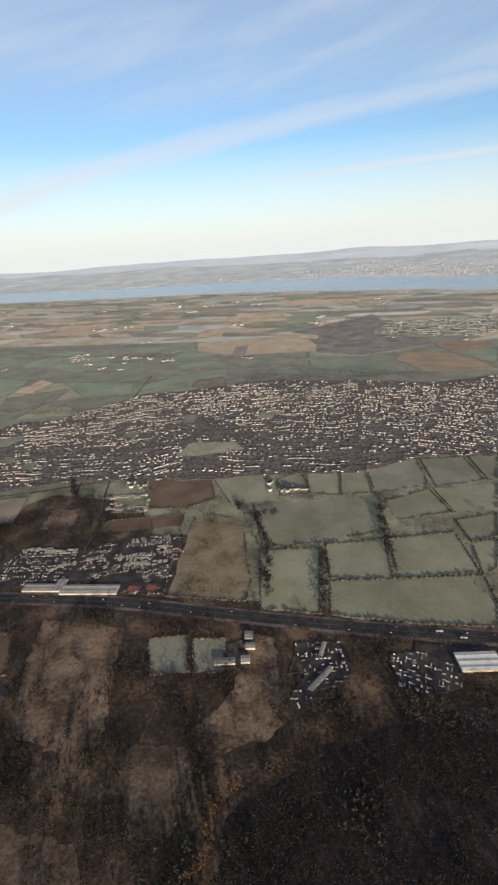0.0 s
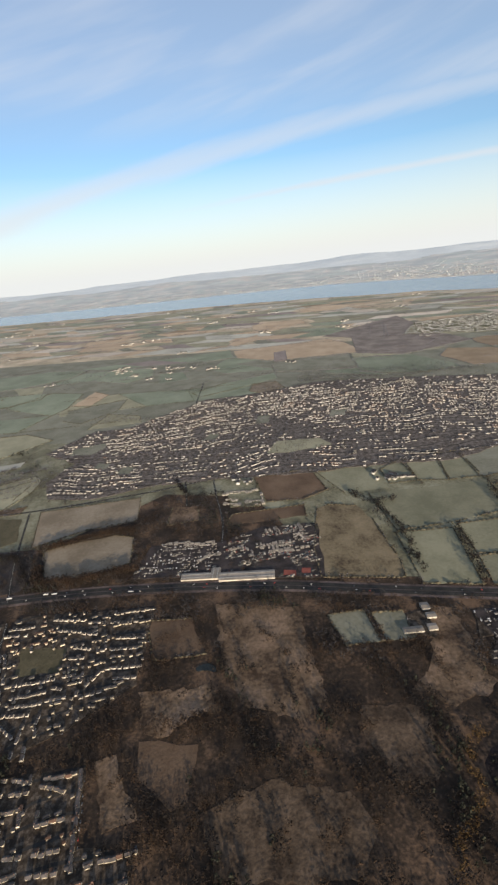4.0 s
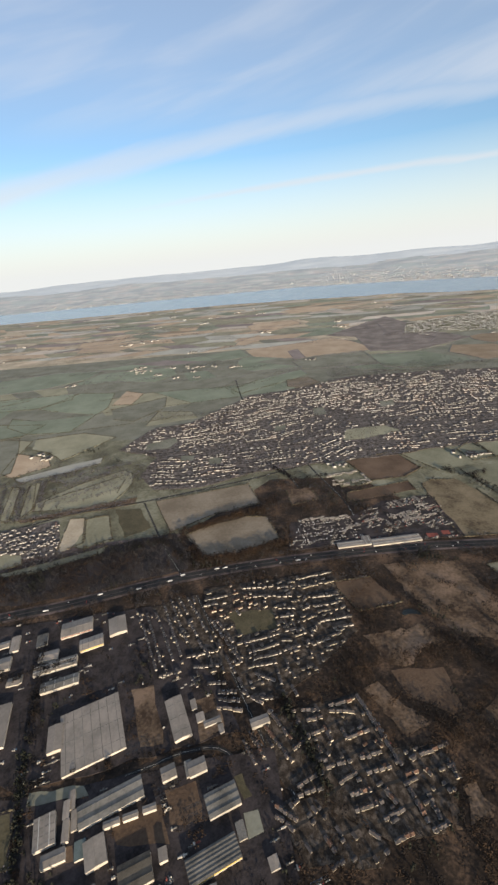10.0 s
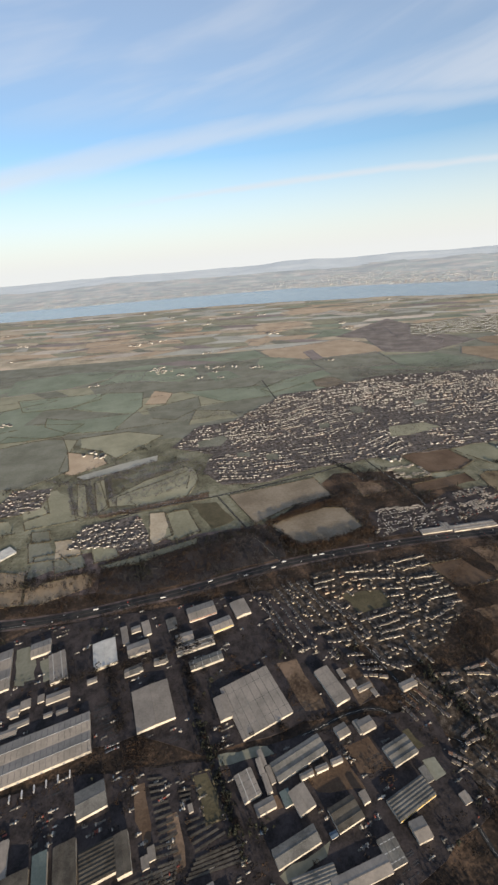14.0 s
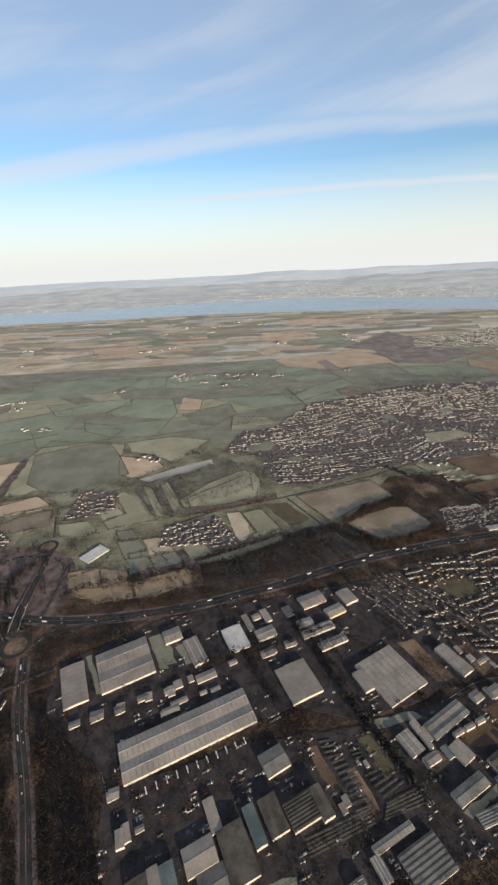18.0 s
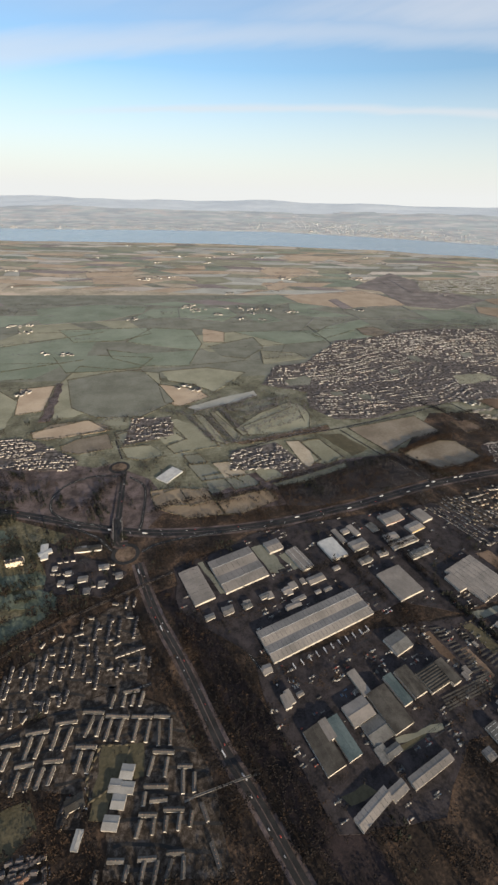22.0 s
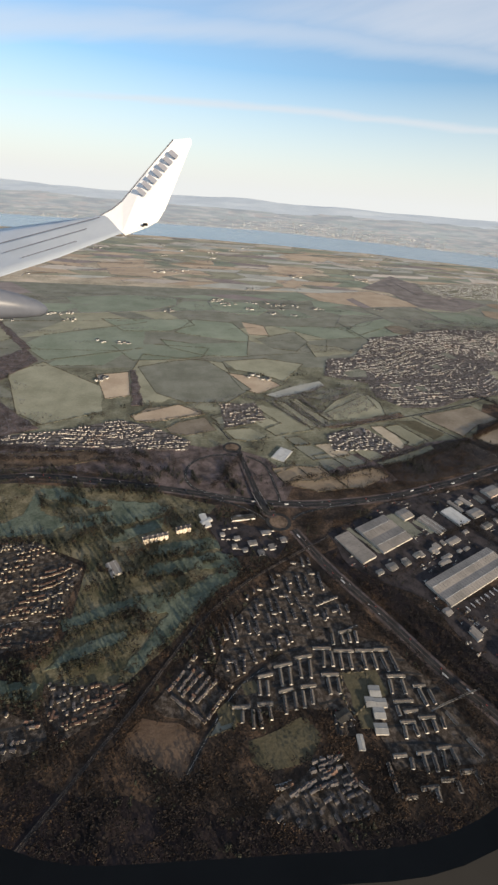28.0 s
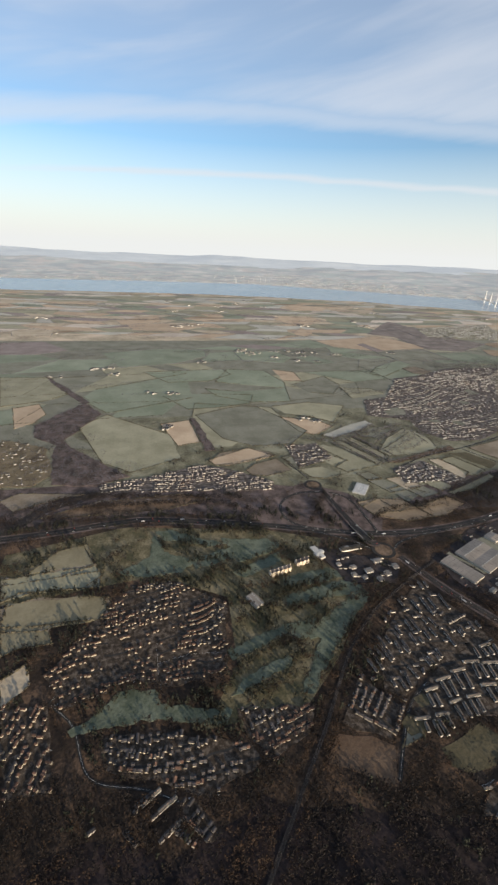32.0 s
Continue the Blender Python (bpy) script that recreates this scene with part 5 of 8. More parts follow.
terrace(-459.2, -44.3, 3.8, -96)
terrace(-460.5, -52.5, 4.6, -105)
terrace(-455.5, -52.5, 4, -96)
terrace(-451.2, -52.2, 4.1, -97)
terrace(-446.6, -52.3, 4.2, -98)
terrace(-442.4, -51.8, 4.2, -102)
terrace(-445.4, -40.8, 7.1, -90)
terrace(-441.2, -41.4, 5.9, -91)
terrace(-473.2, -65.8, 9.1, -94)
terrace(-463.4, -63, 3.6, -106)
terrace(-458.2, -64, 6, -101)
terrace(-454, -64.2, 6, -102)
terrace(-449.9, -64.4, 6.2, -109)
terrace(-445, -63.8, 5.2, -93)
terrace(-646, -36, 8.2, 30)
terrace(-640, -39.5, 7.6, 26)
terrace(-638.2, -47, 6.2, 32)
terrace(-434.4, -62.1, 7.1, -69)
terrace(-437.6, -50.6, 5.7, -69)
terrace(-458.8, -73.8, 3.5, -104)
terrace(-449.2, -72.8, 3.5, -99)
terrace(-440, -71.6, 3.5, -92)

# ---- the estates' houses: near ones are things, the rest are joined ----
THINGS = {"E5": 60}
row_houses = []
street_v, street_t = [], []
parked = []
for number, name in enumerate(ESTATES):
    places, streets = rows_of_houses(name, number + 1)
    rng = random.Random(number + 70)
    own = THINGS.get(name, 0)
    places.sort(key=lambda p: p[1])
    for x, y, z, a, length, depth, wall, roof in places[:own]:
        mat = "pantile" if rng.random() < 0.25 else "slate"
        k = min((1.2, 1.6, 2.1, 3.0), key=lambda q: abs(q - length))
        copy_thing(kinds[mat, k], pose(x, y, z, 0, 0, math.degrees(a)))
    rest = places[own:]
    if rest:
        red = [p for p in rest if noise.noise((p[0] / 30, p[1] / 30, 5.0)) > (-0.3 if name in ("E4", "E6", "E7") else 0.34)]
        grey = [p for p in rest if noise.noise((p[0] / 30, p[1] / 30, 5.0)) <= (-0.3 if name in ("E4", "E6", "E7") else 0.34)]
        for rows, mat, word in ((red, "pantile", "red-brown"), (grey, "slate", "grey")):
            if rows:
                v, t, i = gables(rows)
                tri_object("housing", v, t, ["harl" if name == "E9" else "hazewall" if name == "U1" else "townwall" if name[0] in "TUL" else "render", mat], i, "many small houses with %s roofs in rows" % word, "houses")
    for x, y, z, a, length, depth, wall, roof in places:
        if rng.random() < 0.7:
            o = rng.choice((-1, 1)) * (depth / 2 + rng.uniform(0.6, 1.1))
            s = rng.uniform(-0.4, 0.4) * length
            parked.append((x + math.cos(a) * s - math.sin(a) * o, y + math.sin(a) * s + math.cos(a) * o, a + rng.choice((0, math.pi / 2)), rng.random()))
    poly = ESTATES[name][3]
    for line in streets:
        for (x0, y0, a), (x1, y1, b) in zip(line, line[1:]):
            if a and b:
                d = Vector((y0 - y1, x1 - x0)).normalized() * 0.5
                k = len(street_v)
                street_v += [(x0 + d.x, y0 + d.y, 0.30), (x0 - d.x, y0 - d.y, 0.30), (x1 - d.x, y1 - d.y, 0.30), (x1 + d.x, y1 + d.y, 0.30)]
                street_t += [(k, k + 1, k + 2), (k, k + 2, k + 3)]
tri_object("estate_streets", street_v, street_t, ["road"], np.zeros(len(street_t)), "narrow grey residential streets", "streets", kind="structure")


def house_row(x0, y0, x1, y1, n):
    """Separate houses along one side of a street."""
    pitch = math.hypot(x1 - x0, y1 - y0) / n
    a = math.atan2(y1 - y0, x1 - x0)
    for i in range(n):
        if street_rng.random() < 0.06:
            continue
        f = (i + 0.5) / n
        long = min((1.2, 1.6, 2.1), key=lambda q: abs(q - 0.78 * pitch * street_rng.uniform(0.8, 1.1)))
        mat = "pantile" if street_rng.random() < 0.08 else "slate"
        x, y = x0 + (x1 - x0) * f + street_rng.uniform(-0.25, 0.25), y0 + (y1 - y0) * f + street_rng.uniform(-0.25, 0.25)
        turn = a + radians(street_rng.uniform(-5, 5)) + (math.pi / 2 if pitch < 1.9 and street_rng.random() < 0.3 else 0)
        if y > 48:
            row_houses.append((x, y, 0.05, turn, long, 1.1, 0.82, 0.45))
        else:
            copy_thing(kinds[mat, long], pose(x, y, 0.05, 0, 0, math.degrees(turn)))
        if street_rng.random() < 0.7:
            parked.append((x - math.sin(a) * 1.3, y + math.cos(a) * 1.3, a, street_rng.random()))


def bar_house(x0, y0, x1, y1):
    """A line of houses in twos and threes between two points."""
    length = math.hypot(x1 - x0, y1 - y0)
    n = max(1, round(length / 2.7))
    for k in range(n):
        f = (k + 0.5) / n
        row_houses.append((x0 + (x1 - x0) * f, y0 + (y1 - y0) * f, 0.05, math.atan2(y1 - y0, x1 - x0), max(1.2, length / n - 0.5), 1.15, 0.84, 0.45))


street_rng = random.Random(9)
bar_house(-535.4, 0.5, -534, -7.8)
bar_house(-530.9, 0.8, -530.2, -6.9)
bar_house(-523, 11.9, -522.3, 4.2)
bar_house(-518.3, 11.4, -518.1, 6)
bar_house(-524.9, 7.5, -523.6, -4.2)
bar_house(-531.4, 5.9, -531.2, 2.2)
bar_house(-522, 2.7, -522, -3)
bar_house(-515.3, 7.2, -515.5, -0.2)
bar_house(-511.1, 6.8, -510.8, 0)
bar_house(-516.9, -7.7, -515.3, -15)
bar_house(-520.3, -10, -521.8, -18.6)
bar_house(-525, -12, -524.6, -19.5)
bar_house(-529.3, -12.2, -528.9, -16.6)
bar_house(-529.4, -11.8, -524.2, -12.8)
bar_house(-522.9, -9.8, -519.4, -10.5)
bar_house(-508.7, -5.6, -504, -6.4)
bar_house(-502.9, -4.4, -502.5, -10.6)
bar_house(-504.9, -6.6, -504.9, -10.4)
bar_house(-498.2, -4.2, -498.1, -8.4)
bar_house(-495.7, -1.6, -496, -7.3)
bar_house(-502.4, -3.2, -498.3, -3.5)
bar_house(-490.8, 11, -490.5, 4.6)
bar_house(-495.1, 9.8, -495.4, 3.6)
bar_house(-495.8, 19.9, -490.4, 18.9)
bar_house(-491.1, 17.7, -490.2, 13.4)
bar_house(-497.9, 18.4, -497.6, 9.3)
bar_house(-501.6, 18.8, -501.7, 11.3)
bar_house(-504.4, 10, -504.3, 2.3)
bar_house(-509.4, 16.2, -509.3, 9.7)
bar_house(-508, 16.2, -505.5, 15.8)
bar_house(-502.3, 9.8, -499.4, 9.5)
bar_house(-512.5, 12.4, -511.3, 8.3)
bar_house(-512.1, 22.5, -513.5, 19.7)
bar_house(-508.3, 25.6, -508.8, 23)
bar_house(-506.8, 25.8, -503.7, 25.2)
bar_house(-496.7, 33.8, -496.3, 28.1)
bar_house(-494.3, 34.2, -491.1, 33.5)
bar_house(-499.1, 24.7, -494.6, 25.7)
bar_house(-488.6, 31.1, -489, 21)
bar_house(-489.3, 27.6, -486.1, 27.5)
bar_house(-482.3, 30.5, -482.4, 17.7)
bar_house(-483.1, 31.2, -480.7, 31.1)
bar_house(-477.4, 31, -477.5, 21.6)
bar_house(-475, 32.5, -471, 31.9)
bar_house(-469.3, 32.2, -470.1, 20)
bar_house(-482.1, 20.8, -479.1, 20.9)
bar_house(-483.2, 41.6, -479.9, 40.7)
bar_house(-475.7, 44.1, -476.1, 37.8)
bar_house(-471.5, 43.7, -472.1, 38.5)
bar_house(-477.6, 11.3, -470.8, 13.1)
bar_house(-470.8, 13.1, -463.8, 14.9)
bar_house(-470.3, 6.4, -466.5, 6.8)
bar_house(-484.1, 7.1, -484.2, -2.9)
bar_house(-480.5, 5.9, -477.6, 6.4)
bar_house(-475.4, 6.1, -475.5, 1.5)
bar_house(-465.6, 10, -466.3, 3.6)
bar_house(-461.1, 9.6, -461.5, 4.7)
bar_house(-488.7, 1.3, -486.1, 1.1)
bar_house(-510, -10.4, -511.5, -13.5)
bar_house(-514.3, -8, -511, -8.3)
bar_house(-528.1, 6.3, -526.8, -1.1)
bar_house(-528.6, -0.9, -526.1, -0.5)
bar_house(-512.6, 3.2, -511.3, -1.4)
bar_house(-500.5, 6.4, -500.5, 2.6)
bar_house(-486.6, 17.3, -486.1, 10.5)
bar_house(-485.6, 9.3, -483.5, 9.4)
bar_house(-479, 17.4, -476, 19.2)
bar_house(-474, 2.8, -473.2, 7.5)
house_row(-555.7, -21.6, -541.8, -6.9, 11)
house_row(-550.1, -24.4, -540.1, -15.3, 8)
house_row(-552.6, -23.4, -543.5, -13.6, 7)
house_row(-544.4, -28.2, -533.8, -19.2, 8)
house_row(-546.6, -26.8, -537.2, -17.8, 7)
house_row(-540.1, -34.6, -528, -22.5, 10)
house_row(-554.6, -23.2, -540.6, -36.1, 9)
house_row(-539.6, -10.4, -535.9, -10.2, 2)
house_row(-500.3, -57.9, -489.7, -55.9, 8)
house_row(-499, -60.2, -493.5, -59.7, 4)
house_row(-517.9, -62, -511.3, -61.3, 5)
house_row(-513.5, -64.8, -502.4, -61.6, 8)
house_row(-500.3, -61.9, -493.5, -60.4, 5)
house_row(-489.5, -58.4, -488.2, -62.6, 4)
house_row(-493.1, -65.1, -487.1, -64.3, 4)
house_row(-503.9, -64.5, -495.1, -64.1, 6)
house_row(-487.1, -65.1, -484, -68.5, 3)
house_row(-519.8, 73.3, -509, 74.9, 3)
house_row(-521.6, 65.2, -508.2, 64.5, 4)
house_row(-515.9, 57.8, -505.3, 54.3, 4)
house_row(-496, 69.1, -485.6, 69, 3)
house_row(-500.8, 53.5, -487.1, 55.8, 4)
house_row(-486.4, 62.2, -480.1, 59.4, 3)
house_row(-508.6, 82.1, -495.1, 82.7, 4)
house_row(-502.9, -56.1, -493.1, -55.6, 3)
house_row(-504.3, -59, -491, -59.3, 4)
house_row(-167.3, 49.1, -156.6, 22, 12)
house_row(-179.9, 44.9, -169.7, 46.9, 4)
house_row(-180, 42.6, -169.4, 42, 4)
house_row(-176.2, 36.1, -174.5, 31.8, 2)
house_row(-175.1, 31.8, -165.5, 34.8, 4)
house_row(-195.7, 43, -184.9, 43.6, 5)
house_row(-194.1, 38.3, -182.9, 40.2, 5)
house_row(-190.5, 33.1, -182.3, 35.6, 4)
house_row(-183, 36.9, -180.1, 30.6, 3)
house_row(-186.5, 30, -184, 23.7, 4)
house_row(-184, 22, -174.4, 24.2, 5)
house_row(-180.5, 17.2, -172.9, 20.4, 4)
house_row(-171.2, 24.7, -162.7, 27, 4)
house_row(-169.9, 19.9, -160.3, 22, 4)
house_row(-177.1, 13.3, -169.2, 15.3, 5)
house_row(-176.3, 9, -166.2, 11.4, 6)
house_row(-165, 15.8, -161.7, 10.5, 4)
house_row(-174.9, 5, -169.2, 1.7, 3)
house_row(-167.4, 6.8, -159.7, 9.1, 4)
house_row(-165.5, 0.9, -158.7, 3, 4)
house_row(-156.2, 15.3, -153.2, 5.6, 6)
house_row(-150.5, 14.3, -149.2, 6.1, 5)
house_row(-152.6, 3.5, -146.1, 5.7, 4)
house_row(-153.1, 24.1, -138.1, 29.2, 8)
house_row(-156.5, 19.3, -151.5, 20.4, 2)
house_row(-149.4, 21.4, -147.1, 18.8, 2)
house_row(-139.6, 24.1, -138.5, 17.8, 4)
house_row(-187.3, 2.7, -184.1, -1.7, 3)
house_row(-195.2, 16.2, -186.6, 20.4, 4)
house_row(-195.1, 13.2, -186, 16.2, 4)
house_row(-195.8, 28.3, -190.5, 31.9, 3)
house_row(-187.6, 119.6, -166.1, 124.1, 8)
house_row(-187.6, 114.1, -169.8, 115.9, 6)
house_row(-186.7, 108.9, -182.1, 97.7, 3)
house_row(-180, 104.8, -164.8, 106.6, 6)
house_row(-184.9, 97.8, -166.2, 100.5, 7)
house_row(-199.5, 113.4, -189.6, 114.2, 4)
house_row(-199.3, 106.9, -190.5, 106.5, 3)
house_row(-198.9, 98.4, -189.5, 98, 4)
house_row(-198.6, 92.6, -190.4, 93.4, 3)
house_row(-177.9, 88.5, -160.9, 91.2, 6)
house_row(-172, 84.1, -161.5, 85.8, 4)
house_row(-198.2, 82.9, -189.5, 84.7, 4)
house_row(-198, 77.9, -190.3, 77.7, 3)
house_row(-197.7, 72.1, -188.6, 74.7, 4)
house_row(-187.7, 86.8, -184.4, 74.6, 4)
house_row(-183.5, 74.6, -174.2, 78.1, 4)
house_row(-182.9, 79.4, -179.2, 87.5, 3)
house_row(-196.2, 66.6, -194.3, 58.1, 4)
house_row(-194.6, 54.1, -192.2, 49.5, 2)
house_row(-275.1, 99.1, -257.2, 63.7, 14)
house_row(-271, 98.9, -254.9, 65.4, 12)
house_row(-266.8, 101.2, -250.3, 68.9, 12)
house_row(-262.9, 104.7, -246.5, 70.6, 12)
house_row(-259.4, 108.4, -245.1, 78.3, 9)
house_row(-255.5, 110.8, -240.7, 82.3, 10)
house_row(-250, 109.3, -235.7, 84.2, 8)
house_row(-255.5, 61, -245.4, 63.4, 6)
house_row(-240.3, 106.3, -226.9, 109.5, 6)
house_row(-239.9, 102.5, -227.7, 104.4, 6)
house_row(-234.7, 92.9, -216.9, 66.3, 11)
house_row(-231.8, 92.8, -222, 77.6, 6)
house_row(-225.1, 70.1, -213.2, 49.8, 9)
house_row(-216.8, 77.5, -198.9, 81.9, 9)
house_row(-214, 71.6, -199.4, 76, 8)
house_row(-212.2, 67.9, -198.3, 71.2, 8)
house_row(-212.6, 64.4, -200.5, 65.9, 6)
house_row(-200.3, 62.4, -197.8, 49.6, 5)
house_row(-210.6, 60.9, -201.5, 56.6, 4)
house_row(-216.5, 52.2, -206.8, 46.7, 5)
house_row(-212.3, 49, -202.5, 49.3, 5)
house_row(-243.9, 70.6, -228.3, 73.9, 7)
house_row(-240, 65, -225.1, 65.6, 6)
house_row(-240.3, 59.9, -236.6, 54.9, 3)
house_row(-232.2, 56.4, -223.6, 57, 4)
house_row(-227.4, 52.3, -218.1, 52.2, 5)
house_row(-226.7, 49, -216.7, 48.1, 5)
house_row(-226.8, 45.6, -215.3, 44, 5)
house_row(-212.6, 35.2, -206.7, 26, 6)
house_row(-215, 32, -209.8, 23.7, 5)
house_row(-209.1, 41.1, -196.1, 23.7, 10)
house_row(-205, 43.9, -195.9, 31.9, 7)
house_row(-203.3, 11.2, -195.8, 6.6, 5)
house_row(-203, 8.4, -196.8, 3.9, 4)
house_row(-240.2, 80.2, -232.7, 70.3, 4)
house_row(-219.5, 114.4, -201.4, 114.8, 6)
house_row(-212.8, 107.5, -199.3, 107.7, 5)
house_row(-223.8, 101.8, -219, 94.5, 3)
for ends in ((-652.6, -40.2, -650.8, -37.9), (-652, -37.8, -648.6, -36.2), (-648.2, -36.0, -644.9, -34.4), (-646.3, -42.8, -638.7, -38.9), (-643.8, -50.1, -637.8, -46.2), (-668.4, -42.3, -665.5, -40.8)):
    bar_house(*ends)
house_row(-636.3, -42.9, -628.2, -51.3, 6)
house_row(-637.8, -48.3, -631.2, -53.7, 5)
house_row(-655.5, -44.0, -651.0, -49.5, 4)
v, t, i = gables(row_houses)
tri_object("housing", v, t, ["harl", "slate"], i, "many small houses with grey roofs along streets", "houses")
for k in kinds.values():
    hide_kind(k)


# low white glasshouses and stores of the nurseries
def glasshouse_kind(length):
    h = thing("glasshouse", "small white glasshouse in a nursery row", "glasshouse", pose(0, 0, -50), "glasshouses beside the motorway")
    v, t, i = gables([(0, 0, 0, 0, length, 0.95, 0.5, 0.22)])
    part("wall", mesh_of("wall", v[:10], [tuple(q) for q in t[:10]], ["clad"]), h, "pale panelled walls")
    part("roof", mesh_of("roof", v[10:], [tuple(q - 10) for q in t[10:]], ["sheet"]), h, "pale grey roof")
    return h


glass_kinds = {q: glasshouse_kind(q) for q in (1.3, 2.2, 3.4)}


def glass_row(x0, y0, x1, y1, n):
    pitch = math.hypot(x1 - x0, y1 - y0) / n
    a = math.degrees(math.atan2(y1 - y0, x1 - x0))
    for i in range(n):
        f = (i + 0.5) / n
        q = min((1.3, 2.2, 3.4), key=lambda s: abs(s - 0.85 * pitch * street_rng.uniform(0.75, 1.1)))
        for back in (0.0, 1.35, -1.35):
            if street_rng.random() < (0.85 if back == 0 else 0.55 if back > 0 else 0.3):
                x, y = x0 + (x1 - x0) * f - back * math.sin(radians(a)) + street_rng.uniform(-0.3, 0.3), y0 + (y1 - y0) * f + back * math.cos(radians(a)) + street_rng.uniform(-0.3, 0.3)
                copy_thing(glass_kinds[q], pose(x, y, 0.05, 0, 0, a + (90 if q < 2 and street_rng.random() < 0.5 else 0)))


glass_row(-119.7, 176.4, -95.8, 180.8, 12)
glass_row(-111.4, 169.4, -86.2, 175.7, 8)
glass_row(-136, 171.2, -126.3, 175.6, 4)
glass_row(-124.8, 174.4, -120.7, 165.9, 3)
glass_row(-119, 173.4, -98.6, 176.5, 9)
glass_row(-115.5, 191, -111.4, 192.6, 2)
glass_row(-110.1, 195.6, -106.1, 187.2, 3)
glass_row(-95.3, 199.1, -91.9, 192.1, 3)
glass_row(-97.3, 186.3, -87.4, 189.5, 4)
glass_row(-95.9, 181.8, -86.9, 184.1, 5)
glass_row(-111.2, 171.8, -98.2, 173.5, 6)
glass_row(-180.8, 175.9, -163.2, 180.1, 5)
glass_row(-166.2, 176.1, -145.7, 179.3, 6)
glass_row(-153.9, 161.6, -141.1, 169.7, 6)
glass_row(-153.8, 238, -136.6, 242.3, 6)
glass_row(-149.6, 230.5, -139.9, 228.9, 4)
glass_row(-134.4, 227.2, -121.6, 229.4, 5)
glass_row(-136.2, 240.4, -126.5, 244.5, 4)
glass_row(-126.2, 222.1, -118.8, 224.8, 3)
glass_row(-150.2, 225, -136.6, 223.6, 5)
glass_row(-124.7, 240.6, -120, 225.8, 3)
for k in glass_kinds.values():
    hide_kind(k)


# caravans and cabins standing close in yards
def caravan_kind(length, mat, label):
    t = thing("caravan", label, "caravan", pose(0, 0, -50), "caravans in yards")
    part("body", box_mesh("body", length, 0.5, 0.42, mat, 0.05, 0.08), t)
    part("window_band", box_mesh("window_band", length * 0.7, 0.52, 0.12, "glass", 0.0, 0.26), t, "dark windows")
    part("roof", box_mesh("roof", length * 0.94, 0.44, 0.05, "car_white" if mat == "car_white" else "sheet", 0.02, 0.5), t)
    return t


caravan_kinds = [caravan_kind(1.3, "clad", "pale static caravan standing in a close row"), caravan_kind(1.0, "car_white", "small white touring caravan in a yard"), caravan_kind(1.7, "sheetdark", "long grey cabin standing in a yard")]
SITES = [
    (9, 1.75, 1.5, 0.72, [(-186, 161), (-178, 179), (-146, 179), (-140, 167), (-146, 154), (-181, 152)]),
    (14, 1.9, 1.6, 0.72, [(-10.7, 129), (9.2, 132), (14.5, 118.4), (8.5, 111.5), (-0.4, 108), (-6.7, 99.5), (-12.2, 101), (-5.1, 113.5)]),
    (-12, 1.6, 1.35, 0.75, [(30, 128), (42, 131), (55, 127), (56.7, 117.4), (47, 113), (32.5, 112)]),
]
site_rng = random.Random(61)
for turn, du, dv, fill, poly in SITES:
    LEVEL[0] += 0.0015
    sheet("caravan_yard", soft_outline(ccw(poly), 5.0, 0.6, 8), LEVEL[0], "yard", "dark cluttered yard with standing caravans", "yard")
    take(poly)
    mx, my = sum(p[0] for p in poly) / len(poly), sum(p[1] for p in poly) / len(poly)
    c, s = math.cos(radians(turn)), math.sin(radians(turn))
    for i in range(-16, 17):
        for j in range(-16, 17):
            u, w = i * du + site_rng.uniform(-0.3, 0.3), j * dv * (1.0 if j % 3 else 1.05) + site_rng.uniform(-0.2, 0.2)
            x, y = mx + c * u - s * w, my + s * u + c * w
            if j % 4 == 0 or not bool(inside(np.array([x]), np.array([y]), ccw(poly))[0]) or site_rng.random() > fill:
                continue
            if site_rng.random() < 0.7:
                copy_thing(site_rng.choice(caravan_kinds), pose(x, y, 0.06, 0, 0, turn + site_rng.choice((0, 0, 90)) + site_rng.uniform(-6, 6)))
            else:
                parked.append((x, y, radians(turn) + site_rng.choice((0, math.pi / 2)), site_rng.random()))
for k in caravan_kinds:
    hide_kind(k)


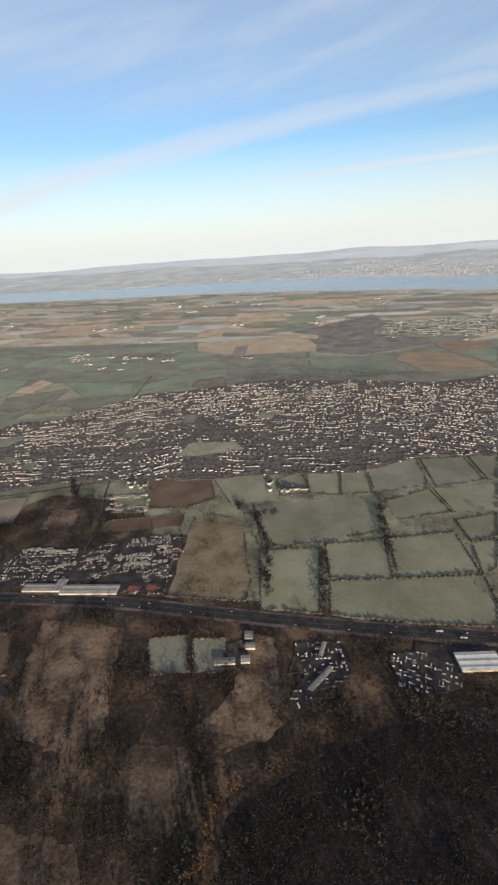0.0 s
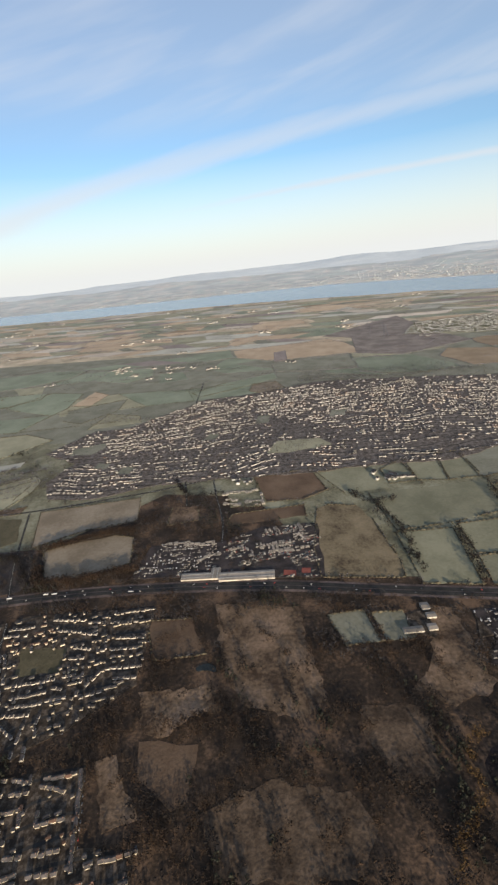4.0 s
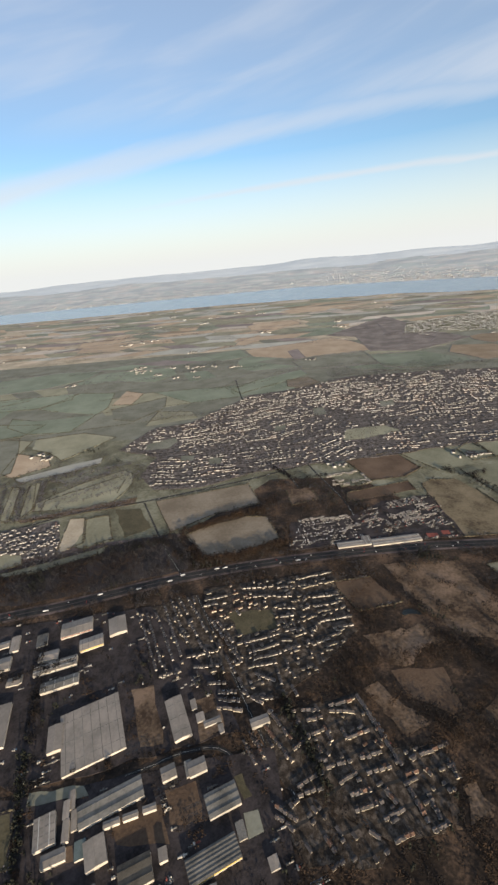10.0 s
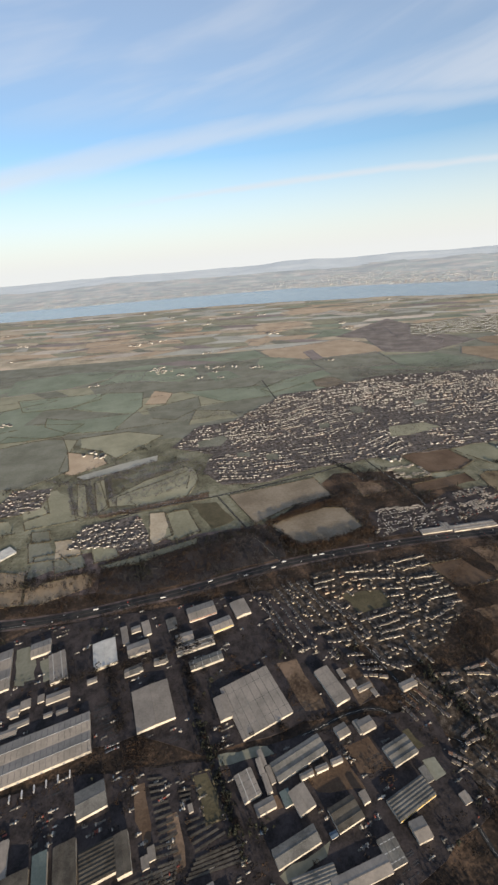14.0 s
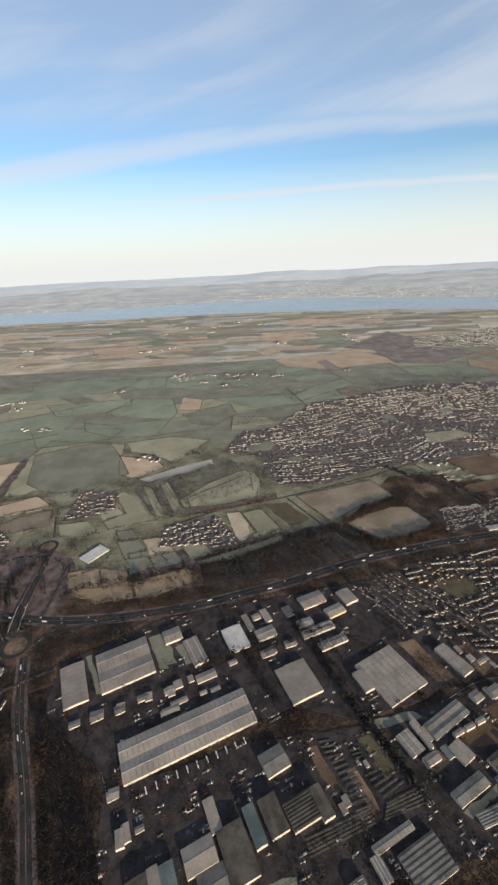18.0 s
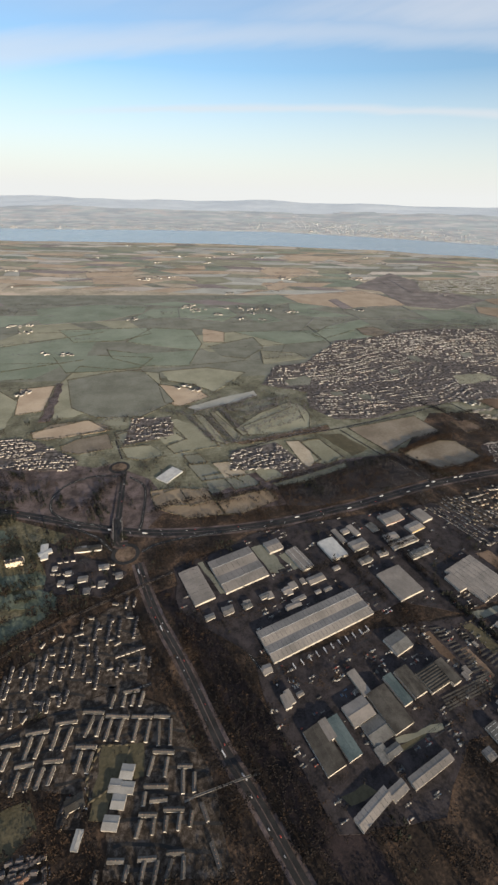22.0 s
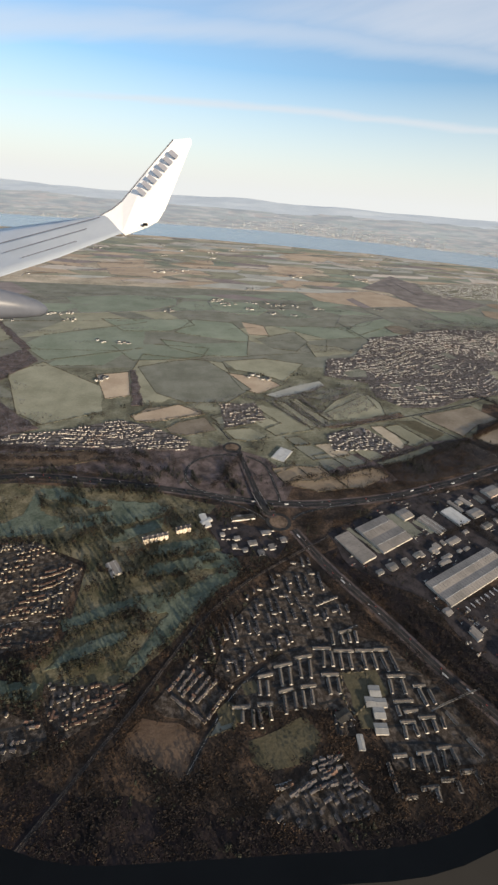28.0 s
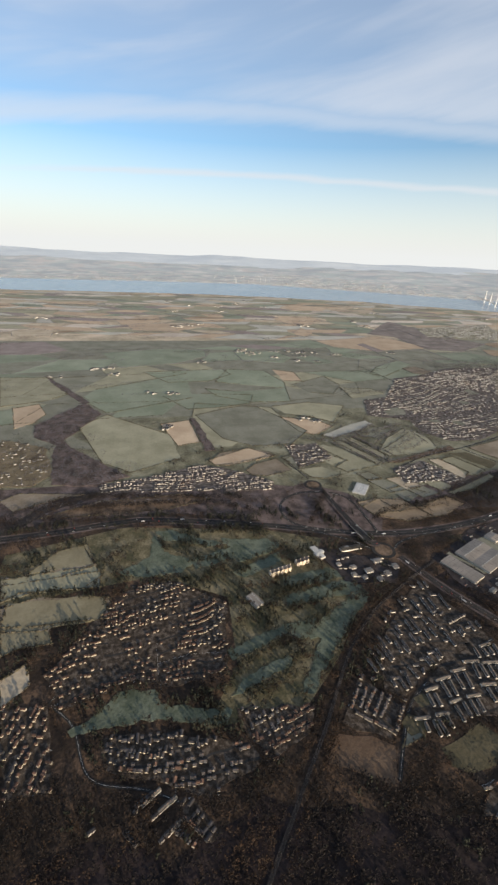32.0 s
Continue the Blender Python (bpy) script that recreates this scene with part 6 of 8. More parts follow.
# ---- industrial sheds ----
def shed(x, y, length, depth, turn, height=2.4, roof="sheet", spans=1, lights=4, clad="clad", along=True, label="", doors=0, stripe=None):
    words = label or {"sheet": "pale-clad warehouse with light grey metal roof", "sheetdark": "long low shed with dull dark roof", "bluegreen": "factory hall with blue-green roof", "oldroof": "old factory hall with brown felt roof"}[roof]
    height = height * 0.72 if height > 1.3 else height * 0.9
    c, s = math.cos(radians(turn)), math.sin(radians(turn))
    take([(x + c * a - s * b, y + s * a + c * b) for a, b in ((-length / 2 - 1.5, -depth / 2 - 1.5), (length / 2 + 1.5, -depth / 2 - 1.5), (length / 2 + 1.5, depth / 2 + 1.5), (-length / 2 - 1.5, depth / 2 + 1.5))])
    t = thing("warehouse", words, "warehouse", pose(x, y, 0.08, 0, 0, turn), "industrial buildings")
    pitch = 0.10 if along else 0.08
    w = depth / spans
    rise = max(0.1, min(0.5, w / 2 * pitch * 1.3)) if spans < 4 else 0.12
    # outer walls with their gabled tops
    top = [(-depth / 2, height)]
    for k in range(spans):
        top += [(-depth / 2 + w * (k + 0.5), height + rise), (-depth / 2 + w * (k + 1), height)]
    n = len(top)
    lx = length / 2
    v, f = [], []
    for sx in (-lx, lx):
        v += [(sx, -depth / 2, 0), (sx, depth / 2, 0)] + [(sx, b, c) for b, c in top]
    m = n + 2
    f += [tuple([0, 1] + list(range(m - 1, 1, -1))), tuple([m + 1, m] + list(range(m + 2, 2 * m)))]
    f += [(0, 2, m + 2, m), (1, m + 1, 2 * m - 1, m - 1)]
    part("wall", mesh_of("wall", v, f, [clad]), t)
    # roof skin, a little proud, with closed edges
    e = 0.12
    rv, rf = [], []
    for sx in (-lx - e, lx + e):
        for b, c in top:
            bb = b + (e if b >= depth / 2 - 1e-6 else -e if b <= -depth / 2 + 1e-6 else 0)
            rv += [(sx, bb, c + 0.12), (sx, bb, c + 0.01)]
    for k in range(n - 1):
        a = 2 * k
        b = a + 2 * n
        rf += [(a, a + 2, b + 2, b)[::-1], (a + 1, b + 1, b + 3, a + 3)[::-1], (a, a + 1, a + 3, a + 2), (b, b + 2, b + 3, b + 1)]
    rf += [(0, 2 * n, 2 * n + 1, 1), (2 * n - 2, 2 * n - 1, 4 * n - 1, 4 * n - 2)]
    part("roof", mesh_of("roof", rv, rf, [roof]), t)
    # ridge caps and rooflights lie on the slopes
    slope = math.degrees(math.atan2(rise, w / 2))
    cap = box_mesh("ridge_cap", length, 0.22, 0.05, "rooflight" if roof == "sheet" and 1 < spans < 4 else roof if spans == 1 else "sheetdark" if roof == "sheet" else roof, 0.0, 0.0)
    for k in range(spans):
        yc = -depth / 2 + w * (k + 0.5)
        part("ridge_cap", cap, t, "", pose(0, yc, height + rise + 0.11))
        if lights:
            strip = box_mesh("rooflight", 0.2, w * 0.36, 0.03, "rooflight" if roof != "sheet" else "sheetdark", 0.0, 0.0)
            for q in range(lights):
                xx = -lx + length * (q + 0.5) / lights
                for s in (-1, 1):
                    part("rooflight", strip, t, "", pose(xx, yc + s * w * 0.25, height + rise / 2 + 0.125, -s * slope, 0, 0))
    if doors:
        door = box_mesh("dock_door", 0.7, 0.06, 0.8, "door", 0.0, 0.0)
        for q in range(doors):
            part("dock_door", door, t, "dark dock door", pose(-lx + length * (q + 0.5) / doors, -depth / 2 - 0.02, 0.0))
    if stripe:
        part("stripe", box_mesh("stripe", length * 0.98, 0.05, 0.5, stripe, 0.0, height - 0.75), t, stripe + " cladding band", pose(0, -depth / 2 - 0.02, 0))
    return t


shed(-378.3, 18.3, 60.4, 17.6, 20, height=2.2, spans=2, lights=26, doors=14)
shed(-414.8, 57.5, 27.4, 24.6, 22, height=2.1, spans=2, lights=8, doors=6)
shed(-438.9, 48.3, 24.6, 11.8, -68, height=1.8, spans=1, lights=8)
shed(-391.1, 73.2, 9.7, 8.8, 21, doors=3)
shed(-377.3, 61.3, 17.8, 7.9, -65, spans=2, lights=3)
shed(-355.0, 67.1, 16.1, 11.4, -70, spans=1, lights=0, roof='rooflight', label='square warehouse with a bright white roof')
shed(-324.4, 38.1, 19.7, 16.7, -70, height=2.1, lights=0, doors=5)
shed(-277.8, 36.8, 25.3, 24.1, -65, height=1.8, spans=7, lights=3, doors=6)
shed(-242.6, 41.3, 17.9, 7.1, -65, spans=1, lights=3)
shed(-306.7, 90.7, 15.7, 9.3, 19, stripe='red', lights=5)
shed(-284.5, 90.8, 11.2, 8.7, -68, lights=0)
shed(-294.8, 80.5, 11.4, 7.0, 22, stripe='yellow')
shed(-314.2, 73.5, 9.1, 5.2, 15, lights=0)
shed(-308.0, 68.0, 19.8, 5.5, 18, lights=6, spans=2)
shed(-301.6, 58.6, 16.6, 5.1, 19, roof='sheetdark')
shed(-337.8, 68.8, 11.2, 7.3, 20, lights=0)
shed(-341.2, 3.0, 10.8, 9.3, 24, roof='sheetdark', lights=0)
shed(-377.5, -56.9, 16.1, 4.6, 29, lights=8)
shed(-366.5, -52.9, 7.2, 4.0, 25, lights=0)
shed(-351.0, -48.1, 20.5, 4.2, 21, lights=8)
shed(-401.5, -17.6, 5.9, 3.0, -75, lights=0)
shed(-261.4, 12.4, 22.5, 7.2, 26, roof='sheetdark', spans=2, lights=0, doors=6)
shed(-281.9, 4.2, 9.6, 6.9, -66, spans=2)
shed(-275.6, -2.7, 7.4, 3.6, 21, lights=0)
shed(-262.1, -1.3, 8.1, 6.7, -62, lights=0)
shed(-247.2, -6.4, 10.3, 7.4, 23, roof='oldroof', spans=2, lights=0)
shed(-239.4, -2.0, 3.6, 2.6, -69, lights=0)
shed(-221.4, 12.5, 11.4, 7.5, 24, lights=0, spans=3, roof='sheetdark')
shed(-222.9, -3.2, 16.8, 6.9, 25, roof='sheetdark', spans=6, stripe='yellow', lights=0)
shed(-223.2, -12.3, 5.4, 6.0, 16, lights=0)
shed(-265.7, -14.4, 16.2, 5.3, 23, roof='sheetdark', lights=0)
shed(-242.4, 21.2, 5.3, 4.6, 24, lights=0)
shed(-231.9, 22.9, 6.6, 4.9, 22, lights=0)
shed(-276.8, 10.2, 5.6, 2.0, -72, lights=0)
shed(-274.5, 4.3, 6.3, 2.0, -72, lights=0)
shed(-259.2, 6.3, 5.3, 1.8, 19, lights=0)
shed(-253.1, 8.2, 5.0, 1.8, 17, lights=0)
shed(-246.9, 10.3, 4.5, 1.9, 17, lights=0)
shed(-292.4, 34.4, 10.9, 5.6, -69, lights=0)
shed(-208.4, 38.9, 7.6, 3.4, 19, lights=0)
shed(-399.3, 37.7, 4.1, 3.5, -76, height=1.1, lights=0, label='small pale office block in the estate')
shed(-422.8, 30.9, 6.0, 4.4, 13, height=1.1, lights=0, label='small pale office block in the estate')
shed(-387.5, 29.9, 8.0, 3.0, 17, height=1.1, lights=0, label='small pale office block in the estate')
shed(-371.1, 45.9, 10.4, 4.7, 20, height=1.1, lights=0, label='small pale office block in the estate')
shed(-338.3, 56.0, 7.2, 4.3, 18, height=1.1, lights=0, label='small pale office block in the estate')
shed(-325.2, 60.6, 5.9, 4.0, 12, height=1.1, lights=0, label='small pale office block in the estate')
shed(-432.2, 27.7, 4.7, 2.9, 18, height=1.1, lights=0, label='small pale office block in the estate')
shed(-412.0, 33.3, 4.7, 3.9, -78, height=1.1, lights=0, label='small pale office block in the estate')
shed(-388.6, 39.4, 5.3, 3.5, -72, height=1.1, lights=0, label='small pale office block in the estate')
shed(-407.2, -2.3, 4.1, 3.6, 12, height=1.1, lights=0, label='small pale office block in the estate')
shed(-121.5, 149.7, 31.3, 6.3, 6, height=1.0, lights=10, spans=2, label="long white glasshouse beside the motorway")
shed(-150.7, 148.0, 16.9, 5.1, 6, height=1.0, lights=10, spans=2, label="long white glasshouse beside the motorway")
shed(-139.8, 150.8, 8.6, 5.2, -84, height=1.0, lights=10, spans=2, label="long white glasshouse beside the motorway")
shed(65.8, 128.4, 17.0, 8.4, 9, height=1.6, roof='rooflight', spans=3, lights=0, stripe='yellow', label='broad white-roofed shed with a yellow band')
shed(-583.2, 49.3, 10.0, 5.9, -65, height=2.2, spans=2, lights=0, label='white flat clubhouse among golf trees')
shed(-466.2, -35.3, 4.8, 4.7, -10, height=1.2, lights=0, roof='paleroof', label='white school block with shallow roof')
shed(-470.1, -39.2, 4.2, 4.1, -10, height=1.2, lights=0, roof='paleroof', label='white school block with shallow roof')
shed(-465.5, -40.3, 4.6, 3.6, -10, height=1.2, lights=0, roof='paleroof', label='white school block with shallow roof')
shed(-468.2, -44.1, 4.8, 4.3, -10, height=1.2, lights=0, roof='paleroof', label='white school block with shallow roof')
shed(-470.1, -49.8, 5.3, 4.1, -10, height=1.2, lights=0, roof='paleroof', label='white school block with shallow roof')
shed(-480.6, -53.0, 5.4, 2.4, -100, height=1.2, lights=0, roof='paleroof', label='white school block with shallow roof')
shed(-507.9, 83.4, 5.7, 3.5, 5, height=1.1, lights=0, roof='sheet', clad='harl', label='low office pavilion with a pale grey roof')
shed(-519.6, 69.0, 2.7, 3.0, 5, height=1.1, lights=0, roof='sheet', clad='harl', label='low office pavilion with a pale grey roof')
shed(-511.1, 64.6, 3.4, 3.1, 5, height=1.1, lights=0, roof='sheet', clad='harl', label='low office pavilion with a pale grey roof')
shed(-513.6, 58.0, 3.1, 3.5, 5, height=1.1, lights=0, roof='sheet', clad='harl', label='low office pavilion with a pale grey roof')
shed(-502.2, 59.6, 5.1, 3.9, 5, height=1.1, lights=0, roof='sheet', clad='harl', label='low office pavilion with a pale grey roof')
shed(-491.9, 67.4, 5.6, 3.5, 5, height=1.1, lights=0, roof='sheet', clad='harl', label='low office pavilion with a pale grey roof')
shed(-491.0, 54.8, 4.2, 3.7, -85, height=1.1, lights=0, roof='sheet', clad='harl', label='low office pavilion with a pale grey roof')
shed(-482.4, 60.1, 3.6, 4.2, 5, height=1.1, lights=0, roof='sheet', clad='harl', label='low office pavilion with a pale grey roof')
shed(-498.5, 51.1, 3.5, 3.9, 5, height=1.1, lights=0, roof='sheet', clad='harl', label='low office pavilion with a pale grey roof')
shed(-507.8, 54.5, 3.0, 2.9, 5, height=1.1, lights=0, roof='sheet', clad='harl', label='low office pavilion with a pale grey roof')
shed(1.4, 113.4, 13.5, 1.9, 52, height=1.0, lights=6, label='long narrow white shed across a caravan yard')
shed(2.0, 127.0, 7.6, 1.6, 76, height=1.0, lights=0, label='narrow pale shed in a caravan yard')
shed(-31.3, 130.5, 3.7, 3.8, 10, height=1.2, lights=0, label='white farm shed beside a lane')
shed(-29.8, 125.1, 4.3, 2.9, 10, height=1.2, lights=0, label='white farm shed beside a lane')
shed(-30.8, 118.2, 3.9, 3.2, 10, height=1.2, lights=0, label='white farm shed beside a lane')
shed(-39.5, 116.2, 8.9, 2.8, 10, height=1.2, lights=0, label='white farm shed beside a lane')
shed(-529.2, 82.8, 12.7, 4.2, -76, height=1.5, lights=0, roof='rooflight', label='white cross-shaped block beside the golf course')
shed(-528.5, 82.0, 7.6, 3.5, 29, height=1.3, lights=0, roof='rooflight', label='white wing of the cross-shaped block')
shed(-504.0, 83.0, 15.6, 4.4, 3, height=1.4, roof='oldroof', clad='harl', lights=0, label='long brown-roofed lodge beside the roundabout')
shed(-483.8, -42.6, 6.4, 4.1, 21, height=1.1, roof='oldroof', lights=0)
shed(-390.1, -36.6, 16.8, 8.6, -69, height=2.2, roof='oldroof', lights=0, doors=4, label='old factory hall with brown felt roof')
shed(-381.4, -33.7, 16.2, 6.2, -69, height=2.2, roof='bluegreen', lights=0)
shed(-387.0, -30.3, 7.9, 3.7, -69, height=2.5, lights=0)
shed(-367.2, -41.1, 5.9, 4.6, -69, height=1.0, roof='sheetdark', lights=0)
shed(-457.7, 155.7, 18.3, 11.0, 50, height=1.0, lights=0, spans=5, clad='rooflight', roof='rooflight', label='white glasshouse roofs in a row beside fields')
shed(-351.3, -18.3, 13.6, 4.5, -69, height=3.0, roof='bluegreen', lights=0, label='blue-green roofed bay of the old factory')
shed(-358.0, -25.4, 17.6, 10.2, -69, height=2.4, roof='oldroof', lights=0, label='brown-roofed bay of the old factory')
shed(-343.9, -15.6, 13.1, 7.3, -69, height=2.6, roof='oldroof', lights=0, spans=2, label='dark glazed hall of the old factory')
shed(-332.9, -15.2, 11.5, 9.9, 21, height=2.8, roof='oldroof', lights=0, spans=8, label='ridged brown-roofed hall of the old factory')
shed(-324.8, -13.4, 11.7, 4.7, -69, height=3.3, roof='oldroof', lights=0, label='tall end block of the old factory')
shed(-367.2, -13.3, 11.6, 4.2, -69, height=1.8, lights=0)
shed(-371.6, -24.9, 11.5, 8.7, 21, height=2.0, lights=0)
shed(-365.8, -32.5, 11.4, 8.9, 21, height=0.9, roof='sheetdark', lights=0)
shed(-362.8, -40.4, 6.8, 3.5, 21, height=1.2, roof='sheetdark', lights=0)
shed(-316.8, -15.8, 3.5, 2.3, -69, height=1.1, lights=0)
shed(-316.0, -42.4, 13.7, 6.2, -69, height=1.7, roof='sheetdark', lights=9)
shed(-325.2, -46.0, 4.2, 4.1, 21, height=1.5, lights=3)
shed(-301.3, -26.1, 17.7, 2.9, 21, height=1.6, lights=10)
shed(-292.2, -33.7, 16.2, 11.6, 21, height=2.0, roof='sheetdark', lights=0, spans=7)
shed(-308.6, -34.0, 7.7, 3.8, -69, height=1.5, lights=3, spans=3)
shed(-347.4, 77.8, 12.5, 3.3, -69, height=1.4, lights=0)
shed(-342.2, 81.6, 4.9, 4.1, 21, height=1.1, lights=0)
shed(-336.4, 81.8, 9.8, 4.1, -69, height=1.3, lights=0)
shed(-322.6, 83.5, 7.7, 5.3, -69, height=1.4, roof='sheetdark', lights=0)
shed(-336.5, 57.0, 6.4, 4.4, 21, height=1.2, roof='sheetdark', lights=0)
shed(-324.3, 61.2, 5.3, 4.2, 21, height=1.1, roof='sheetdark', lights=0)
shed(-357.1, 52.5, 4.5, 2.6, 21, height=1.0, lights=0)
shed(-385.2, 42.8, 4.3, 4.1, -69, height=1.1, lights=0)
shed(-379.0, 45.2, 3.6, 2.8, -69, height=1.0, lights=0)
shed(-383.9, 33.7, 8.2, 2.5, 21, height=0.9, lights=0)
shed(-372.3, 37.2, 3.5, 1.9, 21, height=0.9, lights=0)
shed(-366.3, 38.4, 4.8, 2.1, 21, height=0.9, lights=0)
shed(-315.0, -13.5, 3.9, 2.3, -69, height=1.2, lights=0)
shed(-303.0, -1.5, 2.6, 1.5, -69, height=0.9, lights=0)
shed(-237.0, 47.0, 4.5, 2.2, -69, height=1.0, lights=0)
shed(-233.3, 41.5, 3.7, 3.2, -69, height=1.0, lights=0)
shed(-228.0, 39.6, 7.1, 2.3, 21, height=1.1, lights=0)
shed(-224.1, 36.8, 3.4, 1.9, -69, height=1.0, lights=0)
shed(-235.0, 22.6, 5.5, 2.7, -69, height=1.5, roof='sheetdark', lights=0)
shed(-276.3, 13.4, 6.1, 2.1, -69, height=1.1, lights=0)
shed(-273.0, 7.4, 6.2, 1.8, -69, height=1.1, lights=0)
shed(-267.6, -0.5, 5.1, 3.4, -69, height=1.2, roof='bluegreen', lights=0)
shed(-214.5, 4.1, 5.1, 2.7, -69, height=1.0, roof='sheetdark', lights=0)
shed(-203.8, -4.0, 3.4, 3.0, -69, height=1.4, lights=0)
shed(-432.4, 27.4, 4.6, 2.8, 21, height=1.2, roof='sheetdark', lights=0)
shed(-422.8, 30.3, 5.6, 4.6, 21, height=1.2, lights=0)
shed(-412.4, 32.5, 4.9, 4.0, 21, height=1.2, roof='sheetdark', lights=0)
shed(-401.9, 37.5, 5.7, 3.1, 21, height=1.2, roof='sheetdark', lights=0)
shed(-389.3, 39.8, 5.1, 3.5, 21, height=1.2, lights=0)
shed(-388.0, 29.7, 8.9, 2.4, 21, height=1.0, lights=0)
shed(-407.6, -2.9, 4.4, 3.7, 21, height=1.0, lights=0)
shed(-245.8, -22.6, 19.6, 4.9, 16, height=1.9, lights=0, label='long pale-roofed works hall with a bright front wall')
shed(-234.6, -17.1, 8.0, 6.1, -72, height=1.9, roof='sheetdark', spans=2, lights=3, label='grey ribbed block at the end of a works hall')
shed(-260.8, -22.8, 14.2, 4.6, 13, height=1.7, roof='sheetdark', spans=5, lights=0, label='ridged grey-roofed hall of the works')
shed(-252.6, -11.8, 2.6, 1.7, 20, height=1.0, roof='blue', lights=0, label='small teal-roofed store beside a yard')
shed(-399.6, -15.8, 6.1, 2.8, -69, height=1.3, lights=0)
shed(-394.7, -15.0, 3.2, 1.9, 21, height=1.0, lights=0)

# cream stone mansion blocks facing the golf course
def mansion(x, y, length, depth, turn, bays):
    t = thing("mansion", "cream stone mansion with many gables facing fairways", "mansion", pose(x, y, 0.08, 0, 0, turn))
    v, tr, i = gables([(0, 0.2, 0, 0, length, depth, 2.9, 0.9)])
    part("wall", mesh_of("wall", v[:10], [tuple(q) for q in tr[:10]], ["sandstone"]), t, "sunlit cream walls")
    part("roof", mesh_of("roof", v[10:], [tuple(q - 10) for q in tr[10:]], ["slate"]), t, "slate roof")
    v, tr, i = gables([(0, 0, 0, math.pi / 2, 1.4, 1.7, 3.1, 0.8)])
    bay = mesh_of("bay", v[:10], [tuple(q) for q in tr[:10]], ["sandstone"])
    cap = mesh_of("bay_roof", v[10:], [tuple(q - 10) for q in tr[10:]], ["slate"])
    pane = box_mesh("window", 0.4, 0.04, 0.55, "glass", 0.0, 0.0)
    for k in range(bays):
        xx = -length / 2 + length * (k + 0.5) / bays
        b = part("bay", bay, t, "gabled stone bay", pose(xx, -depth / 2, 0))
        part("bay_roof", cap, b)
        for z in (0.5, 1.5, 2.4):
            part("window", pane, b, "", pose(0, -0.72, z))
    for k in range(bays + 1):
        part("chimney", box_mesh("chimney", 0.3, 0.5, 0.9, "sandstone", 0.02, 3.3), t, "", pose(-length / 2 + length * k / bays, 0.2, 0))


mansion(-560.6, 70.0, 15.0, 3.0, 11, 5)
mansion(-543.4, 75.7, 9.4, 3.2, 13, 3)


# dark rows of carports beside the factory
def carport(x, y, length, turn):
    t = thing("carport", "long dark carport over a row of parked cars", "carport", pose(x, y, 0.08, 0, 0, turn), "carports beside the factory")
    part("canopy", box_mesh("canopy", length, 0.7, 0.06, "oldroof", 0.02, 0.45), t)
    for k in (-0.45, -0.15, 0.15, 0.45):
        part("post", box_mesh("post", 0.08, 0.08, 0.46, "steel"), t, "", pose(length * k, 0, 0))


carport(-318.2, 9.1, 5.7, 3)
carport(-317.3, 7.0, 5.8, 5)
carport(-316.4, 4.9, 5.8, 7)
carport(-315.5, 2.9, 5.9, 9)
carport(-314.5, 0.9, 5.9, 11)
carport(-313.6, -1.2, 6.0, 13)
carport(-312.7, -3.2, 6.1, 15)
carport(-311.8, -5.3, 6.2, 17)
carport(-310.8, -7.3, 6.3, 18)
carport(-309.9, -9.4, 6.4, 20)
carport(-311.0, -11.4, 7.5, 12)
carport(-309.7, -13.8, 7.7, 12)
carport(-308.4, -16.1, 8.0, 12)
carport(-319.2, -20.0, 28.6, 15)
carport(-319.2, -21.2, 28.3, 16)
carport(-319.2, -22.4, 28.0, 16)
carport(-319.3, -23.6, 27.8, 16)
carport(-319.3, -24.8, 27.5, 16)
carport(-306.1, 4.5, 4.9, 7)
carport(-305.6, 2.9, 4.2, 9)
carport(-305.0, 1.4, 3.4, 12)
carport(-302.1, -4.9, 5.4, 14)
carport(-300.4, -6.5, 6.8, 18)
carport(-298.6, -8.1, 8.2, 21)
carport(-296.9, -9.7, 9.6, 23)
carport(-295.1, -11.2, 11.1, 24)
carport(-292.4, -13.6, 15.4, 16)
carport(-292.7, -14.8, 16.0, 15)
carport(-293.0, -16.1, 16.6, 14)
carport(-293.3, -17.4, 17.3, 13)
carport(-293.6, -18.6, 17.9, 12)


# ---- vehicles ----
def car_kind(mat, label):
    t = thing("car", label, "car", pose(0, 0, -40), "traffic on the main roads")
    part("body", box_mesh("body", 0.84, 0.36, 0.16, mat, 0.03, 0.05), t)
    part("cabin", box_mesh("cabin", 0.45, 0.31, 0.12, "glass", 0.03, 0.2), t, "dark windows")
    part("roof_panel", box_mesh("roof_panel", 0.33, 0.26, 0.02, mat, 0.0, 0.315), t)
    wheel = box_mesh("wheel", 0.13, 0.05, 0.13, "rubber", 0.02, 0.0)
    for a in (-0.26, 0.26):
        for b in (-0.155, 0.155):
            part("wheel", wheel, t, "", pose(a, b, 0))
    return t


